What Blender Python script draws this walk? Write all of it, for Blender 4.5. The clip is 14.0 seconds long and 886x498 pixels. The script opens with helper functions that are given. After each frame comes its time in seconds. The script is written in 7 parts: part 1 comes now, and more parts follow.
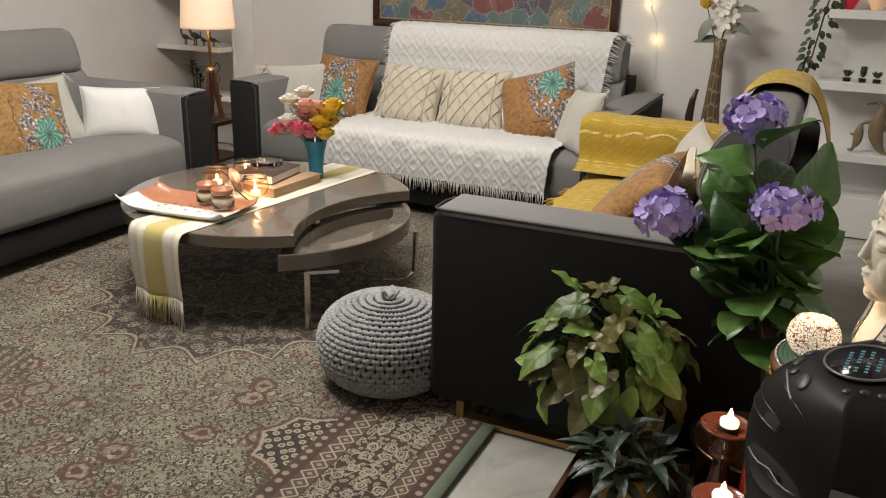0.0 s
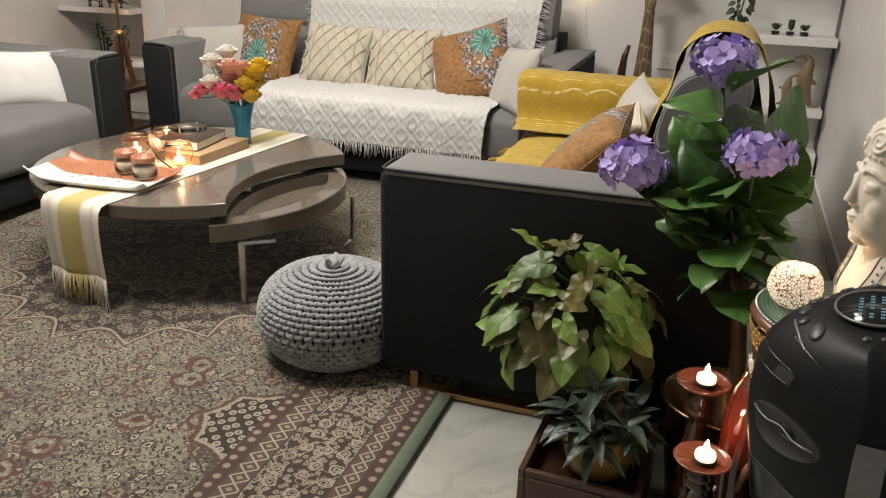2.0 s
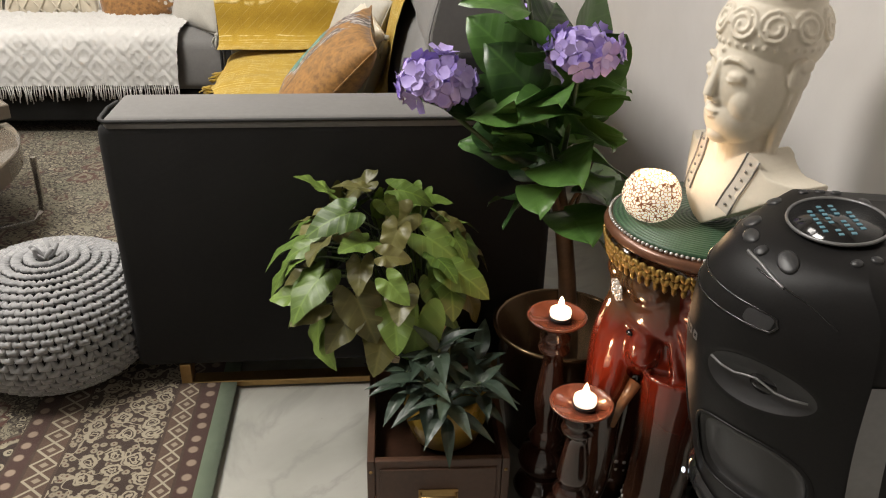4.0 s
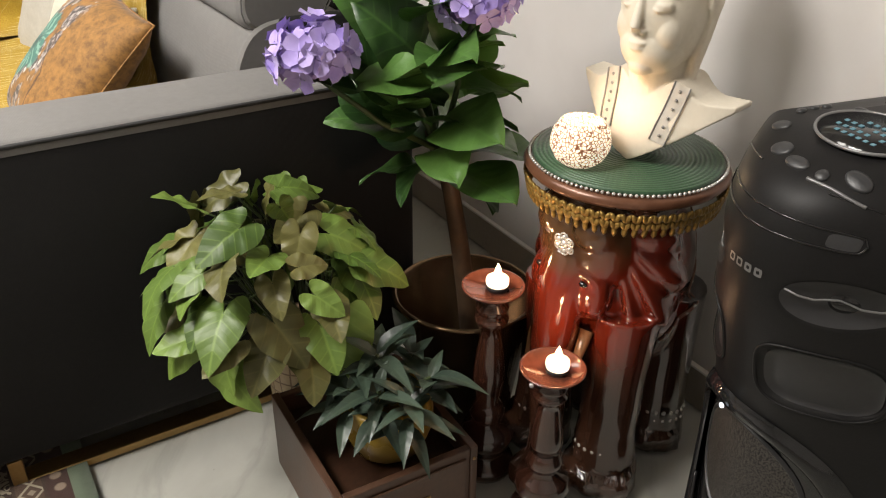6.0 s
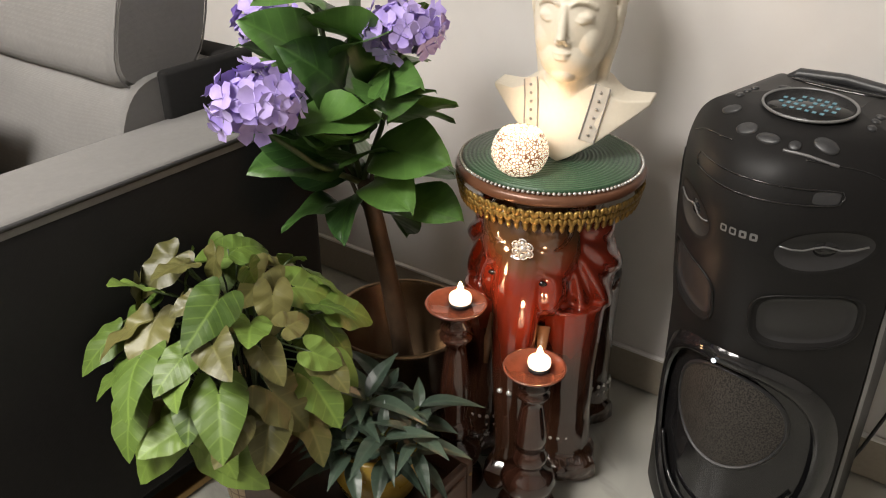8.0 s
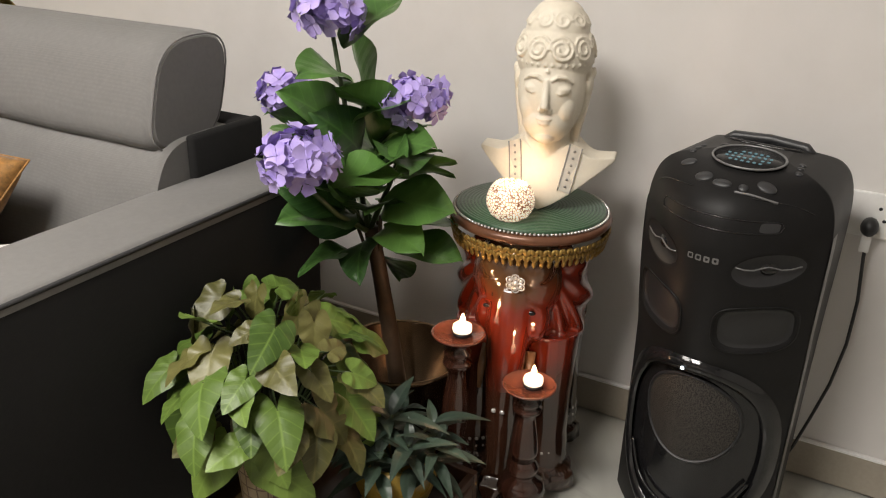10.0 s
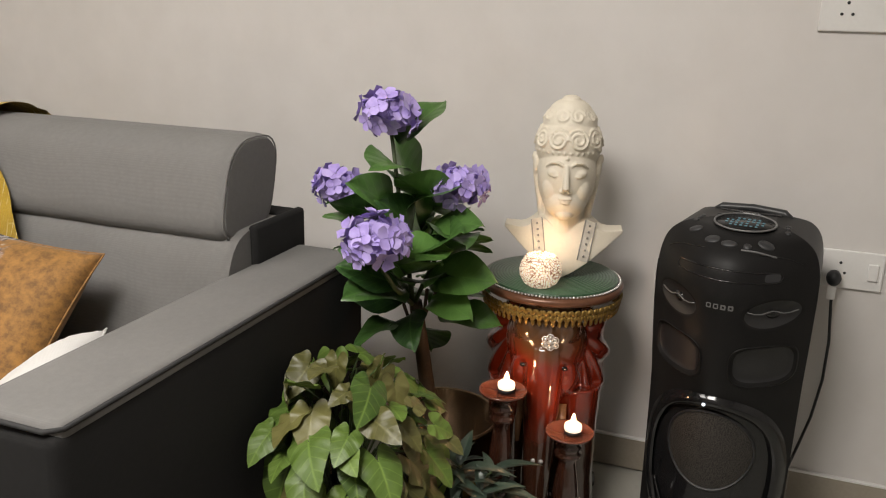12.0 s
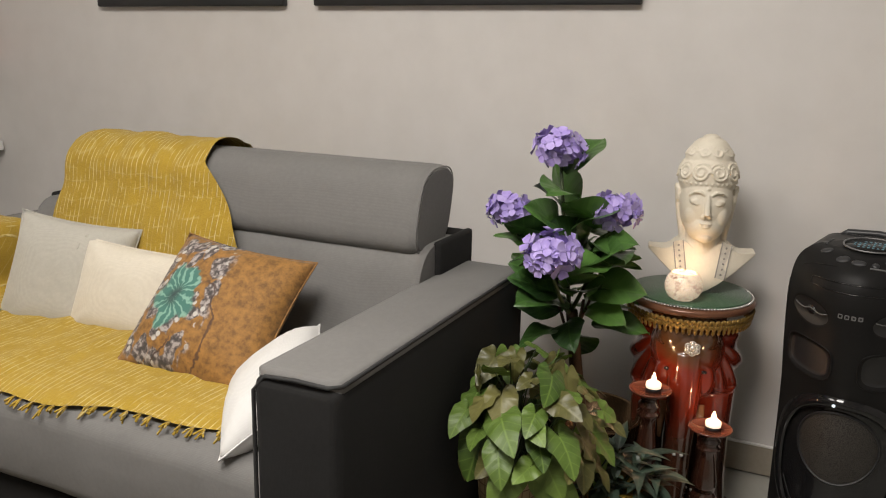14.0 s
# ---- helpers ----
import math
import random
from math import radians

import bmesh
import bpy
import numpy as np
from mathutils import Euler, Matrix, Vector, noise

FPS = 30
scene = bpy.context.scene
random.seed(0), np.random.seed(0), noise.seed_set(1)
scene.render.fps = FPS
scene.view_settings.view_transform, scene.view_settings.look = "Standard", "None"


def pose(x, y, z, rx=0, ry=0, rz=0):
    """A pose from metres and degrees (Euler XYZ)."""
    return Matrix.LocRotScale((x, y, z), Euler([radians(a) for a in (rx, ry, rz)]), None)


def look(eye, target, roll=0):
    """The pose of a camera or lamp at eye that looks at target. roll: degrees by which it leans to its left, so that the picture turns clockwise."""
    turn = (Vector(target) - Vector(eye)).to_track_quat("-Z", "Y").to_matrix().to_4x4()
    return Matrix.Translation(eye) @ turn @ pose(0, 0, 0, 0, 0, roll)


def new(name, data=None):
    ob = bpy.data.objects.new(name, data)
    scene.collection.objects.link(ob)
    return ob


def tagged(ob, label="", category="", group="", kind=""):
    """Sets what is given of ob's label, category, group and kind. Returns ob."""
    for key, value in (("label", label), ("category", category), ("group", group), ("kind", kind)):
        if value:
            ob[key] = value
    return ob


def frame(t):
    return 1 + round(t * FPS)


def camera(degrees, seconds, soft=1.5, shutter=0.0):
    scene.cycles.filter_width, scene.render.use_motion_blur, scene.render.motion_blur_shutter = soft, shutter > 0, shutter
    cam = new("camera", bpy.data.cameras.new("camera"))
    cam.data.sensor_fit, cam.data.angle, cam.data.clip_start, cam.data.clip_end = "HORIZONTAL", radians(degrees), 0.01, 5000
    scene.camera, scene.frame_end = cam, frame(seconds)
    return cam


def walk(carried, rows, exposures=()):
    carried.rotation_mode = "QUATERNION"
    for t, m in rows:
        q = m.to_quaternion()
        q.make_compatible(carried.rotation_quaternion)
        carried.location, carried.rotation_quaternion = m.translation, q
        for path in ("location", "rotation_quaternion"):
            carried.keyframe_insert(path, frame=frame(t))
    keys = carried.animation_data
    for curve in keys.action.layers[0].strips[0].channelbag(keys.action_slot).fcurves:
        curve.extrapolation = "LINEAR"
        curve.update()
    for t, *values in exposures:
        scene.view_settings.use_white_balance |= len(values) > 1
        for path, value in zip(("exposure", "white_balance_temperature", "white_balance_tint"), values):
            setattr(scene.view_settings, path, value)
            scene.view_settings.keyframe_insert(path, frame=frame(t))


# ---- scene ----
from mathutils.bvhtree import BVHTree

cam = camera(56.9, 14.0, 1.1)
PATH = [
    (0, (0.923, -1.961, 1.274), (0.145, -0.237, 0.623), 1.6),
    (0.5, (0.908, -1.952, 1.252), (0.171, -0.21, 0.602), 1.9),
    (1, (0.899, -1.925, 1.224), (0.174, -0.177, 0.576), 1.6),
    (1.5, (0.873, -1.901, 1.215), (0.186, -0.15, 0.536), 1.2),
    (2, (0.807, -1.889, 1.213), (0.22, -0.116, 0.496), 1.6),
    (2.5, (0.76, -1.85, 1.22), (0.294, -0.064, 0.451), 0.7),
    (3, (0.685, -1.766, 1.2), (0.42, 0.033, 0.368), 0.8),
    (3.5, (0.601, -1.652, 1.164), (0.587, 0.15, 0.296), 0.5),
    (3.7, (0.576, -1.622, 1.158), (0.639, 0.173, 0.278), 0.7),
    (5.8, (0.18, -1.345, 1.12), (1.054, 0.159, 0.132), 1.6),
    (6, (0.173, -1.298, 1.123), (1.099, 0.172, 0.133), 0.7),
    (6.5, (0.16, -1.241, 1.126), (1.249, 0.116, 0.139), 1.4),
    (7, (0.121, -1.197, 1.13), (1.329, 0.054, 0.141), 2.5),
    (7.5, (0.011, -1.097, 1.134), (1.329, 0.035, 0.144), 0.2),
    (7.7, (-0.04, -1.05, 1.138), (1.328, 0.026, 0.153), -0.3),
    (9.8, (-0.369, -1.023, 1.173), (1.237, -0.134, 0.379), 1.8),
    (10, (-0.402, -0.991, 1.181), (1.224, -0.137, 0.39), 1.9),
    (10.5, (-0.497, -0.874, 1.179), (1.175, -0.079, 0.423), 0.8),
    (11, (-0.594, -0.785, 1.182), (1.157, -0.123, 0.477), -0.1),
    (11.5, (-0.643, -0.775, 1.198), (1.155, -0.147, 0.588), 0.2),
    (12, (-0.723, -0.809, 1.197), (1.076, -0.14, 0.634), 1.4),
    (12.5, (-0.81, -0.835, 1.207), (0.965, -0.114, 0.633), 0.6),
    (13, (-0.897, -0.779, 1.206), (0.869, -0.009, 0.668), 1.4),
    (13.5, (-1.001, -0.738, 1.219), (0.752, 0.093, 0.732), 1.3),
    (14, (-1.098, -0.718, 1.218), (0.655, 0.119, 0.743), 1.2),
]
walk(cam, [(t, look(eye, target, roll)) for t, eye, target, roll in PATH], [(0, -0.08), (2, 0.06), (3.5, 0.18), (6, 0.46), (7.7, 0.48), (10, 0.2), (11.5, 0.0), (13, -0.2), (14, -0.2)])

# ---- light ----
world = bpy.data.worlds.new("room_air")
scene.world = world
world.use_nodes = True
world.node_tree.nodes["Background"].inputs[0].default_value = (0.9, 0.93, 1.0, 1)
world.node_tree.nodes["Background"].inputs[1].default_value = 0.05


def lamp_area(name, at, size, watts, colour, size_y=None):
    d = bpy.data.lights.new(name, "AREA")
    d.energy, d.color, d.size = watts, colour, size
    if size_y:
        d.shape, d.size_y = "RECTANGLE", size_y
    ob = new(name, d)
    ob.location = at
    return ob


def lamp_point(name, at, radius, watts, colour):
    d = bpy.data.lights.new(name, "POINT")
    d.energy, d.color, d.shadow_soft_size = watts, colour, radius
    ob = new(name, d)
    ob.location = at
    return ob


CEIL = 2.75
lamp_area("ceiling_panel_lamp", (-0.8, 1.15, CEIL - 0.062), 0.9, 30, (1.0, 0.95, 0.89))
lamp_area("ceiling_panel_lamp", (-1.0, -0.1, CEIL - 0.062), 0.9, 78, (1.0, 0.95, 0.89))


# ---- materials ----


class Shade:
    """One procedural material: a small set of node makers."""

    def __init__(self, name):
        self.m = bpy.data.materials.new(name)
        self.m.use_nodes = True
        self.t = self.m.node_tree
        self.b = self.t.nodes["Principled BSDF"]
        self.co = self.t.nodes.new("ShaderNodeTexCoord").outputs["Object"]

    def put(self, socket, v):
        if hasattr(v, "is_linked"):
            self.t.links.new(v, socket)
        elif isinstance(v, (tuple, list)) and len(v) == 3 and socket.type == "RGBA":
            socket.default_value = (*v, 1)
        else:
            socket.default_value = v

    def mul(self, v, by):
        n = self.t.nodes.new("ShaderNodeMapping")
        self.put(n.inputs["Vector"], v)
        n.inputs["Scale"].default_value = by
        return n.outputs[0]

    def sep(self, v=None):
        n = self.t.nodes.new("ShaderNodeSeparateXYZ")
        self.put(n.inputs[0], v or self.co)
        return n.outputs

    def comb(self, x, y, z=0.0):
        n = self.t.nodes.new("ShaderNodeCombineXYZ")
        for i, v in enumerate((x, y, z)):
            self.put(n.inputs[i], v)
        return n.outputs[0]

    def math(self, op, a, b=0.0, c=0.0):
        n = self.t.nodes.new("ShaderNodeMath")
        n.operation = op
        for i, v in enumerate((a, b, c)):
            self.put(n.inputs[i], v)
        return n.outputs[0]

    def noise(self, scale, detail=3.0, v=None, rough=0.55, distort=0.0):
        n = self.t.nodes.new("ShaderNodeTexNoise")
        self.put(n.inputs["Vector"], v or self.co)
        n.inputs["Scale"].default_value, n.inputs["Detail"].default_value = scale, detail
        n.inputs["Roughness"].default_value, n.inputs["Distortion"].default_value = rough, distort
        return n.outputs[0]

    def voro(self, scale, feature="F1", v=None, dims="3D", jitter=1.0):
        n = self.t.nodes.new("ShaderNodeTexVoronoi")
        n.feature, n.voronoi_dimensions = feature, dims
        self.put(n.inputs["Vector"], v or self.co)
        n.inputs["Scale"].default_value, n.inputs["Randomness"].default_value = scale, jitter
        return n.outputs["Distance"]

    def cell(self, scale, v=None, dims="3D"):
        n = self.t.nodes.new("ShaderNodeTexVoronoi")
        n.voronoi_dimensions = dims
        self.put(n.inputs["Vector"], v or self.co)
        n.inputs["Scale"].default_value = scale
        return n.outputs["Color"]

    def wave(self, scale, axis="X", distort=0.0, v=None, detail=2.0):
        n = self.t.nodes.new("ShaderNodeTexWave")
        n.bands_direction = axis
        self.put(n.inputs["Vector"], v or self.co)
        n.inputs["Scale"].default_value, n.inputs["Distortion"].default_value = scale, distort
        n.inputs["Detail"].default_value = detail
        return n.outputs[1]

    def ramp(self, f, *stops, hard=False):
        n = self.t.nodes.new("ShaderNodeValToRGB")
        r = n.color_ramp
        r.interpolation = "CONSTANT" if hard else "LINEAR"
        while len(r.elements) < len(stops):
            r.elements.new(1.0)
        for e, (p, c) in zip(r.elements, stops):
            e.position = p
            e.color = (*c, 1) if isinstance(c, tuple) else (c, c, c, 1)
        self.put(n.inputs[0], f)
        return n.outputs[0]

    def mix(self, f, a, b):
        n = self.t.nodes.new("ShaderNodeMix")
        n.data_type = "RGBA"
        self.put(n.inputs[0], f)
        self.put(n.inputs[6], a)
        self.put(n.inputs[7], b)
        return n.outputs[2]

    def done(self, colour, rough=0.6, metal=0.0, bump=None, strength=0.3, depth=0.002, **more):
        self.put(self.b.inputs["Base Color"], colour)
        self.put(self.b.inputs["Roughness"], rough)
        self.b.inputs["Metallic"].default_value = metal
        for k, v in more.items():
            self.put(self.b.inputs[k.replace("_", " ")], v)
        if bump is not None:
            n = self.t.nodes.new("ShaderNodeBump")
            n.inputs["Strength"].default_value, n.inputs["Distance"].default_value = strength, depth
            self.put(n.inputs["Height"], bump)
            self.t.links.new(n.outputs[0], self.b.inputs["Normal"])
        return self.m


def plain(name, c1, c2, scale=8, rough=0.5, metal=0.0, fine=120, strength=0.15, **more):
    """A surface with soft large stains and a fine grain."""
    s = Shade(name)
    big, small = s.noise(scale, 4), s.noise(fine, 2)
    f = s.math("ADD", s.math("MULTIPLY", big, 0.7), s.math("MULTIPLY", small, 0.3))
    col = s.ramp(f, (0.3, c1), (0.7, c2))
    r = s.math("ADD", s.math("MULTIPLY", big, 0.16), rough - 0.08)
    return s.done(col, r, metal, bump=small, strength=strength, depth=0.001, **more)


def fabric(name, c1, c2, weave=900, rough=0.9, sheen=0.3, spec=0.4):
    s = Shade(name)
    big, mid = s.noise(5, 3), s.noise(90, 3)
    tw = s.math("MULTIPLY", s.wave(weave / 6, "X", 1.5), s.wave(weave / 6, "Z", 1.5))
    f = s.math("ADD", s.math("MULTIPLY", big, 0.5), s.math("ADD", s.math("MULTIPLY", mid, 0.35), s.math("MULTIPLY", tw, 0.15)))
    return s.done(s.ramp(f, (0.28, c1), (0.72, c2)), rough, bump=s.math("ADD", mid, tw), strength=0.18, depth=0.0008, Sheen_Weight=sheen, Specular_IOR_Level=spec)


def wall_paint():
    s = Shade("wall_paint")
    big, mid, fine = s.noise(1.3, 4), s.noise(9, 4), s.noise(160, 2)
    f = s.math("ADD", s.math("MULTIPLY", big, 0.6), s.math("MULTIPLY", mid, 0.4))
    col = s.ramp(f, (0.3, (0.60, 0.575, 0.55)), (0.7, (0.68, 0.655, 0.635)))
    return s.done(col, 0.42, bump=s.math("ADD", mid, s.math("MULTIPLY", fine, 0.4)), strength=0.12, depth=0.003)


M_WALL = wall_paint()
M_WHITE = plain("white_lacquer", (0.72, 0.71, 0.69), (0.80, 0.79, 0.77), 4, 0.35)
M_CEIL = plain("ceiling_paint", (0.78, 0.77, 0.75), (0.83, 0.82, 0.80), 3, 0.8)
M_GREY = fabric("grey_upholstery", (0.142, 0.138, 0.133), (0.186, 0.181, 0.174), sheen=0.08)
M_CHAR = fabric("charcoal_upholstery", (0.0135, 0.0133, 0.0132), (0.0205, 0.0202, 0.0198), sheen=0.02, spec=0.16)
M_PIPE = plain("dark_piping", (0.02, 0.02, 0.021), (0.03, 0.03, 0.03), 20, 0.8)
M_BRASS = plain("aged_gold_metal", (0.30, 0.19, 0.075), (0.42, 0.28, 0.12), 15, 0.38, 0.85)
M_BLACK = plain("black_plastic", (0.012, 0.012, 0.013), (0.02, 0.02, 0.021), 12, 0.45)
M_CHROME = plain("brushed_chrome", (0.55, 0.53, 0.5), (0.66, 0.64, 0.61), 20, 0.2, 1.0)
M_TABLE = plain("taupe_gloss_lacquer", (0.105, 0.088, 0.068), (0.14, 0.118, 0.092), 3, 0.2, 0.0, 60, 0.03, Coat_Weight=0.6)
M_DARKWOOD = plain("dark_wood", (0.022, 0.011, 0.007), (0.06, 0.026, 0.014), 9, 0.32)


def marble():
    s = Shade("pale_marble_tile")
    n1 = s.noise(2.4, 6, distort=1.6)
    vein = s.math("ABSOLUTE", s.math("SUBTRACT", s.noise(1.7, 7, distort=2.2), 0.5))
    col = s.ramp(n1, (0.3, (0.36, 0.36, 0.32)), (0.55, (0.41, 0.405, 0.365)), (0.75, (0.45, 0.44, 0.40)))
    col = s.mix(s.ramp(vein, (0.0, 0.55), (0.05, 0.0)), col, (0.30, 0.30, 0.27))
    spots = s.ramp(s.voro(26), (0.0, 1.0), (0.05, 0.0))
    col = s.mix(s.math("MULTIPLY", spots, s.ramp(s.noise(3.5, 2), (0.55, 0.0), (0.65, 0.7))), col, (0.2, 0.19, 0.17))
    return s.done(col, s.math("ADD", s.math("MULTIPLY", n1, 0.15), 0.14), bump=n1, strength=0.02)


M_MARBLE = marble()
M_SKIRT = plain("beige_skirting_tile", (0.29, 0.255, 0.205), (0.37, 0.33, 0.27), 5, 0.35)


def rug_material():
    s = Shade("patterned_rug")
    x, y, z = s.sep()
    d = s.math("SUBTRACT", 0.215, x)
    flat = s.comb(x, y, 0.0)
    wob = s.noise(30, 2, flat)
    # field: pale sage ground, sprinkled sprigs, patches of dense motif, medallions
    ground = s.mix(s.ramp(s.noise(2.2, 3, flat), (0.4, 0.0), (0.6, 1.0)), (0.215, 0.187, 0.13), (0.178, 0.18, 0.124))
    ground = s.mix(s.ramp(s.noise(1.1, 2, flat), (0.5, 0.0), (0.75, 0.55)), ground, (0.19, 0.135, 0.092))
    bent = s.comb(s.math("ADD", x, s.math("MULTIPLY", wob, 0.03)), s.math("ADD", y, s.math("MULTIPLY", s.noise(34, 2, flat), 0.03)))
    DARK, PALE, RUST = (0.022, 0.013, 0.009), (0.29, 0.26, 0.185), (0.07, 0.026, 0.017)

    def chance(scale, v):
        n = s.t.nodes.new("ShaderNodeSeparateColor")
        s.put(n.inputs[0], s.cell(scale, v, "2D"))
        return n.outputs[0]

    # vines, leaves, then ringed flowers of three sizes
    vine1 = s.ramp(s.math("ABSOLUTE", s.math("SUBTRACT", s.noise(15, 3, flat, 0.5, 0.8), 0.5)), (0.010, 1.0), (0.02, 0.0))
    col = s.mix(s.math("MULTIPLY", vine1, 0.8), ground, DARK)
    busy = s.ramp(s.noise(4.5, 2, s.comb(y, x, 1.7)), (0.4, 0.3), (0.56, 1.0))
    for k, (sc, wd, amt) in enumerate(((20, 0.02, 0.85), (33, 0.026, 0.75), (8, 0.009, 0.95))):
        scroll = s.math("ABSOLUTE", s.math("SUBTRACT", s.noise(sc, 2, s.comb(s.math("ADD", x, 3.1 * k), y), 0.5, 1.2), 0.5))
        col = s.mix(s.math("MULTIPLY", s.ramp(scroll, (wd * 2.0, 0.55), (wd * 3.2, 0.0)), amt), col, PALE)
        col = s.mix(s.math("MULTIPLY", s.math("MULTIPLY", s.ramp(scroll, (wd, 1.0), (wd * 1.6, 0.0)), amt), busy), col, DARK)
    sprig = s.voro(64, "F1", flat, "2D")
    col = s.mix(s.math("MULTIPLY", s.ramp(sprig, (0.2, 0.8), (0.3, 0.0)), s.ramp(s.noise(12, 2, flat), (0.45, 0.0), (0.52, 1.0))), col, DARK)
    leafy = s.comb(s.math("MULTIPLY", s.math("ADD", x, y), 1.0), s.math("MULTIPLY", s.math("SUBTRACT", x, y), 0.5))
    blade = s.voro(40, "F1", leafy, "2D")
    col = s.mix(s.math("MULTIPLY", s.ramp(blade, (0.2, 1.0), (0.27, 0.0)), s.math("GREATER_THAN", chance(40, leafy), 0.4)), col, DARK)
    leafz = s.comb(s.math("MULTIPLY", s.math("ADD", x, y), 0.5), s.math("MULTIPLY", s.math("SUBTRACT", x, y), 1.0))
    blad2 = s.voro(50, "F1", leafz, "2D")
    col = s.mix(s.math("MULTIPLY", s.ramp(blad2, (0.18, 1.0), (0.24, 0.0)), s.math("GREATER_THAN", chance(50, leafz), 0.5)), col, (0.06, 0.045, 0.028))
    for scale, floor_, hue in ((34, 0.4, DARK), (18, 0.5, DARK), (12, 0.62, RUST), (6.5, 0.68, RUST)):
        fl0 = s.math("ADD", s.voro(scale, "F1", bent, "2D"), s.math("MULTIPLY", s.math("SUBTRACT", s.noise(scale * 3.2, 2, flat), 0.5), 0.42))
        on = s.math("GREATER_THAN", chance(scale, bent), floor_)
        col = s.mix(s.math("MULTIPLY", s.math("MULTIPLY", s.ramp(fl0, (0.3, 1.0), (0.33, 0.0)), on), 1.0 if scale > 15 else 0.3), col, PALE)
        ring = s.ramp(fl0, (0.0, 1.0), (0.07, 1.0), (0.1, 0.0), (0.2, 0.0), (0.23, 1.0), (0.3, 1.0), (0.33, 0.0))
        col = s.mix(s.math("MULTIPLY", ring, on), col, hue)
    # hatched lozenges
    lat = s.comb(s.math("MULTIPLY", s.math("ADD", x, y), 0.707), s.math("MULTIPLY", s.math("SUBTRACT", y, x), 0.707))
    hatch = s.ramp(s.math("PINGPONG", s.math("MULTIPLY", s.math("ADD", x, s.math("MULTIPLY", y, 0.3)), 46.0), 1.0), (0.45, 0.0), (0.55, 1.0))
    loz = s.math("ADD", s.math("PINGPONG", s.math("ADD", x, 0.15), 0.62), s.math("PINGPONG", s.math("ADD", y, 0.42), 0.5))
    col = s.mix(s.math("MULTIPLY", s.math("MULTIPLY", hatch, s.ramp(s.noise(70, 2, flat), (0.4, 0.3), (0.5, 1.0))), s.math("LESS_THAN", loz, 0.2)), col, (0.05, 0.034, 0.023))
    # dense hexagon flowers: scalloped half medallions along the border, and the great medallion
    hexa = s.voro(33, "DISTANCE_TO_EDGE", lat, "2D", 0.35)
    hexd = s.math("ADD", s.voro(33, "F1", lat, "2D", 0.35), s.math("MULTIPLY", s.math("SUBTRACT", s.noise(110, 1, flat), 0.5), 0.14))
    dense = s.mix(s.ramp(hexd, (0.33, 1.0), (0.37, 0.0)), DARK, PALE)
    dense = s.mix(s.ramp(hexd, (0.13, 1.0), (0.17, 0.0)), dense, DARK)
    dense = s.mix(s.ramp(hexd, (0.05, 1.0), (0.08, 0.0)), dense, PALE)
    dense = s.mix(s.math("MULTIPLY", s.ramp(hexa, (0.012, 1.0), (0.03, 0.0)), 0.5), dense, RUST)
    # loose blossoms and scrolls on dark brown for the great medallion
    blo = s.math("ADD", s.voro(15, "F1", bent, "2D", 0.9), s.math("MULTIPLY", s.math("SUBTRACT", s.noise(60, 2, flat), 0.5), 0.35))
    scr = s.math("ABSOLUTE", s.math("SUBTRACT", s.noise(24, 2, flat, 0.5, 1.0), 0.5))
    great = s.mix(s.ramp(scr, (0.014, 0.8), (0.03, 0.0)), (0.028, 0.018, 0.013), (0.2, 0.17, 0.12))
    great = s.mix(s.ramp(blo, (0.1, 1.0), (0.13, 0.0), (0.2, 0.0), (0.22, 0.8), (0.29, 0.8), (0.32, 0.0)), great, (0.23, 0.2, 0.145))

    def medallion(cx, cy, r, lobes, depth, period=0.0):
        yy = s.math("SUBTRACT", s.math("PINGPONG", s.math("SUBTRACT", y, cy), period), 0.0) if period else s.math("SUBTRACT", y, cy)
        xx = s.math("SUBTRACT", x, cx)
        rad = s.math("SQRT", s.math("ADD", s.math("MULTIPLY", xx, xx), s.math("MULTIPLY", yy, yy)))
        wave = s.math("MULTIPLY", s.math("ABSOLUTE", s.math("SINE", s.math("MULTIPLY", s.math("ARCTAN2", yy, xx), lobes))), depth)
        return s.math("SUBTRACT", s.math("ADD", rad, wave), r)

    for m0, inner_ in ((medallion(-0.21, -0.32, 0.15, 4.0, 0.02, 0.5), dense), (medallion(-1.05, 0.5, 0.62, 8.0, 0.1), great), (medallion(-1.05, 0.5, 0.26, 6.0, 0.06), col), (medallion(-1.0, -1.05, 0.22, 5.0, 0.05), great)):
        col = s.mix(s.math("LESS_THAN", m0, 0.0), col, inner_)
        col = s.mix(s.ramp(s.math("ABSOLUTE", m0), (0.003, 1.0), (0.0055, 0.0)), col, PALE)
        col = s.mix(s.ramp(s.math("ABSOLUTE", s.math("SUBTRACT", m0, 0.014)), (0.003, 1.0), (0.006, 0.0)), col, RUST)
    # border bands, measured inward from the long edge
    fl = s.math("ADD", s.voro(17, "F1", bent, "2D", 0.6), s.math("MULTIPLY", s.math("SUBTRACT", s.noise(75, 1, flat), 0.5), 0.2))
    HULL, CREAM = (0.032, 0.018, 0.012), (0.27, 0.235, 0.17)
    fill = s.math("ADD", s.voro(48, "F1", flat, "2D", 0.9), s.math("MULTIPLY", s.math("SUBTRACT", s.noise(90, 1, flat), 0.5), 0.3))
    wide = s.mix(s.ramp(fill, (0.3, 1.0), (0.38, 0.0)), HULL, (0.22, 0.19, 0.135))
    wide = s.mix(s.ramp(fill, (0.08, 1.0), (0.13, 0.0)), wide, RUST)
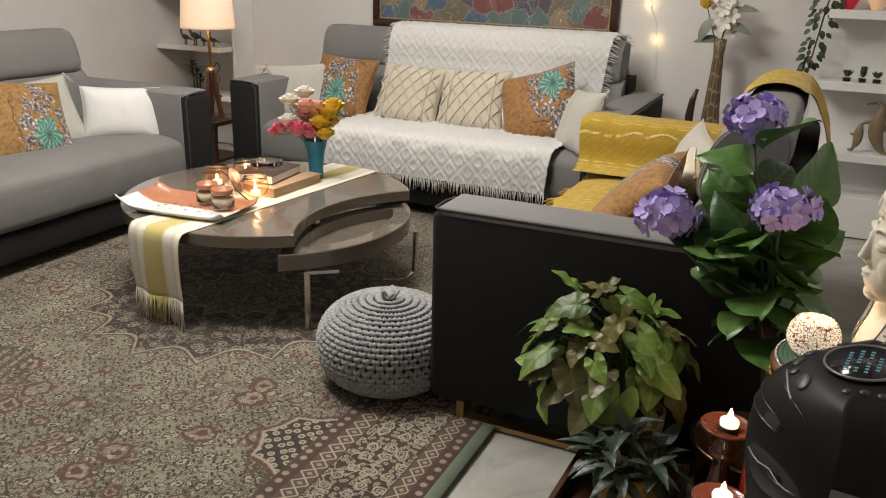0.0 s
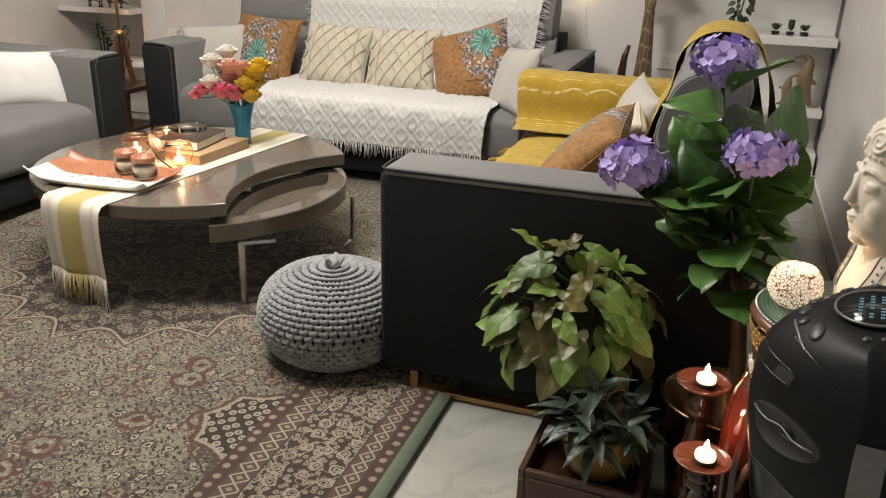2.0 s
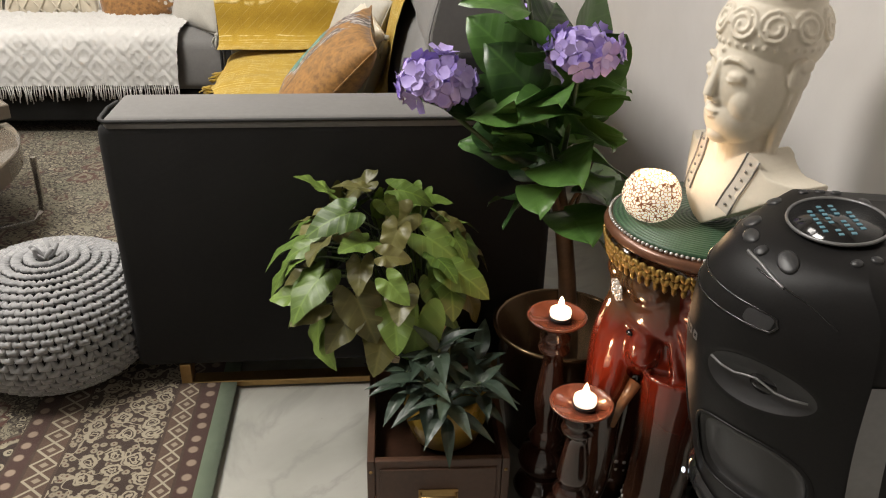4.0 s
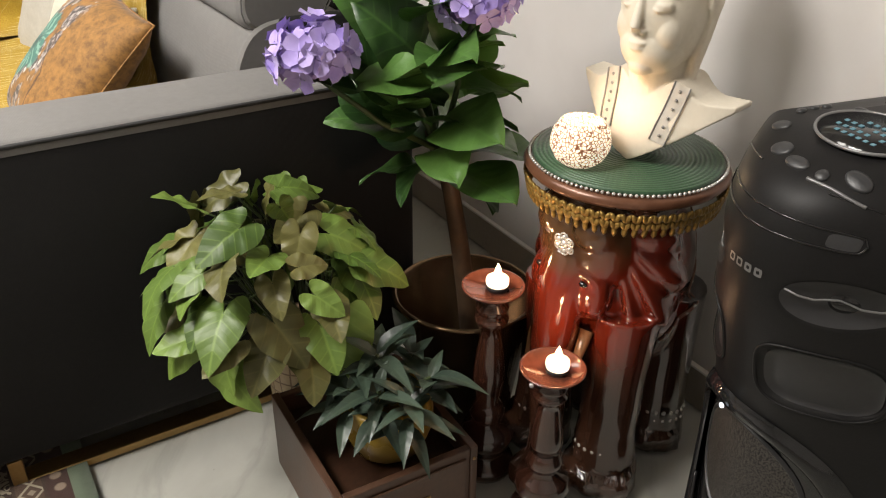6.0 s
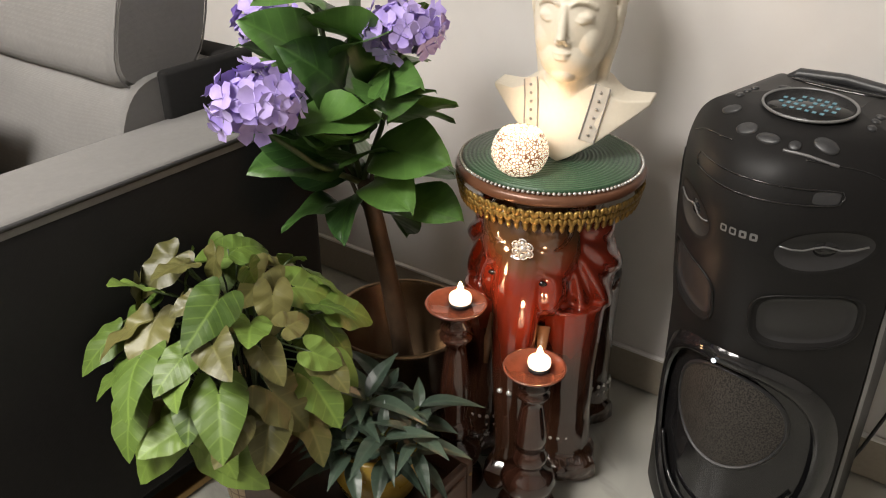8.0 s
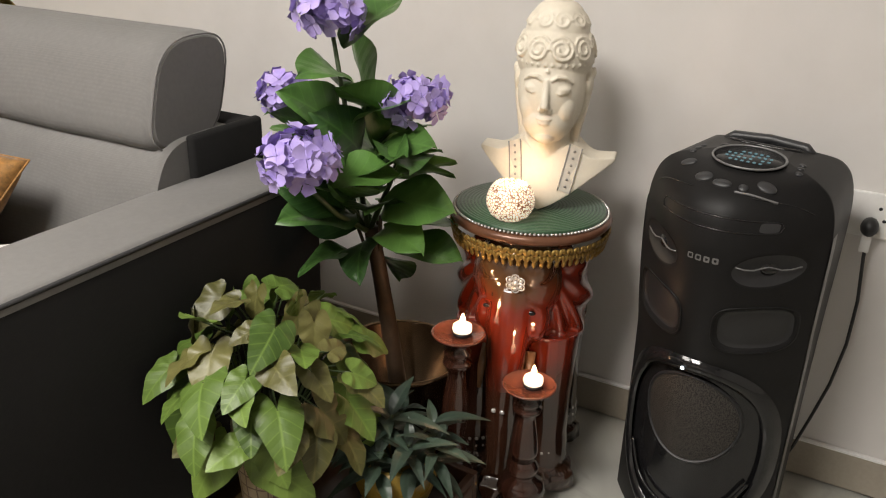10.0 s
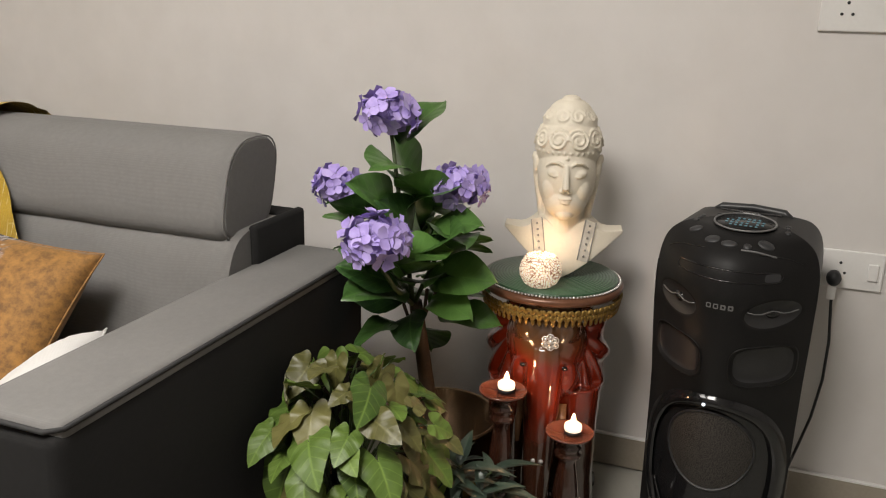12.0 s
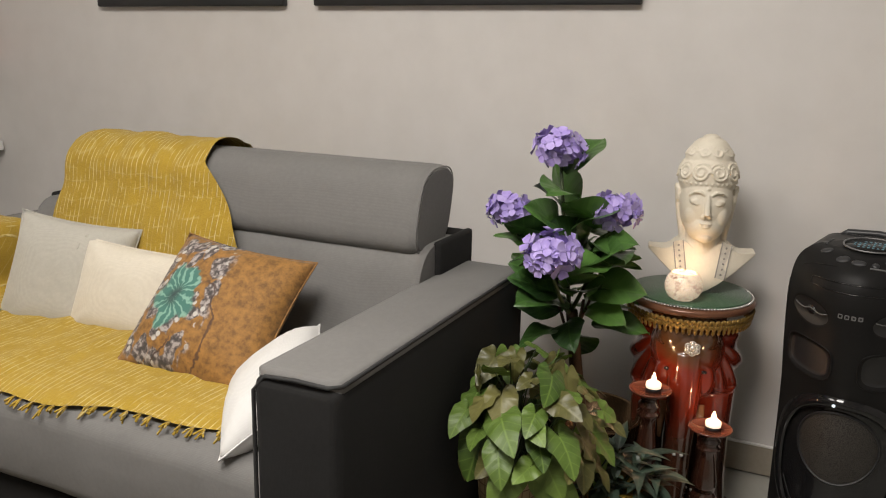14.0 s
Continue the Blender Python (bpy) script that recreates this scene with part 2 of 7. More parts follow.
    wide = s.mix(s.ramp(fl, (0.33, 1.0), (0.37, 0.0)), wide, HULL)
    wide = s.mix(s.ramp(fl, (0.0, 0.0), (0.07, 0.0), (0.09, 1.0), (0.13, 1.0), (0.15, 0.0), (0.19, 0.0), (0.21, 1.0), (0.3, 1.0), (0.33, 0.0)), wide, CREAM)
    vine = s.ramp(s.math("ABSOLUTE", s.math("SUBTRACT", s.noise(13, 2, flat), 0.5)), (0.006, 1.0), (0.014, 0.0))
    wide = s.mix(vine, wide, CREAM)

    def chain(c, h):
        tri = s.math("PINGPONG", s.math("MULTIPLY", y, 44.0), 1.0)
        dd = s.math("ABSOLUTE", s.math("DIVIDE", s.math("SUBTRACT", d, c), h))
        gap = s.math("ABSOLUTE", s.math("SUBTRACT", dd, s.math("MULTIPLY", tri, 0.92)))
        out = s.mix(s.ramp(gap, (0.1, 1.0), (0.17, 0.0)), (0.075, 0.045, 0.03), (0.30, 0.265, 0.195))
        heart = s.math("ADD", dd, s.math("SUBTRACT", 1.0, tri))
        return s.mix(s.ramp(heart, (0.3, 1.0), (0.4, 0.0)), out, (0.24, 0.2, 0.145))

    lace, lace2 = chain(0.1, 0.0225), chain(0.3465, 0.0285)
    bead = s.voro(26, "F1", flat, "2D", 0.2)
    beads = s.mix(s.ramp(bead, (0.2, 1.0), (0.3, 0.0)), (0.05, 0.024, 0.018), (0.25, 0.19, 0.14))
    for a, layer in ((0.42, beads), (0.375, lace2), (0.315, wide), (0.125, lace), (0.075, beads)):
        col = s.mix(s.math("LESS_THAN", d, a), col, layer)
    for a in (0.42, 0.378, 0.318, 0.128, 0.078):
        line = s.math("LESS_THAN", s.math("ABSOLUTE", s.math("SUBTRACT", d, a)), 0.003)
        col = s.mix(line, col, (0.05, 0.03, 0.02))
    col = s.mix(s.math("LESS_THAN", d, 0.036), col, s.mix(s.noise(50, 3), (0.115, 0.15, 0.1), (0.16, 0.2, 0.135)))
    pile = s.noise(420, 2)
    worn = s.ramp(s.noise(1.5, 4, flat), (0.3, 0.78), (0.7, 1.08))
    n = s.t.nodes.new("ShaderNodeMix")
    n.data_type, n.blend_type = "RGBA", "MULTIPLY"
    n.inputs[0].default_value = 1.0
    s.put(n.inputs[6], col)
    s.put(n.inputs[7], worn)
    return s.done(n.outputs[2], 0.95, bump=s.math("ADD", pile, s.math("MULTIPLY", wob, 0.5)), strength=0.35, depth=0.003, Sheen_Weight=0.15)


M_RUG = rug_material()

# ---- building blocks ----


def thing(name, at, label, category, group="", turn=0.0, kind=""):
    e = new(name)
    e.empty_display_size = 0.05
    e.matrix_basis = pose(*at, 0, 0, turn)
    return tagged(e, label, category, group, kind)


def part(name, bm, material, parent=None, label="", smooth=True, m=None):
    """Links a bmesh as one mesh object, under a thing or a part."""
    me = bpy.data.meshes.new(name)
    bm.normal_update()
    bm.to_mesh(me)
    bm.free()
    for mm in material if isinstance(material, (list, tuple)) else (material,):
        me.materials.append(mm)
    if smooth:
        me.shade_smooth()
        for p in me.polygons:
            if p.loop_total > 12:
                p.use_smooth = False
    ob = new(name, me)
    if parent:
        ob.parent = parent
    if m is not None:
        ob.matrix_basis = m
    if label:
        tagged(ob, label)
    return ob


def box(x0, x1, y0, y1, z0, z1, bevel=0.0, seg=2, bm=None):
    own = bmesh.new()
    bmesh.ops.create_cube(own, size=1.0, matrix=Matrix.LocRotScale(((x0 + x1) / 2, (y0 + y1) / 2, (z0 + z1) / 2), None, (x1 - x0, y1 - y0, z1 - z0)))
    if bevel:
        bmesh.ops.bevel(own, geom=own.edges[:] + own.verts[:], offset=bevel, segments=seg, profile=0.5, affect="EDGES")
    return merge(bm, own)


def merge(bm, own, m=None):
    if m is not None:
        bmesh.ops.transform(own, matrix=m, verts=own.verts)
    if bm is None:
        return own
    me = bpy.data.meshes.new("tmp")
    own.to_mesh(me)
    own.free()
    bm.from_mesh(me)
    bpy.data.meshes.remove(me)
    return bm


def sheet(bm, nu, nv, f, closed_u=False, closed_v=False, mat=0):
    """A grid of nu x nv cells from the function f(u, v), u and v in 0..1."""
    rows = [[bm.verts.new(f(i / nu, j / nv)) for j in range(nv + (not closed_v))] for i in range(nu + (not closed_u))]
    for i in range(nu):
        for j in range(nv):
            a, b = rows[i], rows[(i + 1) % len(rows)]
            k = (j + 1) % len(a)
            face = bm.faces.new((a[j], b[j], b[k], a[k]))
            face.material_index = mat
    return bm


def thick(bm, t):
    """Gives an open sheet a thickness."""
    bm.normal_update()
    bmesh.ops.solidify(bm, geom=bm.faces[:], thickness=t)
    return bm


def lathe(profile, seg=32, at=(0, 0, 0), bm=None, flutes=0, deep=0.0, mat=0):
    """Turns a profile of (radius, height) round the upright axis."""
    bm = bm or bmesh.new()
    rings = []
    for r, z in profile:
        ring = []
        for i in range(seg):
            a = 2 * math.pi * i / seg
            rr = r * (1 + deep * math.cos(flutes * a)) if flutes else r
            ring.append(bm.verts.new((at[0] + rr * math.cos(a), at[1] + rr * math.sin(a), at[2] + z)))
        rings.append(ring)
    for a, b in zip(rings, rings[1:]):
        for i in range(seg):
            bm.faces.new((a[i], a[(i + 1) % seg], b[(i + 1) % seg], b[i])).material_index = mat
    for ring in (rings[0], rings[-1]):
        if profile[rings.index(ring)][0] > 1e-4:
            bm.faces.new(ring if ring is rings[-1] else ring[::-1]).material_index = mat
    return bm


def tube(points, radius, seg=8, bm=None, closed=False, mat=0):
    """A round rod along points; radius: a number or a function of 0..1."""
    bm = bm or bmesh.new()
    pts = [Vector(p) for p in points]
    n = len(pts)
    rings = []
    side = None
    for i, p in enumerate(pts):
        a, b = (pts[i - 1], pts[(i + 1) % n]) if closed else (pts[max(i - 1, 0)], pts[min(i + 1, n - 1)])
        t = (b - a).normalized()
        if side is None:
            side = t.orthogonal().normalized()
        side = (side - t * side.dot(t)).normalized()
        up = t.cross(side)
        r = radius(i / max(n - 1, 1)) if callable(radius) else radius
        rings.append([bm.verts.new(p + (side * math.cos(2 * math.pi * k / seg) + up * math.sin(2 * math.pi * k / seg)) * r) for k in range(seg)])
    for i in range(n if closed else n - 1):
        a, b = rings[i], rings[(i + 1) % n]
        for k in range(seg):
            bm.faces.new((a[k], a[(k + 1) % seg], b[(k + 1) % seg], b[k])).material_index = mat
    if not closed:
        bm.faces.new(rings[0][::-1])
        bm.faces.new(rings[-1])
    return bm


def prism(outline, z0, z1, bevel=0.0, bm=None):
    """An upright block over an outline of (x, y)."""
    own = bmesh.new()
    low = [own.verts.new((x, y, z0)) for x, y in outline]
    top = [own.verts.new((x, y, z1)) for x, y in outline]
    own.faces.new(low[::-1])
    own.faces.new(top)
    for i in range(len(low)):
        k = (i + 1) % len(low)
        own.faces.new((low[i], low[k], top[k], top[i]))
    bmesh.ops.recalc_face_normals(own, faces=own.faces[:])
    if bevel:
        rim = [e for e in own.edges if abs(e.verts[0].co.z - e.verts[1].co.z) < 1e-6]
        bmesh.ops.bevel(own, geom=rim, offset=bevel, segments=2, profile=0.5, affect="EDGES")
    return merge(bm, own)


def ball(at, size, bm=None, sub=3, turn=None):
    own = bmesh.new()
    bmesh.ops.create_icosphere(own, subdivisions=sub, radius=1.0)
    return merge(bm, own, Matrix.LocRotScale(at, Euler([radians(a) for a in turn]) if turn else None, size))


def smoothed(bm, voxel, rounds=6, factor=0.5):
    """Melts joined lumps into one skin."""
    me = bpy.data.meshes.new("lump")
    bm.to_mesh(me)
    bm.free()
    ob = new("lump", me)
    r = ob.modifiers.new("skin", "REMESH")
    r.mode, r.voxel_size = "VOXEL", voxel
    k = ob.modifiers.new("soft", "SMOOTH")
    k.iterations, k.factor = rounds, factor
    made = bpy.data.meshes.new_from_object(ob.evaluated_get(bpy.context.evaluated_depsgraph_get()))
    bpy.data.objects.remove(ob)
    out = bmesh.new()
    out.from_mesh(made)
    bpy.data.meshes.remove(made)
    return out


def structure(name, bm, material, label, category, smooth=False):
    return tagged(part(name, bm, material, smooth=smooth), label, category, kind="structure")


# ---- the room ----
XL, XR, YB, YN = -3.3, 1.335, 2.82, -3.4
structure("floor", box(XL - 0.12, XR + 0.12, YN - 0.12, YB + 0.12, -0.12, -0.006), M_MARBLE, "pale marble tiled living room floor", "floor")
structure("wall_right", box(XR, XR + 0.12, YN - 0.12, YB + 0.12, 0, CEIL), M_WALL, "off-white satin painted plain wall", "wall")
structure("wall_back", box(XL, XR, YB, YB + 0.12, 0, CEIL), M_WALL, "off-white satin painted wall behind the sofa", "wall")
structure("wall_left", box(XL - 0.12, XL, YN - 0.12, YB + 0.12, 0, CEIL), M_WALL, "off-white satin painted side wall", "wall")
structure("wall_near", box(XL, XR, YN - 0.12, YN, 0, CEIL), M_WALL, "off-white satin painted plain wall", "wall")
structure("ceiling", box(XL - 0.12, XR + 0.12, YN - 0.12, YB + 0.12, CEIL, CEIL + 0.12), M_CEIL, "plain white painted ceiling", "ceiling")
structure("baseboard", box(XR - 0.012, XR - 0.001, YN, YB, 0, 0.088, 0.001), M_SKIRT, "low beige stone skirting along the wall", "baseboard")
structure("trim", box(XR - 0.014, XR - 0.002, YN, YB, 0.0885, 0.094, 0.001), M_WHITE, "thin white bead on top of the skirting", "trim")

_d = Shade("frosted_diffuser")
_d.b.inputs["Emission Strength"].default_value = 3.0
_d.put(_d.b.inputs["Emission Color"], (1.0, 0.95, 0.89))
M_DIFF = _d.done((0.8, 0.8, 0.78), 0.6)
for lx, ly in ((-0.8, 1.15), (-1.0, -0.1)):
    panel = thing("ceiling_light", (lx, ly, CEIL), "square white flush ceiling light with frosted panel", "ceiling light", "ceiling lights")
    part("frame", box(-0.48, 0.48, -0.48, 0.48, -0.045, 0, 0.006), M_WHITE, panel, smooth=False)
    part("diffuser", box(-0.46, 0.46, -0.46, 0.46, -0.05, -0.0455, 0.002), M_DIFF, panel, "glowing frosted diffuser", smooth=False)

# rug
rug = bmesh.new()
sheet(rug, 60, 70, lambda u, v: (-2.55 + 2.765 * u, -3.0 + 5.3 * v, 0.006 + 0.0012 * noise.noise((u * 9, v * 12, 0))))
thick(rug, -0.008)
tagged(part("rug", rug, M_RUG), "large worn patchwork oriental rug, sage and brown", "rug")

# ---- sofas ----


def sofa(name, length, label, at, turn, group="grey sofas", far=0.2):
    """Front along local y at x = 0, back towards +x, first arm at y = 0."""
    t = thing(name, at, label, "sofa", group, turn)
    L = length
    for y0, y1, out in ((0.0, 0.186, 0.0), (L - 0.186, L, L)):
        arm = box(0.0, 0.925, y0, y1, 0.066, 0.64, 0.022, 3)
        for v in arm.verts:
            v.co.x -= 0.025 * max(0, (0.3 - v.co.x)) * (v.co.z - 0.3)
        a = part("arm", arm, M_CHAR, t, "charcoal arm with grey top")
        part("arm_top", box(0.012, 0.92, y0 + 0.004, y1 - 0.004, 0.60, 0.652, 0.014, 3), M_GREY, a)
        yi = y1 if out == 0.0 else y0
        part("arm_lining", box(0.03, 0.87, yi - 0.012, yi + 0.008, 0.1, 0.645, 0.006, 2), M_GREY, a)
        yo, yn = (y0 + 0.003, y1 - 0.003) if out == 0.0 else (y1 - 0.003, y0 + 0.003)
        pts = [(0.92, yo, 0.645), (0.45, yo, 0.646), (0.02, yo, 0.645), (0.004, yo + (0.02 if yn > yo else -0.02), 0.644),
               (0.002, (yo + yn) / 2, 0.646), (0.004, yn - (0.025 if yn > yo else -0.025), 0.64), (0.002, yn, 0.61), (0.0, yn, 0.35), (0.003, yn, 0.08)]
        part("piping", tube(pts, 0.0042, 6), M_PIPE, a)
        # sled foot under the arm
        foot = box(0.09, 0.115, y0 + 0.01, y0 + 0.05, 0.0, 0.066, 0.002)
        box(0.80, 0.825, y0 + 0.01, y0 + 0.05, 0.0, 0.066, 0.002, bm=foot)
        box(0.115, 0.80, y0 + 0.01, y0 + 0.05, 0.0, 0.016, 0.002, bm=foot)
        part("sled_foot", foot, M_BRASS, t, "thin brushed gold sled foot", smooth=False)
    part("base", box(0.06, 0.9, 0.16, L - 0.16, 0.07, 0.2, 0.015), M_CHAR, t)
    seat = bmesh.new()

    def seat_ring(u, v):
        y = 0.174 + (L - 0.348) * u
        a = 2 * math.pi * v
        ca, sa = math.cos(a), math.sin(a)
        e = 0.34
        px = 0.345 + 0.315 * math.copysign(abs(ca) ** e, ca)
        pz = 0.31 + 0.118 * math.copysign(abs(sa) ** e, sa)
        edge = min(u, 1 - u) * (L - 0.35)
        dip = 0.012 * math.exp(-edge / 0.03)
        if pz > 0.31:
            pz += 0.012 * math.sin(math.pi * (px - 0.03) / 0.63) - dip + 0.003 * noise.noise((px * 6, y * 4, 1))
        return (px + 0.004 * noise.noise((0, y * 5, pz * 6)), y, pz)

    sheet(seat, 60, 40, seat_ring, closed_v=True)
    part("seat", seat, M_GREY, t, "light grey seat cushion")
    back = bmesh.new()

    def back_ring(u, v):
        y = 0.178 + (L - 0.356) * u
        a = 2 * math.pi * v
        ca, sa = math.cos(a), math.sin(a)
        e = 0.42
        q = math.copysign(abs(sa) ** e, sa)
        pz = 0.555 + 0.175 * q
        px = 0.755 + 0.135 * math.copysign(abs(ca) ** e, ca) + 0.05 * q
        return (px + 0.006 * noise.noise((y * 4, pz * 5, 3)), y, pz)

    sheet(back, 50, 40, back_ring, closed_v=True)
    for s_end in (0, 1):
        ring = [vv for vv in back.verts if abs(vv.co.y - (0.178 if s_end == 0 else L - 0.178)) < 1e-4]
        back.faces.new(ring if s_end else ring[::-1])
    part("backrest", back, M_GREY, t)
    part("back_panel", box(0.86, 0.945, 0.172, L - 0.172, 0.08, 0.735, 0.02, 3), M_CHAR, t)
    for y in (0.174, L - 0.174):
        part("side_gusset", box(0.73, 0.94, y - 0.012, y + 0.012, 0.56, 0.738, 0.01, 2), M_CHAR, t)
    head = bmesh.new()

    def head_ring(u, v):
        y = 0.2 + (L - 0.2 - far) * u
        a = 2 * math.pi * v
        ca, sa = math.cos(a), math.sin(a)
        q = math.copysign(abs(sa) ** 0.6, sa)
        pz = 0.812 + 0.113 * q
        px = 0.775 + 0.1 * math.copysign(abs(ca) ** 0.72, ca) + 0.03 * q
        lim = min(u, 1 - u) * (L - 0.2 - far)
        k = 1 - 0.10 * math.exp(-lim / 0.008)
        return (0.785 + (px - 0.785) * k + 0.003 * noise.noise((y * 5, pz * 6, 7)), y, 0.812 + (pz - 0.812) * k)

    sheet(head, 80, 40, head_ring, closed_v=True)
    head.verts.ensure_lookup_table()
    cols = 40
    head.faces.new([head.verts[i] for i in range(cols)][::-1])
    head.faces.new([head.verts[len(head.verts) - cols + i] for i in range(cols)])
    part("headrest", head, M_GREY, t, "rolled grey headrest")
    for y in (0.202, L - far - 0.002):
        ring = []
        for i in range(28):
            a = 2 * math.pi * i / 28
            ca, sa = math.cos(a), math.sin(a)
            q = math.copysign(abs(sa) ** 0.6, sa)
            px = 0.775 + 0.1 * math.copysign(abs(ca) ** 0.72, ca) + 0.03 * q
            ring.append((0.785 + (px - 0.785) * 0.96, y, 0.812 + 0.113 * q * 0.96))
        part("headrest_seam", tube(ring, 0.002, 5, closed=True), M_GREY, t)
    return t


sofa("sofa", 1.75, "grey two-seat sofa with charcoal arms and yellow throw", (0, 0, 0), 0, far=0.38)
sofa("sofa", 2.25, "long grey sofa with white throw below a framed picture", (0.14, 1.76, 0), 90)
sofa("sofa", 2.15, "long grey sofa with charcoal arms and cushions", (-1.93, 1.395, 0), 180)

# ---- coffee table ----
CX, CY, CR = -1.07, 0.71, 0.578
QX, QY, QR = -0.18, 0.62, 0.585


def arc(cx, cy, r, a0, a1, n):
    return [(cx + r * math.cos(radians(a0 + (a1 - a0) * i / n)), cy + r * math.sin(radians(a0 + (a1 - a0) * i / n))) for i in range(n + 1)]


def meet(c1, r1, c2, r2):
    """The two places where two circles cross, as angles seen from the first."""
    d = math.hypot(c2[0] - c1[0], c2[1] - c1[1])
    base, half = math.atan2(c2[1] - c1[1], c2[0] - c1[0]), math.acos((d * d + r1 * r1 - r2 * r2) / (2 * d * r1))
    return math.degrees(base - half), math.degrees(base + half)


table = thing("coffee_table", (0, 0, 0), "round taupe lacquered coffee table with swivel tray", "coffee table")
lo, hi = meet((CX, CY), CR, (QX, QY), QR)
qlo, qhi = meet((QX, QY), QR, (CX, CY), CR)
top = arc(CX, CY, CR, hi, lo + 360, 60) + arc(QX, QY, QR, qhi if qhi > 180 else qhi + 360, qlo if qlo > 0 else qlo + 360, 30)[1:-1]
if abs(top[60][0] - top[61][0]) + abs(top[60][1] - top[61][1]) > 0.2:
    top = top[:61] + top[61:][::-1]
part("tabletop", prism(top, 0.332, 0.378, 0.004), M_TABLE, table, smooth=False)
lo, hi = meet((CX, CY), CR, (QX, QY), QR + 0.06)
qlo, qhi = meet((QX, QY), QR + 0.06, (CX, CY), CR)
tray_top = arc(CX, CY, CR, lo, hi, 30) + arc(QX, QY, QR + 0.06, qhi if qhi > 180 else qhi + 360, qlo if qlo > 0 else qlo + 360, 30)[1:-1]
if math.hypot(tray_top[30][0] - tray_top[31][0], tray_top[30][1] - tray_top[31][1]) > 0.2:
    tray_top = tray_top[:31] + tray_top[31:][::-1]
gx = sum(p[0] for p in tray_top) / len(tray_top)
gy = sum(p[1] for p in tray_top) / len(tray_top)
inset = [(gx + (x - gx) * 0.62, gy + (y - gy) * 0.74) for x, y in tray_top]
sw = bmesh.new()
ring = []
for pts, z in ((tray_top, 0.245), (tray_top, 0.302), ([(gx + (x - gx) * 0.985, gy + (y - gy) * 0.985) for x, y in tray_top], 0.306), (inset, 0.306), (inset, 0.262)):
    ring.append([sw.verts.new((x, y, z)) for x, y in pts])
for a, c in zip(ring, ring[1:]):
    for i in range(len(a)):
        k = (i + 1) % len(a)
        sw.faces.new((a[i], a[k], c[k], c[i]))
sw.faces.new(ring[0][::-1])
sw.faces.new(ring[-1])
bmesh.ops.recalc_face_normals(sw, faces=sw.faces[:])
part("swivel_tray", sw, M_TABLE, table, "lower lens-shaped tray with hollow", smooth=False)
part("pivot", lathe([(0.02, 0.306), (0.02, 0.332)], 20, (-0.795, 0.62, 0)), M_CHROME, table)
for a0, dirn in ((-34, 1), (18, 1), (150, 1), (235, 1)):
    a = radians(a0)
    r = CR - 0.03 if a0 not in (-34, 18) else CR - 0.02
    x, y = CX + r * math.cos(a), CY + r * math.sin(a)
    if a0 == -34:
        x, y = -0.632, 0.315
    if a0 == 18:
        x, y = -0.51, 0.93
    zt = 0.245 if a0 in (-34, 18) else 0.332
    ix, iy = (CX - x) * 0.22, (CY - y) * 0.22
    leg = bmesh.new()
    pts = [(x, y, zt - 0.006), (x, y, 0.12), (x + ix * 0.04, y + iy * 0.04, 0.06), (x + ix * 0.25, y + iy * 0.25, 0.022), (x + ix, y + iy, 0.014)] if a0 == 18 else [(x, y, zt - 0.006), (x, y, 0.15), (x, y, 0.012)]
    tube(pts, 0.0105, 4, leg)
    if a0 == -34:
        tube([(x, y, zt - 0.009), (x + 0.09, y + 0.07, zt - 0.009)], 0.008, 4, leg)
    part("leg", leg, M_CHROME, table, smooth=False)


def catmull(pts, n):
    """A smooth line through points, in n even steps of the index."""
    P = [Vector(p) for p in pts]
    P = [P[0] * 2 - P[1]] + P + [P[-1] * 2 - P[-2]]
    raw = []
    for i in range(1, len(P) - 2):
        for k in range(12):
            t = k / 12
            a, b, c, d = P[i - 1], P[i], P[i + 1], P[i + 2]
            raw.append(0.5 * (2 * b + (c - a) * t + (2 * a - 5 * b + 4 * c - d) * t * t + (3 * b - a - 3 * c + d) * t ** 3))
    raw.append(P[-2])
    run = [0.0]
    for a, b in zip(raw, raw[1:]):
        run.append(run[-1] + (b - a).length)
    out, j = [], 0
    for i in range(n + 1):
        want = run[-1] * i / n
        while j < len(run) - 2 and run[j + 1] < want:
            j += 1
        k = (want - run[j]) / max(run[j + 1] - run[j], 1e-9)
        out.append(raw[j].lerp(raw[j + 1], k))
    return out, run[-1]


def puff(bm, height):
    """Pushes each vertex out along its normal by height(index)."""
    bm.normal_update()
    bm.verts.ensure_lookup_table()
    move = [v.normal * height(i) for i, v in enumerate(bm.verts)]
    for v, d in zip(bm.verts, move):
        v.co += d


def strands(bm, roots, way, length, rng, r=0.0013, spread=0.3, n=1):
    for p in roots:
        for _ in range(n):
            w = Vector(way) + Vector((rng.uniform(-spread, spread), rng.uniform(-spread, spread), rng.uniform(-spread, spread)))
            L = length * rng.uniform(0.75, 1.15)
            q = Vector(p)
            mid = q + w * L * 0.5 + Vector((rng.uniform(-1, 1), rng.uniform(-1, 1), 0)) * L * 0.08
            tube([q, mid, q + w * L + Vector((0, 0, -L * 0.08))], r, 4, bm)


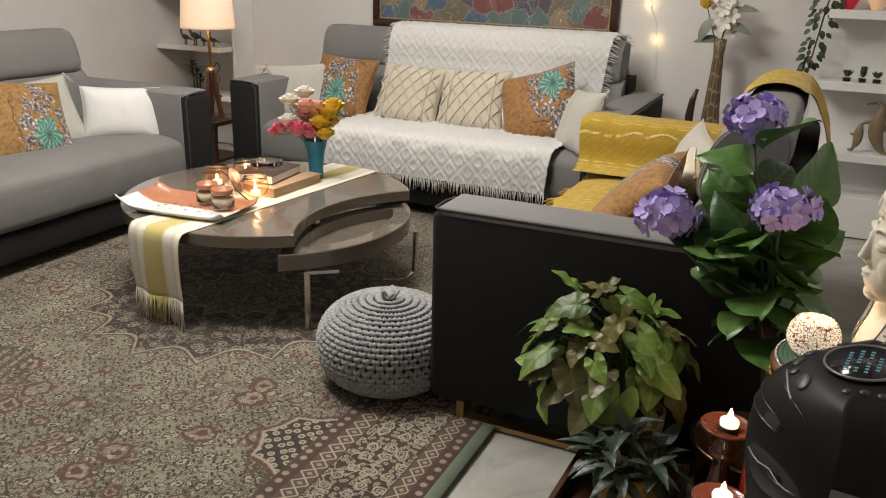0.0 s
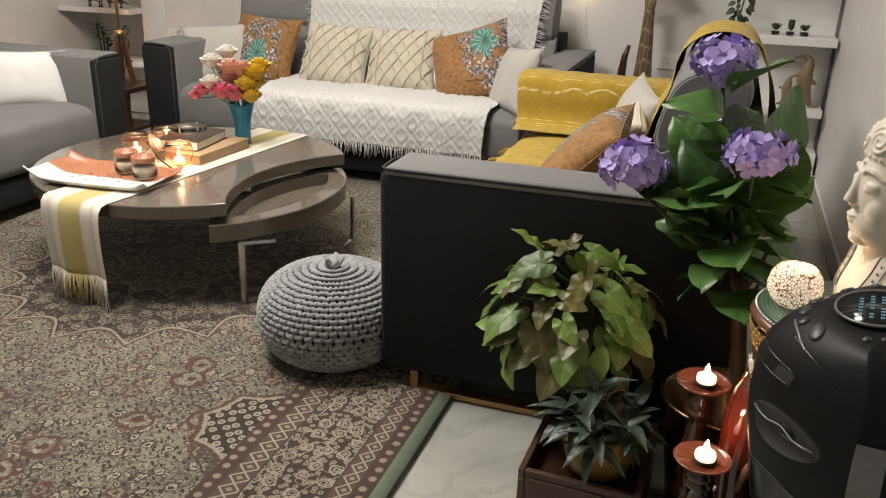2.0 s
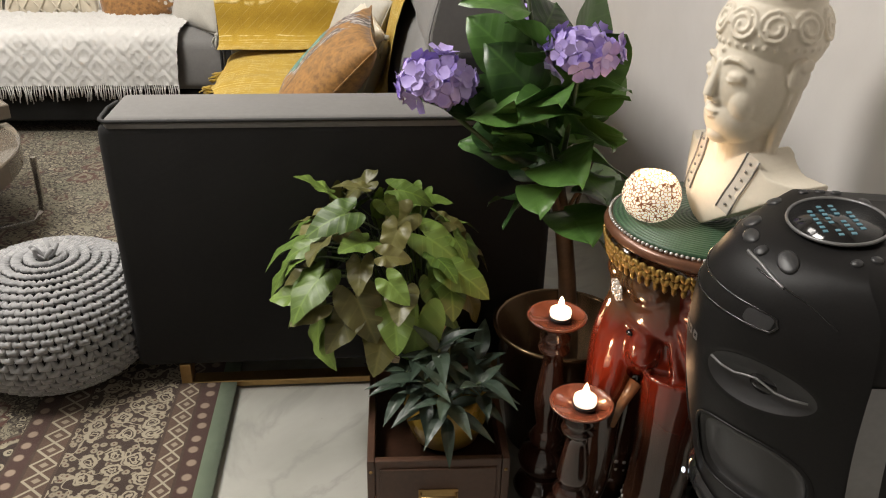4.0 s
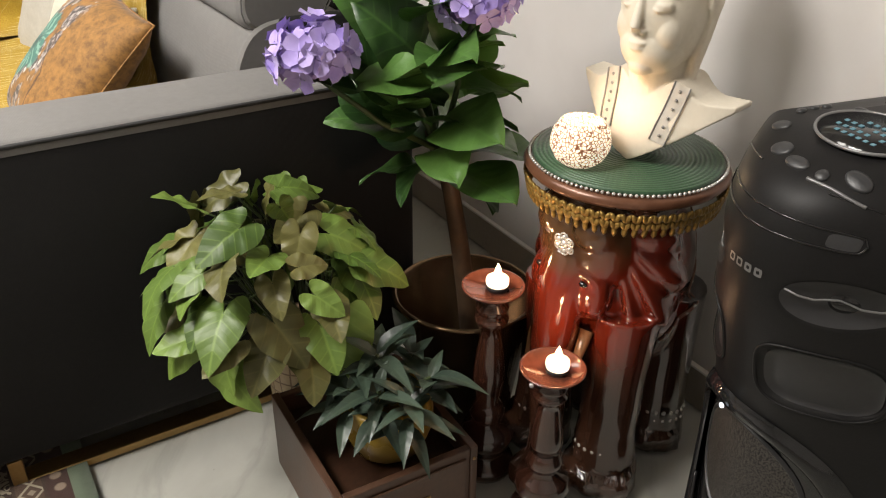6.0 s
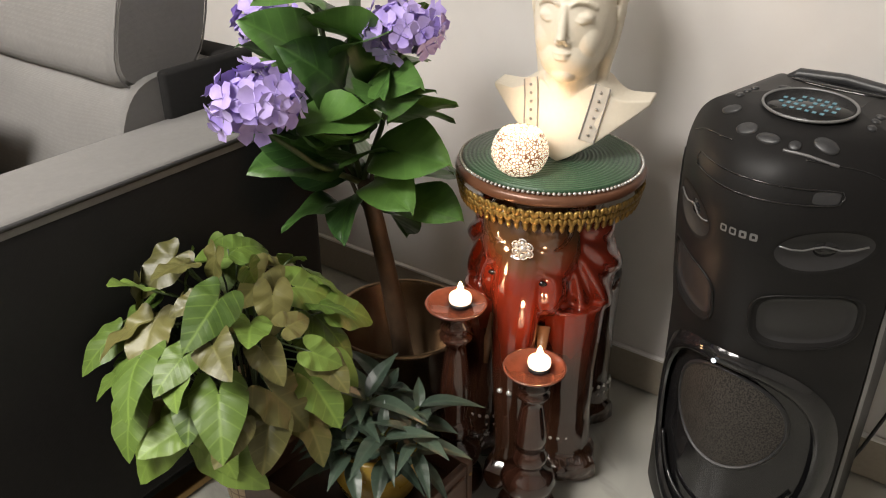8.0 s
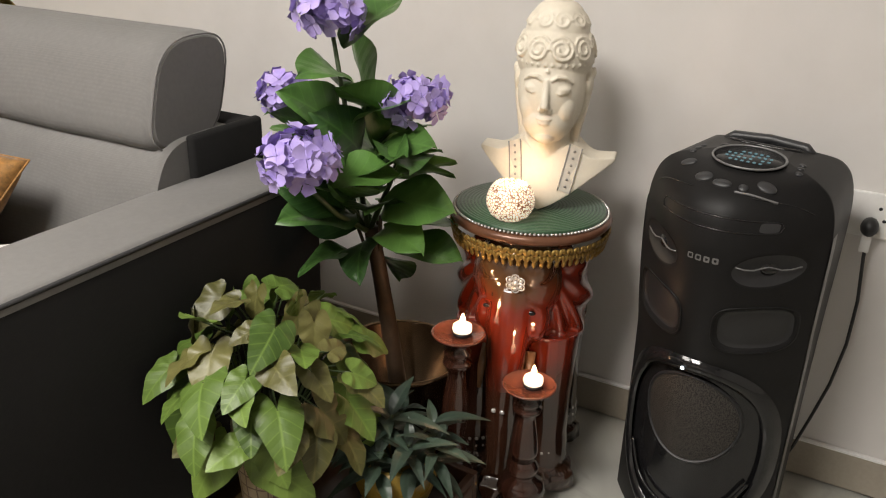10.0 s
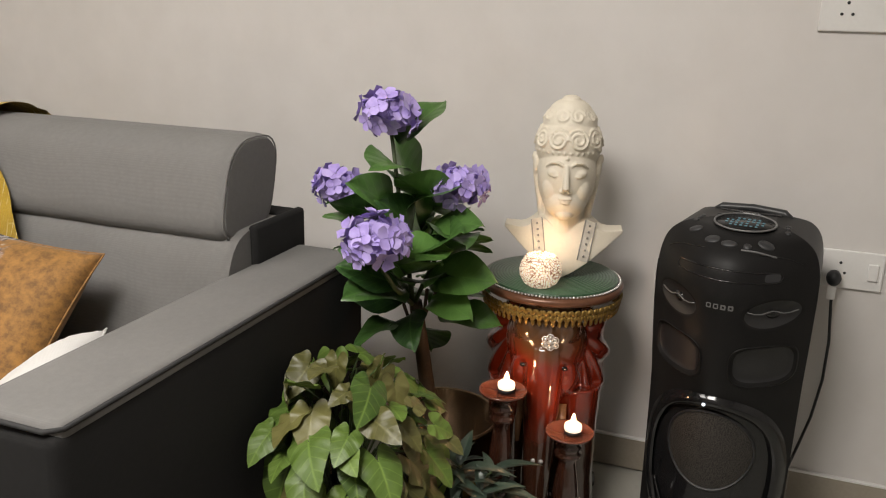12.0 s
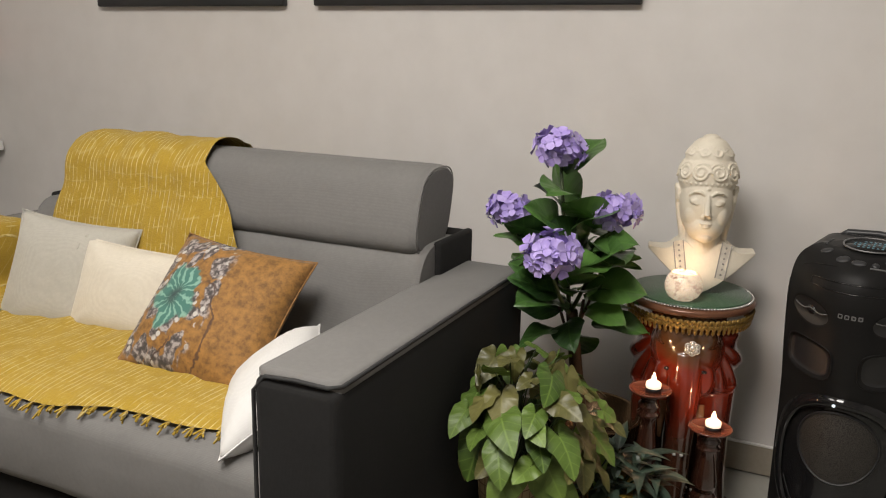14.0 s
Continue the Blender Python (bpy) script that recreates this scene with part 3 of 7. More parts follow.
# table runner
def runner_material():
    s = Shade("cream_runner_with_ochre_stripe")
    x, y, z = s.sep()
    n = s.noise(60, 3)
    band = s.math("ABSOLUTE", s.math("ADD", x, s.math("MULTIPLY", s.math("SUBTRACT", s.noise(120, 1), 0.5), 0.012)))
    col = s.mix(n, (0.62, 0.56, 0.45), (0.72, 0.67, 0.56))
    col = s.mix(s.ramp(band, (0.04, 0.85), (0.05, 0.0)), col, (0.42, 0.33, 0.07))
    side = s.ramp(s.math("ABSOLUTE", s.math("SUBTRACT", band, 0.095)), (0.008, 0.45), (0.013, 0.0))
    col = s.mix(side, col, (0.45, 0.40, 0.31))
    weave = s.math("ADD", s.wave(140, "X", 2.0), s.wave(140, "Y", 2.0))
    return s.done(col, 0.9, bump=s.math("ADD", weave, n), strength=0.12, depth=0.001, Sheen_Weight=0.2)


M_RUNNER = runner_material()
run = thing("table_runner", (-1.128, 0.15, 0), "cream woven table runner with ochre stripe and fringe", "table runner", turn=-6.5)
line, _ = catmull([(0, 1.13, 0.3815), (0, 0.6, 0.3815), (0, 0.06, 0.3815), (0, -0.015, 0.381), (0, -0.045, 0.355), (0, -0.05, 0.25), (0, -0.042, 0.125)], 60)
rb = bmesh.new()
sheet(rb, 60, 24, lambda u, v: (-0.132 + 0.264 * v, line[round(u * 60)].y + (0.012 * math.sin(v * 9 + 1) * max(0, (u - 0.72) / 0.28)), line[round(u * 60)].z + 0.0006 * noise.noise((u * 30, v * 12, 0))))
part("cloth", thick(rb, 0.002), M_RUNNER, run)
fb = bmesh.new()
rr = random.Random(3)
strands(fb, [(-0.13 + 0.26 * i / 70, -0.042 + 0.012 * math.sin(i / 70 * 9 + 1), 0.128) for i in range(71)], (0, -0.05, -1), 0.09, rr, 0.0016, 0.07)
tagged(part("fringe", fb, M_RUNNER, run), kind="stuff")

# knitted ottoman
def wool():
    s = Shade("grey_chunky_wool")
    n, f = s.noise(30, 3), s.noise(500, 2)
    g = s.t.nodes.new("ShaderNodeNewGeometry").outputs["Random Per Island"]
    col = s.mix(s.math("ADD", s.math("MULTIPLY", g, 0.5), s.math("MULTIPLY", n, 0.5)), (0.19, 0.192, 0.195), (0.34, 0.34, 0.34))
    return s.done(col, 0.95, bump=f, strength=0.4, depth=0.001, Sheen_Weight=0.4)


M_WOOL = wool()
ot = thing("knitted_pouf", (-0.2, 0.13, 0.006), "round grey chunky knitted pouf on the rug", "pouf")


def pouf_at(lat, lon, lift=0.0):
    """lat 0 at the foot, 1 at the knot."""
    a = -0.42 * math.pi + lat * 0.92 * math.pi
    r = 0.216 * max(0.0, math.cos(a)) ** 0.82 + lift * math.cos(a)
    z = 0.14 + 0.14 * math.copysign(abs(math.sin(a)) ** 0.85, math.sin(a)) + lift * math.sin(a)
    return Vector((r * math.cos(lon), r * math.sin(lon), max(z, 0.0)))


# core coloured near black: the shade between stitches is put into its colour
core = bmesh.new()
sheet(core, 24, 40, lambda u, v: pouf_at(u, v * 2 * math.pi, -0.004), closed_v=True)
part("cover", core, plain("shaded_wool_gap", (0.03, 0.031, 0.033), (0.05, 0.051, 0.053), 40, 0.95), ot)
st = bmesh.new()
ROWS_K, COLS_K = 27, 50
for i in range(ROWS_K):
    for j in range(COLS_K):
        lat, lon = (i + 0.5) / ROWS_K * 0.98, 2 * math.pi * (j + 0.5 * (i % 2)) / COLS_K
        half = math.pi / COLS_K
        scale = max(0.6, math.cos(-0.42 * math.pi + lat * 0.92 * math.pi) ** 0.6)
        wob = 0.25 * noise.noise((lon * 9, lat * 25, 0))
        pts = [pouf_at(min(1, max(0, lat + dl / ROWS_K)), lon + dx * half, 0.004 + up) for dx, dl, up in ((-0.95, 0.42 + wob, -0.003), (-0.45, -0.3, 0.004), (0.45, -0.3 + wob, 0.004), (0.95, 0.42, -0.003))]
        tube(pts, lambda u: 0.0074 * scale * (0.85 + 0.35 * math.sin(math.pi * u)), 5, st)
tagged(part("stitches", st, M_WOOL, ot), kind="stuff")
kn = bmesh.new()
for k in range(5):
    a = k * 1.3
    tube([(0, 0, 0.272), (0.02 * math.cos(a), 0.02 * math.sin(a), 0.295), (0.03 * math.cos(a + 0.5), 0.03 * math.sin(a + 0.5), 0.312 + 0.006 * (k % 2))], 0.0055, 6, kn)
part("knot", kn, M_WOOL, ot)

# ---- cushions and throws ----


def cushion_mesh(w, h, t, n=26, sag=0.0):
    own = bmesh.new()

    def at(u, v, side):
        x, y = u * 2 - 1, v * 2 - 1
        th = t / 2 * max(0.0, (1 - abs(x) ** 2.6) * (1 - abs(y) ** 2.6)) ** 0.55
        px = x * w / 2 * (1 - 0.07 * (1 - y * y) * abs(x))
        py = y * h / 2 * (1 - 0.07 * (1 - x * x) * abs(y))
        wr = 0.004 * noise.noise((px * 14, py * 14, side * 3)) + 0.007 * math.exp(-((abs(x) - 0.75) ** 2 + (abs(y) - 0.75) ** 2) / 0.05) * math.sin((px - py * math.copysign(1, x * y)) * 90)
        return (px, py, side * (th + wr * (th / (t / 2))))

    sheet(own, n, n, lambda u, v: at(u, v, 1))
    sheet(own, n, n, lambda u, v: at(1 - u, v, -1))
    bmesh.ops.remove_doubles(own, verts=own.verts[:], dist=0.0006)
    bmesh.ops.recalc_face_normals(own, faces=own.faces[:])
    return own


def frame_of(at, normal, up, roll=0.0):
    z = Vector(normal).normalized()
    y = Vector(up)
    y = (y - z * y.dot(z)).normalized()
    x = y.cross(z)
    return Matrix.Translation(at) @ Matrix((x, y, z)).transposed().to_4x4() @ Matrix.Rotation(radians(roll), 4, "Z")


def cushion(w, h, t, material, at, normal, roll, label, tassel=None, group="scatter cushions"):
    e = thing("cushion", (0, 0, 0), label, "cushion", group)
    e.matrix_basis = frame_of(at, normal, (0, 0, 1), roll)
    part("cover", cushion_mesh(w, h, t), material, e)
    edge = []
    for i in range(72):
        k = i / 18
        s, q = int(k), k - int(k)
        x, y = ((-1 + 2 * q, -1), (1, -1 + 2 * q), (1 - 2 * q, 1), (-1, 1 - 2 * q))[s]
        edge.append((x * w / 2 * (1 - 0.07 * (1 - y * y) * abs(x)), y * h / 2 * (1 - 0.07 * (1 - x * x) * abs(y)), 0))
    part("seam", tube(edge, 0.0022, 5, closed=True), material, e)
    if tassel:
        for sx, sy in ((-1, 1), (1, 1), (-1, -1), (1, -1)):
            tb = bmesh.new()
            ball((sx * w / 2, sy * h / 2, 0), (0.011, 0.011, 0.011), tb, 1)
            strands(tb, [(sx * w / 2, sy * h / 2, 0)] * 26, (0.25 * sx, -0.75, 0.3), 0.055, rr, 0.0014, 0.22)
            part("tassel", tb, tassel, e)
    return e


def print_material(name, fx, fy, ground=(0.25, 0.125, 0.03)):
    """Ochre velvet with a printed teal blossom at (fx, fy)."""
    s = Shade(name)
    x, y, z = s.sep()
    dx, dy = s.math("SUBTRACT", x, fx), s.math("SUBTRACT", y, fy)
    warp = s.noise(16, 3)
    warp2 = s.noise(19, 3, s.comb(y, x, 0.3))
    dx = s.math("ADD", s.math("MULTIPLY", dx, 0.9), s.math("MULTIPLY", s.math("SUBTRACT", warp, 0.5), 0.05))
    dy = s.math("ADD", s.math("MULTIPLY", dy, 0.64), s.math("MULTIPLY", s.math("SUBTRACT", warp2, 0.5), 0.05))
    r = s.math("SQRT", s.math("ADD", s.math("MULTIPLY", dx, dx), s.math("MULTIPLY", dy, dy)))
    a = s.math("ARCTAN2", dy, dx)
    vel = s.noise(55, 5, rough=0.7)
    flat = s.comb(x, y, 0.0)
    col = s.ramp(vel, (0.36, tuple(c * 0.6 for c in ground)), (0.5, ground), (0.64, tuple(c * 1.3 for c in ground)))
    # grey leaves and white blossoms round it
    lv = s.comb(s.math("MULTIPLY", a, 2.2), s.math("MULTIPLY", r, 26.0))
    leafy = s.voro(1.0, "F1", lv, "2D")
    zone = s.ramp(s.math("ADD", s.math("ADD", r, s.math("MULTIPLY", s.math("ABSOLUTE", dx), 0.55)), s.math("MULTIPLY", s.math("SUBTRACT", s.noise(25, 2, flat), 0.5), 0.06)), (0.165, 1.0), (0.182, 0.0))
    grey = s.ramp(s.noise(70, 2, flat), (0.4, (0.05, 0.042, 0.04)), (0.5, (0.14, 0.115, 0.11)), (0.6, (0.36, 0.32, 0.3)))
    col = s.mix(s.math("MULTIPLY", zone, s.ramp(leafy, (0.44, 1.0), (0.52, 0.0))), col, grey)
    white = s.math("MULTIPLY", s.math("MULTIPLY", zone, s.ramp(s.voro(34, "F1", flat, "2D"), (0.2, 1.0), (0.27, 0.0))), s.ramp(s.noise(16, 2, flat), (0.5, 0.0), (0.55, 1.0)))
    col = s.mix(white, col, (0.5, 0.47, 0.43))
    # curling tendrils
    swirl = s.math("ABSOLUTE", s.math("SINE", s.math("ADD", s.math("MULTIPLY", a, 2.0), s.math("MULTIPLY", r, 28.0))))
    ten = s.math("MULTIPLY", s.ramp(swirl, (0.05, 1.0), (0.1, 0.0)), s.ramp(r, (0.06, 0.0), (0.08, 1.0), (0.16, 1.0), (0.18, 0.0)))
    col = s.mix(s.math("MULTIPLY", ten, 0.8), col, (0.055, 0.025, 0.015))
    petal = s.math("SINE", s.math("ADD", s.math("MULTIPLY", a, 15.0), s.math("MULTIPLY", s.noise(40, 2), 5.0)))
    lobes = s.math("ADD", r, s.math("MULTIPLY", s.math("SINE", s.math("MULTIPLY", a, 5.0)), 0.007))
    teal = s.mix(s.ramp(petal, (0.3, 0.0), (0.8, 1.0)), (0.05, 0.16, 0.13), (0.19, 0.36, 0.285))
    teal = s.mix(s.ramp(r, (0.0, 1.0), (0.025, 0.0)), teal, (0.02, 0.04, 0.04))
    col = s.mix(s.ramp(lobes, (0.05, 1.0), (0.055, 0.0)), col, teal)
    return s.done(col, 0.75, bump=vel, strength=0.25, depth=0.002, Sheen_Weight=0.12)


M_LINEN = fabric("cream_linen", (0.56, 0.51, 0.42), (0.68, 0.63, 0.53), 700)
M_GREYLIN = fabric("pale_grey_linen", (0.36, 0.345, 0.30), (0.46, 0.44, 0.39), 700)
M_WHITECOT = fabric("white_cotton", (0.6, 0.595, 0.58), (0.7, 0.69, 0.675), 700, sheen=0.1)
M_OATMEAL = fabric("oatmeal_macrame", (0.42, 0.37, 0.28), (0.53, 0.48, 0.38), 500)
# on the small sofa
cushion(0.41, 0.395, 0.15, print_material("ochre_velvet_print", -0.085, 0.0, (0.25, 0.12, 0.026)), (0.42, 0.635, 0.562), (-0.70, -0.06, 0.66), -6, "ochre velvet cushion printed with a teal blossom")
cushion(0.44, 0.27, 0.13, M_LINEN, (0.51, 0.98, 0.532), (-0.88, -0.15, 0.36), -4, "cream linen lumbar cushion with tassels", M_GREYLIN)
cushion(0.38, 0.35, 0.13, M_GREYLIN, (0.50, 1.255, 0.548), (-0.86, -0.3, 0.36), -7, "pale grey linen cushion on yellow throw")
cushion(0.42, 0.26, 0.14, M_WHITECOT, (0.262, 0.335, 0.49), (-0.3, 0.5, 0.8), 6, "white cotton cushion against the sofa arm")
# on the long sofa below the picture
cushion(0.40, 0.33, 0.13, M_GREYLIN, (-1.87, 2.12, 0.56), (0.35, -0.85, 0.35), 4, "pale grey cushion with corner tassels", M_GREYLIN)
cushion(0.40, 0.39, 0.14, print_material("ochre_velvet_print", 0.0, -0.04, (0.22, 0.105, 0.026)), (-1.63, 2.2, 0.59), (0.0, -0.86, 0.42), -3, "ochre velvet cushion printed with a teal blossom")
cushion(0.43, 0.40, 0.14, print_material("ochre_velvet_print", 0.1, 0.08, (0.25, 0.12, 0.035)), (-0.41, 2.16, 0.60), (-0.12, -0.85, 0.45), 20, "ochre velvet cushion tilted, printed blossom at corner")
cushion(0.36, 0.34, 0.13, M_WHITECOT, (-0.59, 2.25, 0.57), (0.0, -0.88, 0.42), -6, "off-white cotton cushion behind the others")
cushion(0.38, 0.33, 0.13, M_GREYLIN, (-0.14, 2.0, 0.565), (-0.75, -0.55, 0.35), 6, "pale grey cushion leaning on the sofa arm", M_GREYLIN)
for cx, rl in ((-1.19, -2), (-0.80, 2)):
    mc = cushion(0.40, 0.36, 0.13, M_OATMEAL, (cx, 2.2, 0.585), (0.0, -0.86, 0.44), rl, "oatmeal macrame cushion with knotted diamond cords", group="macrame cushions")
    cords = bmesh.new()

    def on_cushion(x, y):
        u, v = x / 0.2, y / 0.18
        return (x, y, 0.065 * max(0.0, (1 - abs(u) ** 2.6) * (1 - abs(v) ** 2.6)) ** 0.55 + 0.003)

    for k in range(-5, 6):
        for sgn in (-1, 1):
            pts = []
            for i in range(21):
                y = -0.16 + 0.32 * i / 20
                x = k * 0.07 + sgn * y * 0.75
                if abs(x) < 0.178:
                    pts.append(on_cushion(x, y))
            if len(pts) > 2:
                tube(pts, 0.0042, 5, cords)
    for x in (-0.125, 0.125):
        tube([on_cushion(x, -0.16 + 0.32 * i / 14) for i in range(15)], 0.005, 5, cords)
    tagged(part("cord", cords, M_OATMEAL, mc), kind="stuff")
# on the side sofa
cushion(0.42, 0.42, 0.14, print_material("ochre_velvet_print", 0.065, -0.085, (0.25, 0.135, 0.035)), (-2.38, 0.64, 0.55), (0.8, -0.12, 0.5), -9, "ochre velvet cushion printed with a teal blossom")
cushion(0.40, 0.36, 0.12, M_GREYLIN, (-2.46, 0.79, 0.55), (0.85, -0.2, 0.45), 4, "pale grey cushion with tassels behind another", M_GREYLIN)
cushion(0.38, 0.27, 0.14, M_WHITECOT, (-2.26, 1.11, 0.535), (0.72, -0.6, 0.32), -3, "plump white cotton cushion beside the arm")


def white_throw_material():
    s = Shade("white_tufted_cotton")
    n, f = s.noise(40, 3), s.noise(320, 3)
    return s.done(s.mix(n, (0.5, 0.49, 0.468), (0.6, 0.59, 0.565)), 0.95, bump=s.math("ADD", n, f), strength=0.5, depth=0.003, Sheen_Weight=0.3)


M_THROWW = white_throw_material()
wt = thing("white_throw", (0, 0, 0), "white tufted throw with diamond pattern over the sofa", "throw")
prof, plen = catmull([(0, 2.70, 0.70), (0, 2.685, 0.85), (0, 2.645, 0.945), (0, 2.56, 0.957), (0, 2.47, 0.942), (0, 2.42, 0.86), (0, 2.41, 0.77), (0, 2.395, 0.69), (0, 2.36, 0.57), (0, 2.33, 0.485), (0, 2.27, 0.458), (0, 2.1, 0.458), (0, 1.9, 0.457), (0, 1.80, 0.45), (0, 1.762, 0.42), (0, 1.748, 0.35), (0, 1.745, 0.24)], 150)
NU, NV = 150, 170
tb = bmesh.new()


def throw_w(u, v):
    p = prof[round(u * NU)]
    x0, x1 = -1.415 - 0.07 * u, -0.06 - 0.16 * u ** 0.8
    x = x0 + (x1 - x0) * v
    wav = 0.006 * noise.noise((x * 5, u * 6, 0))
    return (x, p.y - abs(wav) * 0.5 - (0.006 * math.sin(x * 26) if u > 0.9 else 0), p.z + abs(wav))


sheet(tb, NU, NV, throw_w)


def tuft(i):
    u, v = (i // (NV + 1)) / NU * plen, (i % (NV + 1)) / NV * 1.32
    a, c = (u + v) / 0.105 + 0.15 * noise.noise((u * 8, v * 8, 4)), (v - u) / 0.105
    d = max(abs(a - round(a)), abs(c - round(c)))
    ringw = math.cos(d * 2 * math.pi * 3)
    return 0.009 * max(0.0, ringw) + 0.0025 * noise.noise((u * 70, v * 70, 0))


puff(tb, tuft)
part("cloth", tb, M_THROWW, wt)
fb = bmesh.new()
rr = random.Random(4)
strands(fb, [Vector(throw_w(1.0, i / 150)) for i in range(151)], (0, -0.02, -1), 0.055, rr, 0.0022, 0.12)
strands(fb, [Vector(throw_w(0.12 + 0.5 * i / 60, 1.0)) for i in range(61)], (1, -0.15, -0.25), 0.04, rr, 0.0022, 0.25)
strands(fb, [Vector(throw_w(0.12 + 0.5 * i / 60, 0.0)) for i in range(61)], (-1, -0.15, -0.25), 0.03, rr, 0.0022, 0.25)
tagged(part("fringe", fb, M_THROWW, wt), kind="stuff")


def yellow_material():
    s = Shade("mustard_woven_throw")
    x, y, z = s.sep()
    n, f = s.noise(25, 3), s.noise(260, 3)
    along = s.math("ADD", s.math("ADD", x, z), 0.0)
    l1 = s.math("ABSOLUTE", s.math("SUBTRACT", s.math("FRACT", s.math("ADD", s.math("MULTIPLY", y, 62.0), s.math("MULTIPLY", s.noise(5, 2), 0.7))), 0.5))
    l2 = s.math("ABSOLUTE", s.math("SUBTRACT", s.math("FRACT", s.math("ADD", s.math("MULTIPLY", s.math("SUBTRACT", z, x), 30.0), s.math("MULTIPLY", s.noise(5, 2), 0.5))), 0.5))
    brk = s.ramp(s.noise(24, 3), (0.42, 0.0), (0.56, 1.0))
    line = s.math("MULTIPLY", s.math("MAXIMUM", s.ramp(l1, (0.04, 1.0), (0.1, 0.0)), s.math("MULTIPLY", s.ramp(l2, (0.02, 1.0), (0.06, 0.0)), 0.3)), brk)
    col = s.mix(n, (0.34, 0.215, 0.016), (0.48, 0.325, 0.032))
    col = s.mix(s.ramp(f, (0.35, 0.35), (0.6, 0.0)), col, (0.24, 0.14, 0.01))
    col = s.mix(line, col, (0.66, 0.54, 0.24))
    return s.done(col, 0.9, bump=s.math("ADD", f, line), strength=0.8, depth=0.003, Sheen_Weight=0.1)


M_YELLOW = yellow_material()
yt = thing("yellow_throw", (0, 0, 0), "mustard yellow woven throw draped over the sofa", "throw")
yprof, ylen = catmull([(1.0, 0, 0.45), (0.985, 0, 0.66), (0.955, 0, 0.8), (0.905, 0, 0.9), (0.85, 0, 0.937), (0.75, 0, 0.932), (0.682, 0, 0.875), (0.664, 0, 0.79), (0.63, 0, 0.70), (0.605, 0, 0.6), (0.585, 0, 0.5), (0.53, 0, 0.459), (0.35, 0, 0.448), (0.16, 0, 0.441), (0.06, 0, 0.422), (0.022, 0, 0.385), (0.012, 0, 0.335)], 110)
yb = bmesh.new()


def throw_y(u, v):
    g = u * (0.99 - 0.085 * (1 - v) + 0.006 * math.sin(v * 21)) * 110
    g0 = min(109, int(g))
    p = yprof[g0].lerp(yprof[g0 + 1], g - g0)
    k = max(0.0, (u - 0.45) / 0.55)
    y0, y1 = 0.89 - 0.53 * k ** 0.8 + 0.012 * math.sin(u * 23), 1.43 + 0.14 * k
    y = y0 + (y1 - y0) * v
    wv = 0.014 * abs(noise.noise((p.x * 5 + u * 4, y * 9, 2))) + 0.006 * abs(noise.noise((u * 19, y * 21, 7))) + 0.002 * abs(math.sin(y * 34 + u * 7)) * (1 if u < 0.5 else 0.3)
    return (p.x - wv * (0.8 if u > 0.3 else -0.5), y, p.z + wv)


sheet(yb, 110, 60, throw_y)
part("cloth", yb, M_YELLOW, yt)
aprof, _ = catmull([(0, 1.40, 0.463), (0, 1.48, 0.466), (0, 1.526, 0.50), (0, 1.533, 0.6), (0, 1.56, 0.664), (0, 1.65, 0.67), (0, 1.74, 0.664), (0, 1.768, 0.61), (0, 1.772, 0.42)], 60)
ab = bmesh.new()


def throw_arm(u, v):
    p = aprof[round(u * 60)]
    x = (-0.012 + 0.05 * max(0, 0.35 - u)) + 0.62 * v
    wv = 0.007 * abs(noise.noise((x * 7, u * 6, 5)))
    return (x, p.y - wv * (1 if u < 0.5 else -1), p.z + wv)


sheet(ab, 60, 50, throw_arm)
part("arm_fold", ab, M_YELLOW, yt)
fb = bmesh.new()
rr = random.Random(6)
strands(fb, [Vector(throw_y(1.0, min(1, max(0, (i + rr.uniform(-0.4, 0.4)) / 34)))) for i in range(35)], (-0.8, -0.1, -0.12), 0.034, rr, 0.0024, 0.24, 5)
tagged(part("fringe", fb, M_YELLOW, yt), kind="stuff")

# ---- corner group: statue stool, bust, speaker, plants, candles ----
M_BEAD = plain("silver_beads", (0.6, 0.58, 0.55), (0.8, 0.78, 0.74), 60, 0.25, 0.6)
M_GOLDTRIM = plain("gold_braid", (0.17, 0.10, 0.022), (0.40, 0.26, 0.07), 90, 0.4, 0.6)
M_COPPER = plain("copper_brown_rim", (0.13, 0.055, 0.03), (0.2, 0.09, 0.05), 20, 0.3, 0.2)
M_CREAM = plain("cream_stoneware", (0.66, 0.60, 0.49), (0.76, 0.70, 0.58), 9, 0.55)
M_SHAWL = plain("shawl_grey", (0.50, 0.47, 0.41), (0.62, 0.58, 0.51), 80, 0.5)
M_LINE = plain("shawl_silver_line", (0.25, 0.24, 0.23), (0.36, 0.35, 0.33), 80, 0.4, 0.4)


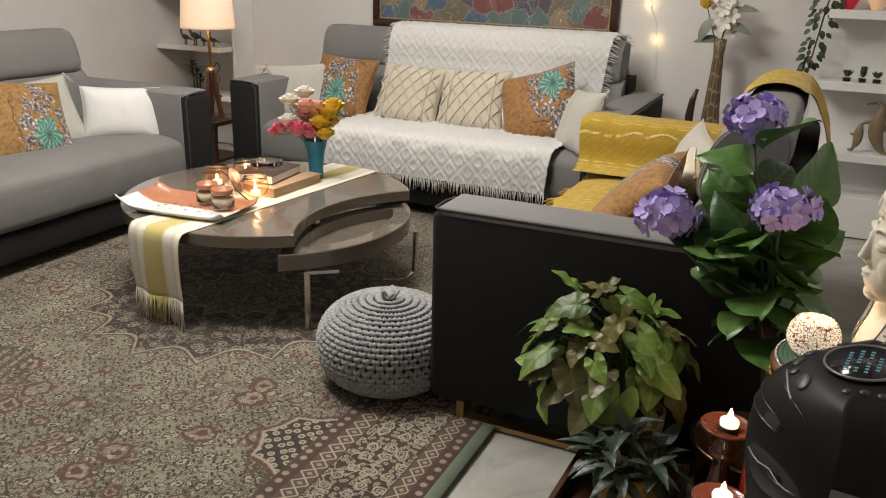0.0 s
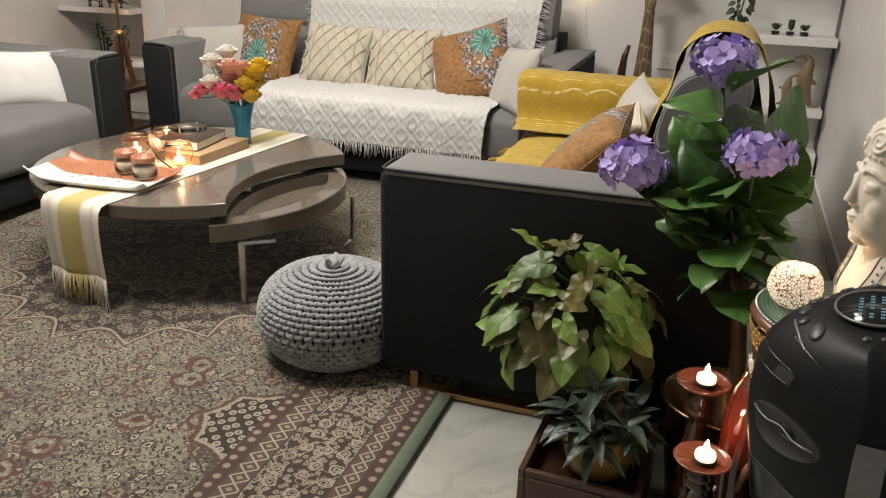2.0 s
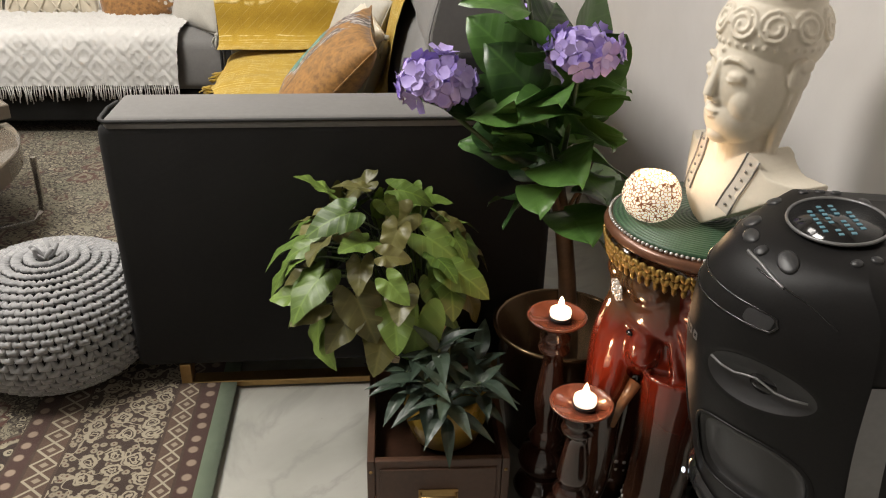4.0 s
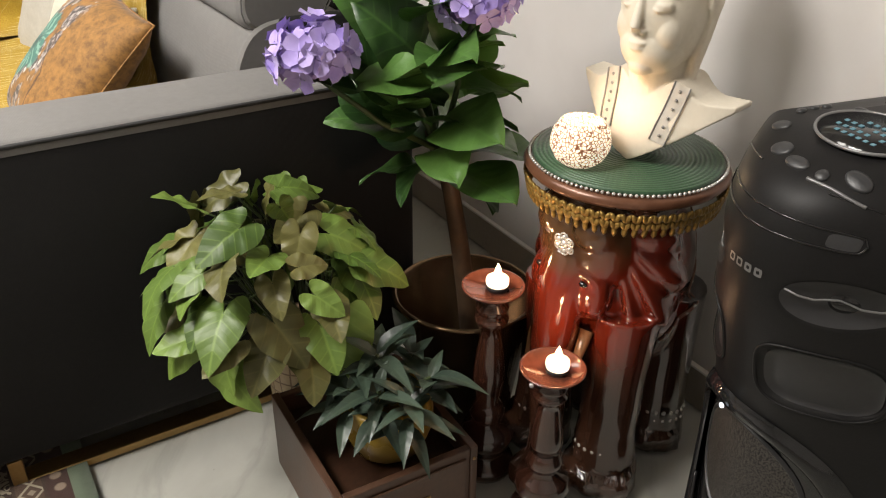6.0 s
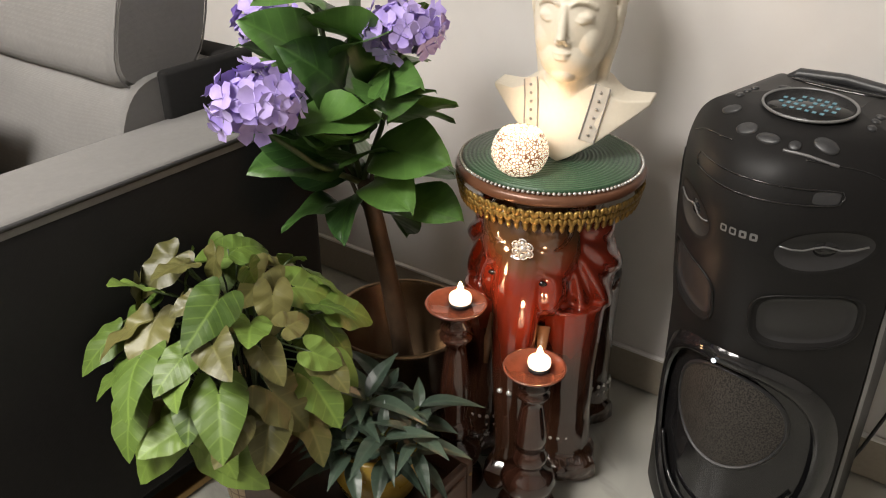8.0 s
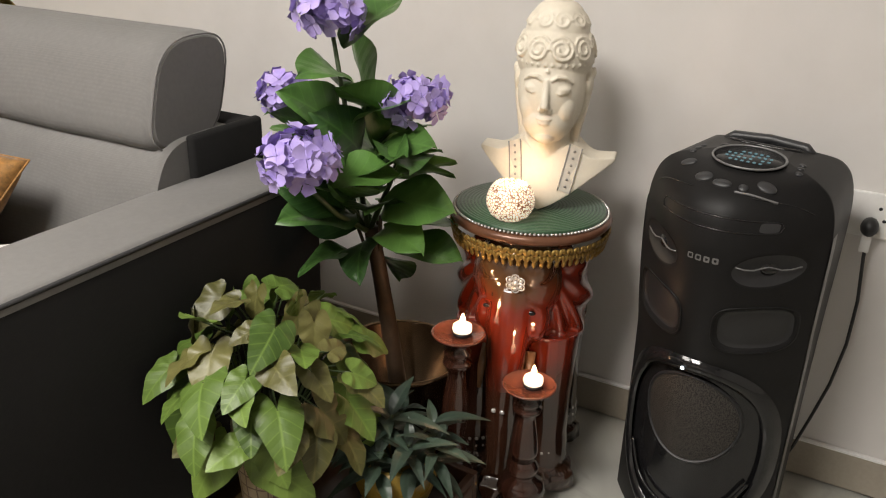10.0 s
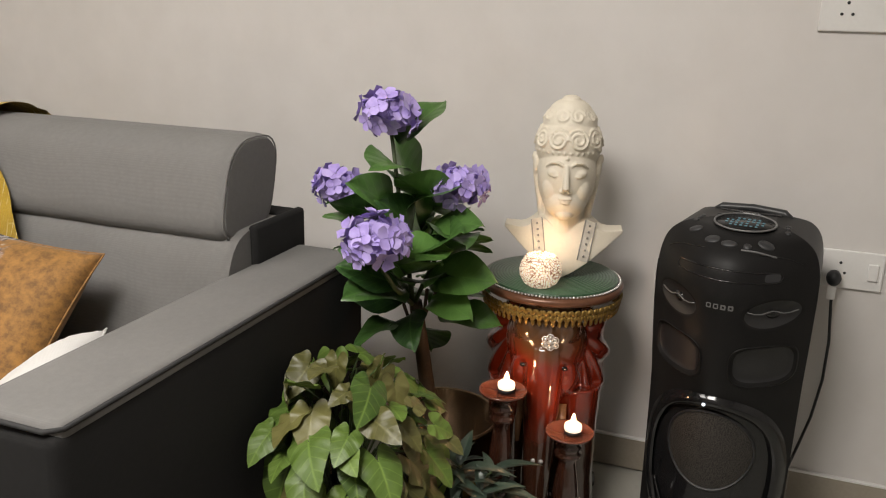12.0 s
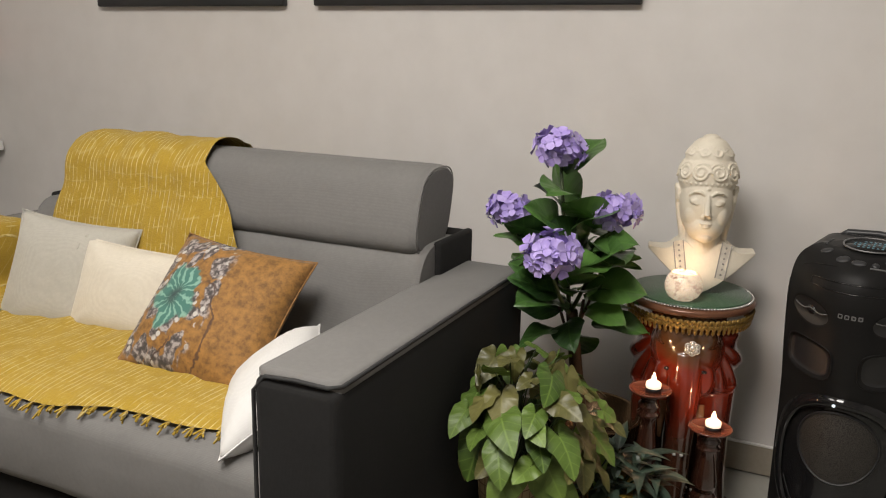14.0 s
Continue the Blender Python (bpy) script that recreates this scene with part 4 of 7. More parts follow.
def elephant_glaze():
    s = Shade("red_brown_glaze")
    x, y, z = s.sep()
    n = s.noise(9, 4)
    h = s.math("ADD", z, s.math("MULTIPLY", s.math("SUBTRACT", n, 0.5), 0.16))
    col = s.ramp(h, (0.06, (0.05, 0.022, 0.012)), (0.25, (0.05, 0.017, 0.009)), (0.33, (0.12, 0.013, 0.005)), (0.5, (0.15, 0.017, 0.007)), (0.56, (0.08, 0.03, 0.014)))
    front = s.math("LESS_THAN", x, -0.085)
    col = s.mix(s.math("MULTIPLY", front, s.ramp(h, (0.455, 0.0), (0.5, 0.8))), col, (0.075, 0.045, 0.018))
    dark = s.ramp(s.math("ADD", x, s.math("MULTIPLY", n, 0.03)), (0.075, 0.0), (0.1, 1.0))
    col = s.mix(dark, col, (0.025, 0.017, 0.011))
    return s.done(col, s.math("ADD", s.math("MULTIPLY", n, 0.12), 0.07), bump=s.noise(30, 2), strength=0.08, depth=0.002, Coat_Weight=1.0, Coat_Roughness=0.06)


def green_mat():
    s = Shade("green_coiled_mat")
    x, y, z = s.sep()
    r = s.math("SQRT", s.math("ADD", s.math("MULTIPLY", x, x), s.math("MULTIPLY", y, y)))
    rings = s.math("SINE", s.math("MULTIPLY", r, 850.0))
    glit = s.ramp(s.voro(420), (0.0, 1.0), (0.16, 0.0))
    col = s.mix(s.noise(30, 3), (0.028, 0.085, 0.036), (0.07, 0.155, 0.075))
    col = s.mix(s.math("MULTIPLY", s.ramp(s.math("ADD", rings, s.noise(60, 2)), (0.0, 1.0), (0.9, 0.0)), 0.6), col, (0.006, 0.03, 0.012))
    col = s.mix(s.math("MULTIPLY", glit, 0.35), col, (0.35, 0.5, 0.3))
    return s.done(col, 0.4, bump=s.math("ADD", s.math("MULTIPLY", rings, 0.5), s.noise(240, 2)), strength=0.5, depth=0.002, Sheen_Weight=0.2)


M_ELE, M_MAT = elephant_glaze(), green_mat()
M_GLOSSEYE = plain("gloss_dark_eye", (0.006, 0.005, 0.005), (0.01, 0.008, 0.008), 20, 0.1)
EX, EY = 1.082, -0.413

ele = thing("elephant_stool", (EX, EY, 0), "glossy red-brown ceramic elephant stool with fringed round top", "stool", turn=10)
b = bmesh.new()
ball((0.045, 0, 0.38), (0.128, 0.112, 0.19), b)
ball((0.05, 0, 0.3), (0.125, 0.11, 0.12), b)
ball((-0.062, 0, 0.475), (0.088, 0.094, 0.112), b, 4)
ball((-0.085, 0, 0.4), (0.06, 0.07, 0.085), b)
for sy in (-1, 1):
    ball((-0.098, sy * 0.034, 0.515), (0.05, 0.045, 0.05), b)
    ball((-0.112, sy * 0.046, 0.405), (0.034, 0.032, 0.05), b)
    tube([(-0.05, sy * 0.07, 0.36), (-0.058, sy * 0.074, 0.22), (-0.062, sy * 0.075, 0.12), (-0.066, sy * 0.076, 0.0)], lambda u: 0.064 - 0.012 * math.sin(math.pi * u), 20, b)
    ball((-0.072, sy * 0.077, 0.026), (0.068, 0.062, 0.042), b)
    tube([(0.1, sy * 0.062, 0.34), (0.105, sy * 0.068, 0.2), (0.1, sy * 0.07, 0.1), (0.098, sy * 0.07, 0.0)], lambda u: 0.064 - 0.012 * math.sin(math.pi * u), 20, b)
    ball((0.092, sy * 0.072, 0.026), (0.064, 0.06, 0.042), b)
    # ears: pleated fans spread over the shoulder, gathered at the temple
    ear = bmesh.new()
    bmesh.ops.create_icosphere(ear, subdivisions=6, radius=1.0)
    along, across = Vector((0.62, sy * 0.785, 0)), Vector((-0.785, sy * 0.62, 0))
    root_ = Vector((-0.05, sy * 0.098, 0.43))
    for v in ear.verts:
        q = v.co.copy()
        a = math.atan2(q.z - 0.7, q.x + 0.85)
        d = math.hypot(q.z - 0.7, q.x + 0.85)
        fold = math.cos(a * 17) * min(1.0, d * 0.5)
        grow = 1 + 0.05 * math.cos(a * 17) * min(1.0, d * 0.6)
        wide = 0.066 * (1.0 - 0.22 * max(0.0, q.z))
        front_ = 0.024 * q.y + 0.0085 * fold * (1 if q.y > 0 else -0.6) - 0.02 * max(0.0, q.x) ** 2
        v.co = root_ + along * (wide * q.x * grow) + across * front_ + Vector((0, 0, 0.112 * q.z * grow))
    merge(b, ear)
    # brow ridge over the eye
    tube([(-0.138, sy * 0.022, 0.452), (-0.143, sy * 0.04, 0.449), (-0.128, sy * 0.062, 0.437)], lambda u: 0.006 - 0.002 * u, 8, b)
trunk_line = catmull([(-0.112, 0, 0.46), (-0.135, 0, 0.4), (-0.145, 0, 0.32), (-0.147, 0, 0.22), (-0.145, 0, 0.13), (-0.15, 0, 0.07), (-0.165, 0, 0.035), (-0.182, 0, 0.04)], 90)[0]
tube(trunk_line, lambda u: 0.048 - 0.024 * u, 20, b)
lathe([(0.085, 0.5), (0.11, 0.55), (0.13, 0.575), (0.13, 0.585)], 32, (0, 0, 0), b)
body_bm = smoothed(b, 0.0036, 3)
for v in body_bm.verts:
    c = v.co
    if 0.002 < c.z < 0.045:
        for lx in (-0.075, 0.092):
            for sy in (-1, 1):
                dx, dy = c.x - lx, c.y - sy * 0.075
                if dx < 0 and math.hypot(dx, dy) > 0.04:
                    k = 1 + 0.05 * abs(math.sin(4.5 * math.atan2(dy, -dx)))
                    c.x, c.y = lx + dx * k, sy * 0.075 + dy * k
    c.z = max(c.z, 0.0)
hull = BVHTree.FromBMesh(body_bm)
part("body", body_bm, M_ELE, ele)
for sy in (-1, 1):
    tr_bm, seam_bm = bmesh.new(), bmesh.new()
    run_ = catmull([(0.05, 0, 0.55), (0.1, 0, 0.53), (0.135, 0, 0.47), (0.14, 0, 0.41), (0.105, 0, 0.36), (0.07, 0, 0.32), (0.03, 0, 0.285), (0.0, 0, 0.27)], 44)[0]
    for side in (-0.007, 0.0, 0.007):
        rim_ = []
        for i, p in enumerate(run_):
            o = Vector((p.x + side, sy * 0.3, p.z + side * 0.6))
            hit = hull.ray_cast(o, Vector((0, -sy, 0)))
            if hit[0] is None or hit[0].y * sy < 0.01:
                continue
            if side:
                rim_.append(hit[0] + hit[1] * 0.0015)
            elif i % 2 == 0:
                ball(hit[0] + hit[1] * 0.002, (0.0038, 0.0028, 0.0038), tr_bm, 1)
        if len(rim_) > 2:
            tube(rim_, 0.0016, 5, seam_bm)
    part("blanket_trim", tr_bm, M_BEAD, ele, "row of small pale stones")
    part("blanket_edge", seam_bm, M_COPPER, ele)
    hit = hull.ray_cast(Vector((-0.3, sy * 0.045, 0.432)), Vector((1, 0, 0)))
    part("eye", ball(hit[0], (0.005, 0.009, 0.005), None, 2), M_GLOSSEYE, ele, "dark painted eye")
for dy in (-0.009, 0.009):
    part("trunk_stone", ball((-0.182, dy, 0.215), (0.004, 0.006, 0.006), None, 1), M_BEAD, ele, "clear set stone")
part("top_plate", lathe([(0.0, 0.572), (0.132, 0.572), (0.161, 0.58), (0.167, 0.588), (0.163, 0.597), (0.15, 0.6), (0.0, 0.6)], 64), M_COPPER, ele, "copper-brown round rim")
for sy in (-1, 1):
    part("tusk", tube([(-0.115, sy * 0.045, 0.33), (-0.14, sy * 0.05, 0.29), (-0.152, sy * 0.05, 0.245)], lambda u: 0.0115 * (1 - 0.7 * u) + 0.001, 10), plain("tan_lacquer", (0.16, 0.075, 0.035), (0.24, 0.12, 0.06), 20, 0.25), ele, "small tan tusk")
fr = bmesh.new()
for i in range(66):
    a = 2 * math.pi * i / 66
    m = Matrix.Rotation(a, 4, "Z") @ pose(0.162, 0, 0.566, 0, 12, 0)
    own = bmesh.new()
    for k, (dy, dz, ry) in enumerate(((-0.0035, 0.0, 28), (0.0035, 0.0, -28), (-0.003, -0.014, 28), (0.003, -0.014, -28), (0.0, -0.026, 0))):
        ball((0.0, dy, dz), (0.004, 0.0052, 0.0105), own, 1, (ry, 0, 0))
    merge(fr, own, m)
tagged(part("fringe", fr, M_GOLDTRIM, ele, "gold braided fringe"), kind="stuff")
lip = bmesh.new()
for i in range(120):
    a = 2 * math.pi * i / 120
    ball((0.158 * math.cos(a), 0.158 * math.sin(a), 0.6025), (0.0034, 0.0034, 0.003), lip, 1)
part("bead_rim", lip, M_BEAD, ele, "small pearly bead edging")
br = lathe([(0.0, 0.0), (0.007, 0.0), (0.006, 0.004), (0.0, 0.006)], 12)
for i in range(6):
    a = 2 * math.pi * i / 6
    merge(br, tube([(0.0125 * math.cos(a) + 0.0075 * math.cos(q * 0.7), 0.0125 * math.sin(a) + 0.0075 * math.sin(q * 0.7), 0.002) for q in range(9)], 0.0016, 5, closed=True))
    ball((0.0125 * math.cos(a), 0.0125 * math.sin(a), 0.002), (0.005, 0.005, 0.003), br, 1)
part("brooch", br, M_BEAD, ele, "silver flower brooch", m=pose(-0.154, -0.012, 0.497, 0, -96, 0))
for lx, sy in ((-0.066, -1), (-0.066, 1), (0.1, -1), (0.1, 1)):
    an = bmesh.new()
    for row in (0.068, 0.086):
        for i in range(22):
            a = 2 * math.pi * i / 22
            ball((lx + 0.051 * math.cos(a), sy * 0.073 + 0.051 * math.sin(a), row + 0.003 * math.sin(2 * a)), (0.005, 0.005, 0.0055), an, 1)
    part("anklet", an, M_BEAD, ele, "row of silver beads")
mat_bm = lathe([(0.0, 0.0), (0.152, 0.0), (0.1545, 0.003), (0.152, 0.0065), (0.0, 0.0075)], 72)
tagged(part("placemat", mat_bm, M_MAT, m=pose(EX, EY, 0.6005)), "round dark green coiled placemat with glitter", "placemat")

# bust
b = bmesh.new()
ball((0.012, 0, 0.236), (0.071, 0.066, 0.104), b, 4)
ball((-0.008, 0, 0.18), (0.051, 0.051, 0.046), b, 4)
ball((-0.034, 0, 0.152), (0.022, 0.022, 0.016), b)
ball((0.027, 0, 0.302), (0.08, 0.0755, 0.072), b, 4)
ball((0.03, 0, 0.345), (0.064, 0.062, 0.05), b, 4)
ball((0.03, 0, 0.372), (0.05, 0.049, 0.033), b, 4)
ball((0.027, 0, 0.402), (0.022, 0.021, 0.01), b)
lathe([(0.06, 0.05), (0.046, 0.1), (0.043, 0.19)], 28, (0.018, 0, 0), b)
own = bmesh.new()


def chest_front(y, z):
    q = y / 0.14
    return -0.03 + 0.04 * q * q - 0.02 * math.exp(-((z - 0.03) / 0.05) ** 2) * (1 - q * q) + (0.16 * max(0, z - 0.07))


def chest(u, v):
    y = -0.137 + 0.274 * u
    q = abs(y) / 0.137
    z0, z1 = 0.1 * q ** 1.15, 0.108 + 0.03 * math.exp(-((q - 0.36) / 0.2) ** 2)
    f = v * 2 if v < 0.5 else 2 - v * 2
    z = z0 + (z1 - z0) * f
    x = chest_front(y, z)
    return (x if v < 0.5 else x + 0.05 + 0.035 * (1 - q), y, z)


sheet(own, 40, 40, chest, closed_v=True)
for e0 in (0, 40):
    own.verts.ensure_lookup_table()
    own.faces.new([own.verts[e0 * 40 + i] for i in range(40)])
merge(b, own)
for sy in (-1, 1):
    ball((0.028, sy * 0.071, 0.252), (0.018, 0.008, 0.028), b, 2)
    ball((0.032, sy * 0.077, 0.268), (0.013, 0.005, 0.012), b, 2)
    tube([(0.03, sy * 0.069, 0.245), (0.026, sy * 0.063, 0.2), (0.022, sy * 0.055, 0.158), (0.02, sy * 0.052, 0.135)], lambda u: 0.0105 - 0.001 * u, 8, b)
    ball((-0.043, sy * 0.027, 0.246), (0.013, 0.0175, 0.0095), b, 3)
    tube([(-0.0555, sy * 0.008, 0.262), (-0.0565, sy * 0.019, 0.27), (-0.05, sy * 0.034, 0.269), (-0.036, sy * 0.047, 0.258)], 0.0036, 8, b)
    tube([(-0.0535, sy * 0.013, 0.2425), (-0.055, sy * 0.027, 0.2385), (-0.046, sy * 0.042, 0.2425)], 0.0027, 8, b)
    ball((-0.057, sy * 0.0075, 0.2065), (0.008, 0.006, 0.0055), b, 2)
    ball((-0.026, sy * 0.03, 0.208), (0.024, 0.024, 0.034), b, 3)
tube([(-0.054, 0, 0.264), (-0.06, 0, 0.24), (-0.0685, 0, 0.211)], lambda u: 0.0056 + 0.003 * u, 10, b)
ball((-0.0575, 0, 0.1895), (0.0075, 0.0155, 0.0046), b, 2)
ball((-0.056, 0, 0.1815), (0.0085, 0.0125, 0.0052), b, 2)
ball((-0.0545, 0, 0.279), (0.004, 0.004, 0.004), b, 1)


def curl(cx, cy, cz, nx, ny, nz, r0, turns, hand):
    """A raised spiral on the hair, facing along n."""
    n = Vector((nx, ny, nz)).normalized()
    s1 = n.cross(Vector((0, 0, 1))).normalized()
    s2 = s1.cross(n)
    pts = []
    for i in range(int(turns * 12)):
        a = i / 12 * 2 * math.pi
        r = r0 * (1 - 0.8 * i / (turns * 12))
        pts.append(Vector((cx, cy, cz)) + (s1 * math.cos(a) * hand + s2 * math.sin(a)) * r - n * (r * r * 5))
    return tube(pts, 0.003, 6)


for k in range(10):
    a = math.pi + (k - 4.5) * 0.628
    ca, sa = math.cos(a), math.sin(a)
    merge(b, curl(0.027 + 0.0785 * ca, 0.074 * sa, 0.319, ca, sa, 0.3, 0.026, 2.2, 1 if k % 2 else -1))
    merge(b, curl(0.03 + 0.0555 * ca, 0.054 * sa, 0.369, ca, sa, 0.7, 0.0185, 1.8, -1 if k % 2 else 1))
for k in range(34):
    a = math.pi + (k - 16.5) * 0.185
    ball((0.026 + 0.0785 * math.cos(a), 0.0745 * math.sin(a), 0.29), (0.003, 0.003, 0.004), b, 1)
bust_bm = smoothed(b, 0.002, 2, 0.4)
for sy in (-1, 1):
    band = bmesh.new()
    sheet(band, 16, 4, lambda u, v: (chest_front(sy * (0.05 - 0.014 * u + 0.024 * v), 0.135 - 0.088 * u) - 0.0022, sy * (0.05 - 0.014 * u + 0.024 * v), 0.135 - 0.088 * u - 0.008 * v), mat=1)
    merge(bust_bm, band)
    for off in (0.0, 0.024):
        pts = []
        for i in range(12):
            u = i / 11
            y = sy * (0.05 - 0.014 * u + off)
            z = 0.135 - 0.088 * u - 0.008 * off / 0.024
            pts.append((chest_front(y, z) - 0.0028, y, z))
        merge(bust_bm, tube(pts, 0.0014, 5, mat=2))
    for i in range(6):
        u = 0.12 + i * 0.15
        y, z = sy * (0.062 - 0.014 * u), 0.131 - 0.088 * u
        own = ball((chest_front(y, z) - 0.003, y, z), (0.0015, 0.003, 0.003), None, 1)
        for f in own.faces:
            f.material_index = 2
        merge(bust_bm, own)
tagged(part("bust", bust_bm, [M_CREAM, M_SHAWL, M_LINE], m=pose(1.1, -0.428, 0.607, 0, 0, 12)), "cream stone bust statue with curled hair on stool", "statue")


def glow(name, colour, power, edge=None):
    s = Shade(name)
    s.b.inputs["Emission Strength"].default_value = power
    if edge:
        d = s.voro(170, "DISTANCE_TO_EDGE")
        x, y, z = s.sep()
        col = s.ramp(d, (0.05, edge), (0.12, colour))
        e = s.ramp(d, (0.07, tuple(c * 0.25 for c in edge)), (0.12, colour))
        s.put(s.b.inputs["Emission Color"], e)
        return s.done(col, 0.25, bump=d, strength=0.3)
    s.put(s.b.inputs["Emission Color"], colour)
    return s.done(colour, 0.5)


M_MOSAIC = glow("lit_mosaic_glass", (1.0, 0.83, 0.62), 0.72, (0.26, 0.10, 0.045))
M_FLAME = glow("flame", (1.0, 0.72, 0.42), 9.0)
M_TEALIGHT = glow("lit_tealight_wax", (1.0, 0.80, 0.58), 1.3)
vot = thing("votive", (0.983, -0.408, 0.608), "glowing white crackle mosaic glass votive on green mat", "candle holder")
prof = [(0.026, 0.0), (0.038, 0.009), (0.0465, 0.026), (0.0475, 0.038), (0.044, 0.054), (0.036, 0.067), (0.032, 0.071), (0.029, 0.069), (0.034, 0.06), (0.036, 0.04), (0.03, 0.012), (0.0, 0.01)]
part("globe", lathe(prof, 48), M_MOSAIC, vot)
part("candle", lathe([(0.019, 0.011), (0.019, 0.026), (0.0, 0.027)], 20), M_TEALIGHT, vot)
part("flame", lathe([(0.0008, 0.028), (0.0045, 0.034), (0.003, 0.044), (0.0, 0.053)], 10), M_FLAME, vot)
lamp_point("votive_light", (0.988, -0.41, 0.69), 0.02, 0.3, (1.0, 0.66, 0.36))

M_REDWOOD = plain("dark_red_lacquered_wood", (0.017, 0.0075, 0.005), (0.05, 0.017, 0.0095), 14, 0.16, 0.0, 90, 0.05, Coat_Weight=0.8, Coat_Roughness=0.1)
M_TRAY = plain("lacquered_saucer", (0.085, 0.026, 0.016), (0.15, 0.05, 0.03), 25, 0.2, 0.0, 90, 0.06, Coat_Weight=0.7)


def candle_stand(at, h, label):
    t = thing("candlestick", at, label, "candlestick", "turned candlesticks")
    k = h
    p = [(0.052, 0), (0.056, 0.012), (0.05, 0.024), (0.036, 0.032), (0.032, 0.044), (0.045, 0.06), (0.05, 0.08), (0.043, 0.1), (0.026, 0.112), (0.03, 0.12), (0.033, 0.135), (0.024, 0.15),
         (0.02, 0.158), (0.026, k * 0.47), (0.029, k * 0.53), (0.025, k * 0.62), (0.019, k * 0.74), (0.018, k * 0.79), (0.028, k * 0.82), (0.029, k * 0.84), (0.022, k * 0.855), (0.027, k * 0.875), (0.028, k * 0.895), (0.02, k * 0.92), (0.024, k * 0.945), (0.036, k * 0.965), (0.0, k * 0.966)]
    part("stem", lathe(p, 36), M_REDWOOD, t)
    part("saucer", lathe([(0.0, k * 0.966), (0.036, k * 0.966), (0.05, k * 0.982), (0.0535, k * 0.995), (0.052, k), (0.048, k - 0.002), (0.044, k - 0.006), (0.0, k - 0.007)], 44), M_TRAY, t, "shallow red-brown saucer")
    part("cup", lathe([(0.018, k - 0.007), (0.0195, k + 0.001), (0.018, k + 0.002), (0.0, k + 0.002)], 24), M_BLACK, t, m=pose(0.004, -0.006, 0))
    c = part("tealight", lathe([(0.0185, k + 0.0025), (0.0195, k + 0.008), (0.0185, k + 0.014), (0.013, k + 0.018), (0.006, k + 0.0195), (0.0, k + 0.02)], 24), M_TEALIGHT, t, "lit white tealight", m=pose(0.004, -0.006, 0))
    part("flame", lathe([(0.0035, k + 0.019), (0.0058, k + 0.025), (0.0045, k + 0.032), (0.002, k + 0.038), (0.0, k + 0.042)], 12), M_FLAME, c)
    lamp_point("tealight_light", (at[0] + 0.004, at[1] - 0.006, k + 0.055), 0.008, 0.3, (1.0, 0.56, 0.28))
    return t


candle_stand((0.857, -0.37, 0), 0.402, "tall turned dark red wooden candlestick, tealight lit")
candle_stand((0.871, -0.52, 0), 0.325, "shorter turned dark red wooden candlestick, tealight lit")

# speaker
SX, SY, STURN = 1.102, -0.825, -9.3
M_SPK = plain("matt_black_speaker_shell", (0.0095, 0.0092, 0.0092), (0.015, 0.0145, 0.0143), 6, 0.4, 0.0, 300, 0.12, Specular_IOR_Level=0.12)
M_SPKTOP = plain("dark_grey_speaker_top", (0.022, 0.0225, 0.024), (0.032, 0.0325, 0.034), 6, 0.42, 0.0, 400, 0.15)
M_GLOSS = plain("gloss_black_trim", (0.008, 0.008, 0.009), (0.013, 0.013, 0.013), 6, 0.1)
M_STRIP = plain("grey_side_strip", (0.16, 0.16, 0.16), (0.21, 0.21, 0.21), 10, 0.35, 0.4)


def grille_material():
    s = Shade("perforated_grille")
    hole = s.ramp(s.noise(420, 1), (0.4, 0.0), (0.6, 1.0))
    return s.done(s.mix(hole, (0.012, 0.011, 0.01), (0.062, 0.055, 0.048)), 0.5, 0.3, bump=hole, strength=0.4)


M_GRILLE = grille_material()
M_SCREEN = glow("lit_display_icons", (0.06, 0.14, 0.17), 0.5)


def ease(z, table):
    """A smooth curve through (height, value) pairs."""
    if z <= table[0][0]:
        return table[0][1]
    n = len(table)
    slope = []
    for i in range(n):
        (z0, a), (z1, c) = table[max(i - 1, 0)], table[min(i + 1, n - 1)]
        slope.append((c - a) / (z1 - z0))
    for i in range(n - 1):
        (z0, a), (z1, c) = table[i], table[i + 1]
        if z <= z1:
            h = z1 - z0
            k = (z - z0) / h
            return (2 * k ** 3 - 3 * k * k + 1) * a + (k ** 3 - 2 * k * k + k) * h * slope[i] + (3 * k * k - 2 * k ** 3) * c + (k ** 3 - k * k) * h * slope[i + 1]
    return table[-1][1]


SPK_H = 0.787
F_TAB = ((0.0, -0.135), (0.2, -0.14), (0.4, -0.152), (0.47, -0.17), (0.58, -0.194), (0.65, -0.2), (0.70, -0.195), (0.735, -0.178), (0.762, -0.146), (0.779, -0.104), (0.787, -0.05))
W_TAB = ((0.0, 0.158), (0.4, 0.16), (0.6, 0.164), (0.69, 0.163), (0.735, 0.153), (0.762, 0.134), (0.779, 0.104), (0.787, 0.06))
B_TAB = ((0.0, 0.12), (0.72, 0.122), (0.765, 0.11), (0.787, 0.06))
C_TAB = ((0.0, 4.0), (0.42, 4.4), (0.6, 5.0), (0.69, 5.0), (0.75, 4.6), (0.787, 3.0))


def face(y, z):
    """The front of the shell at a height."""
    return ease(z, F_TAB) + ease(z, C_TAB) * y * y


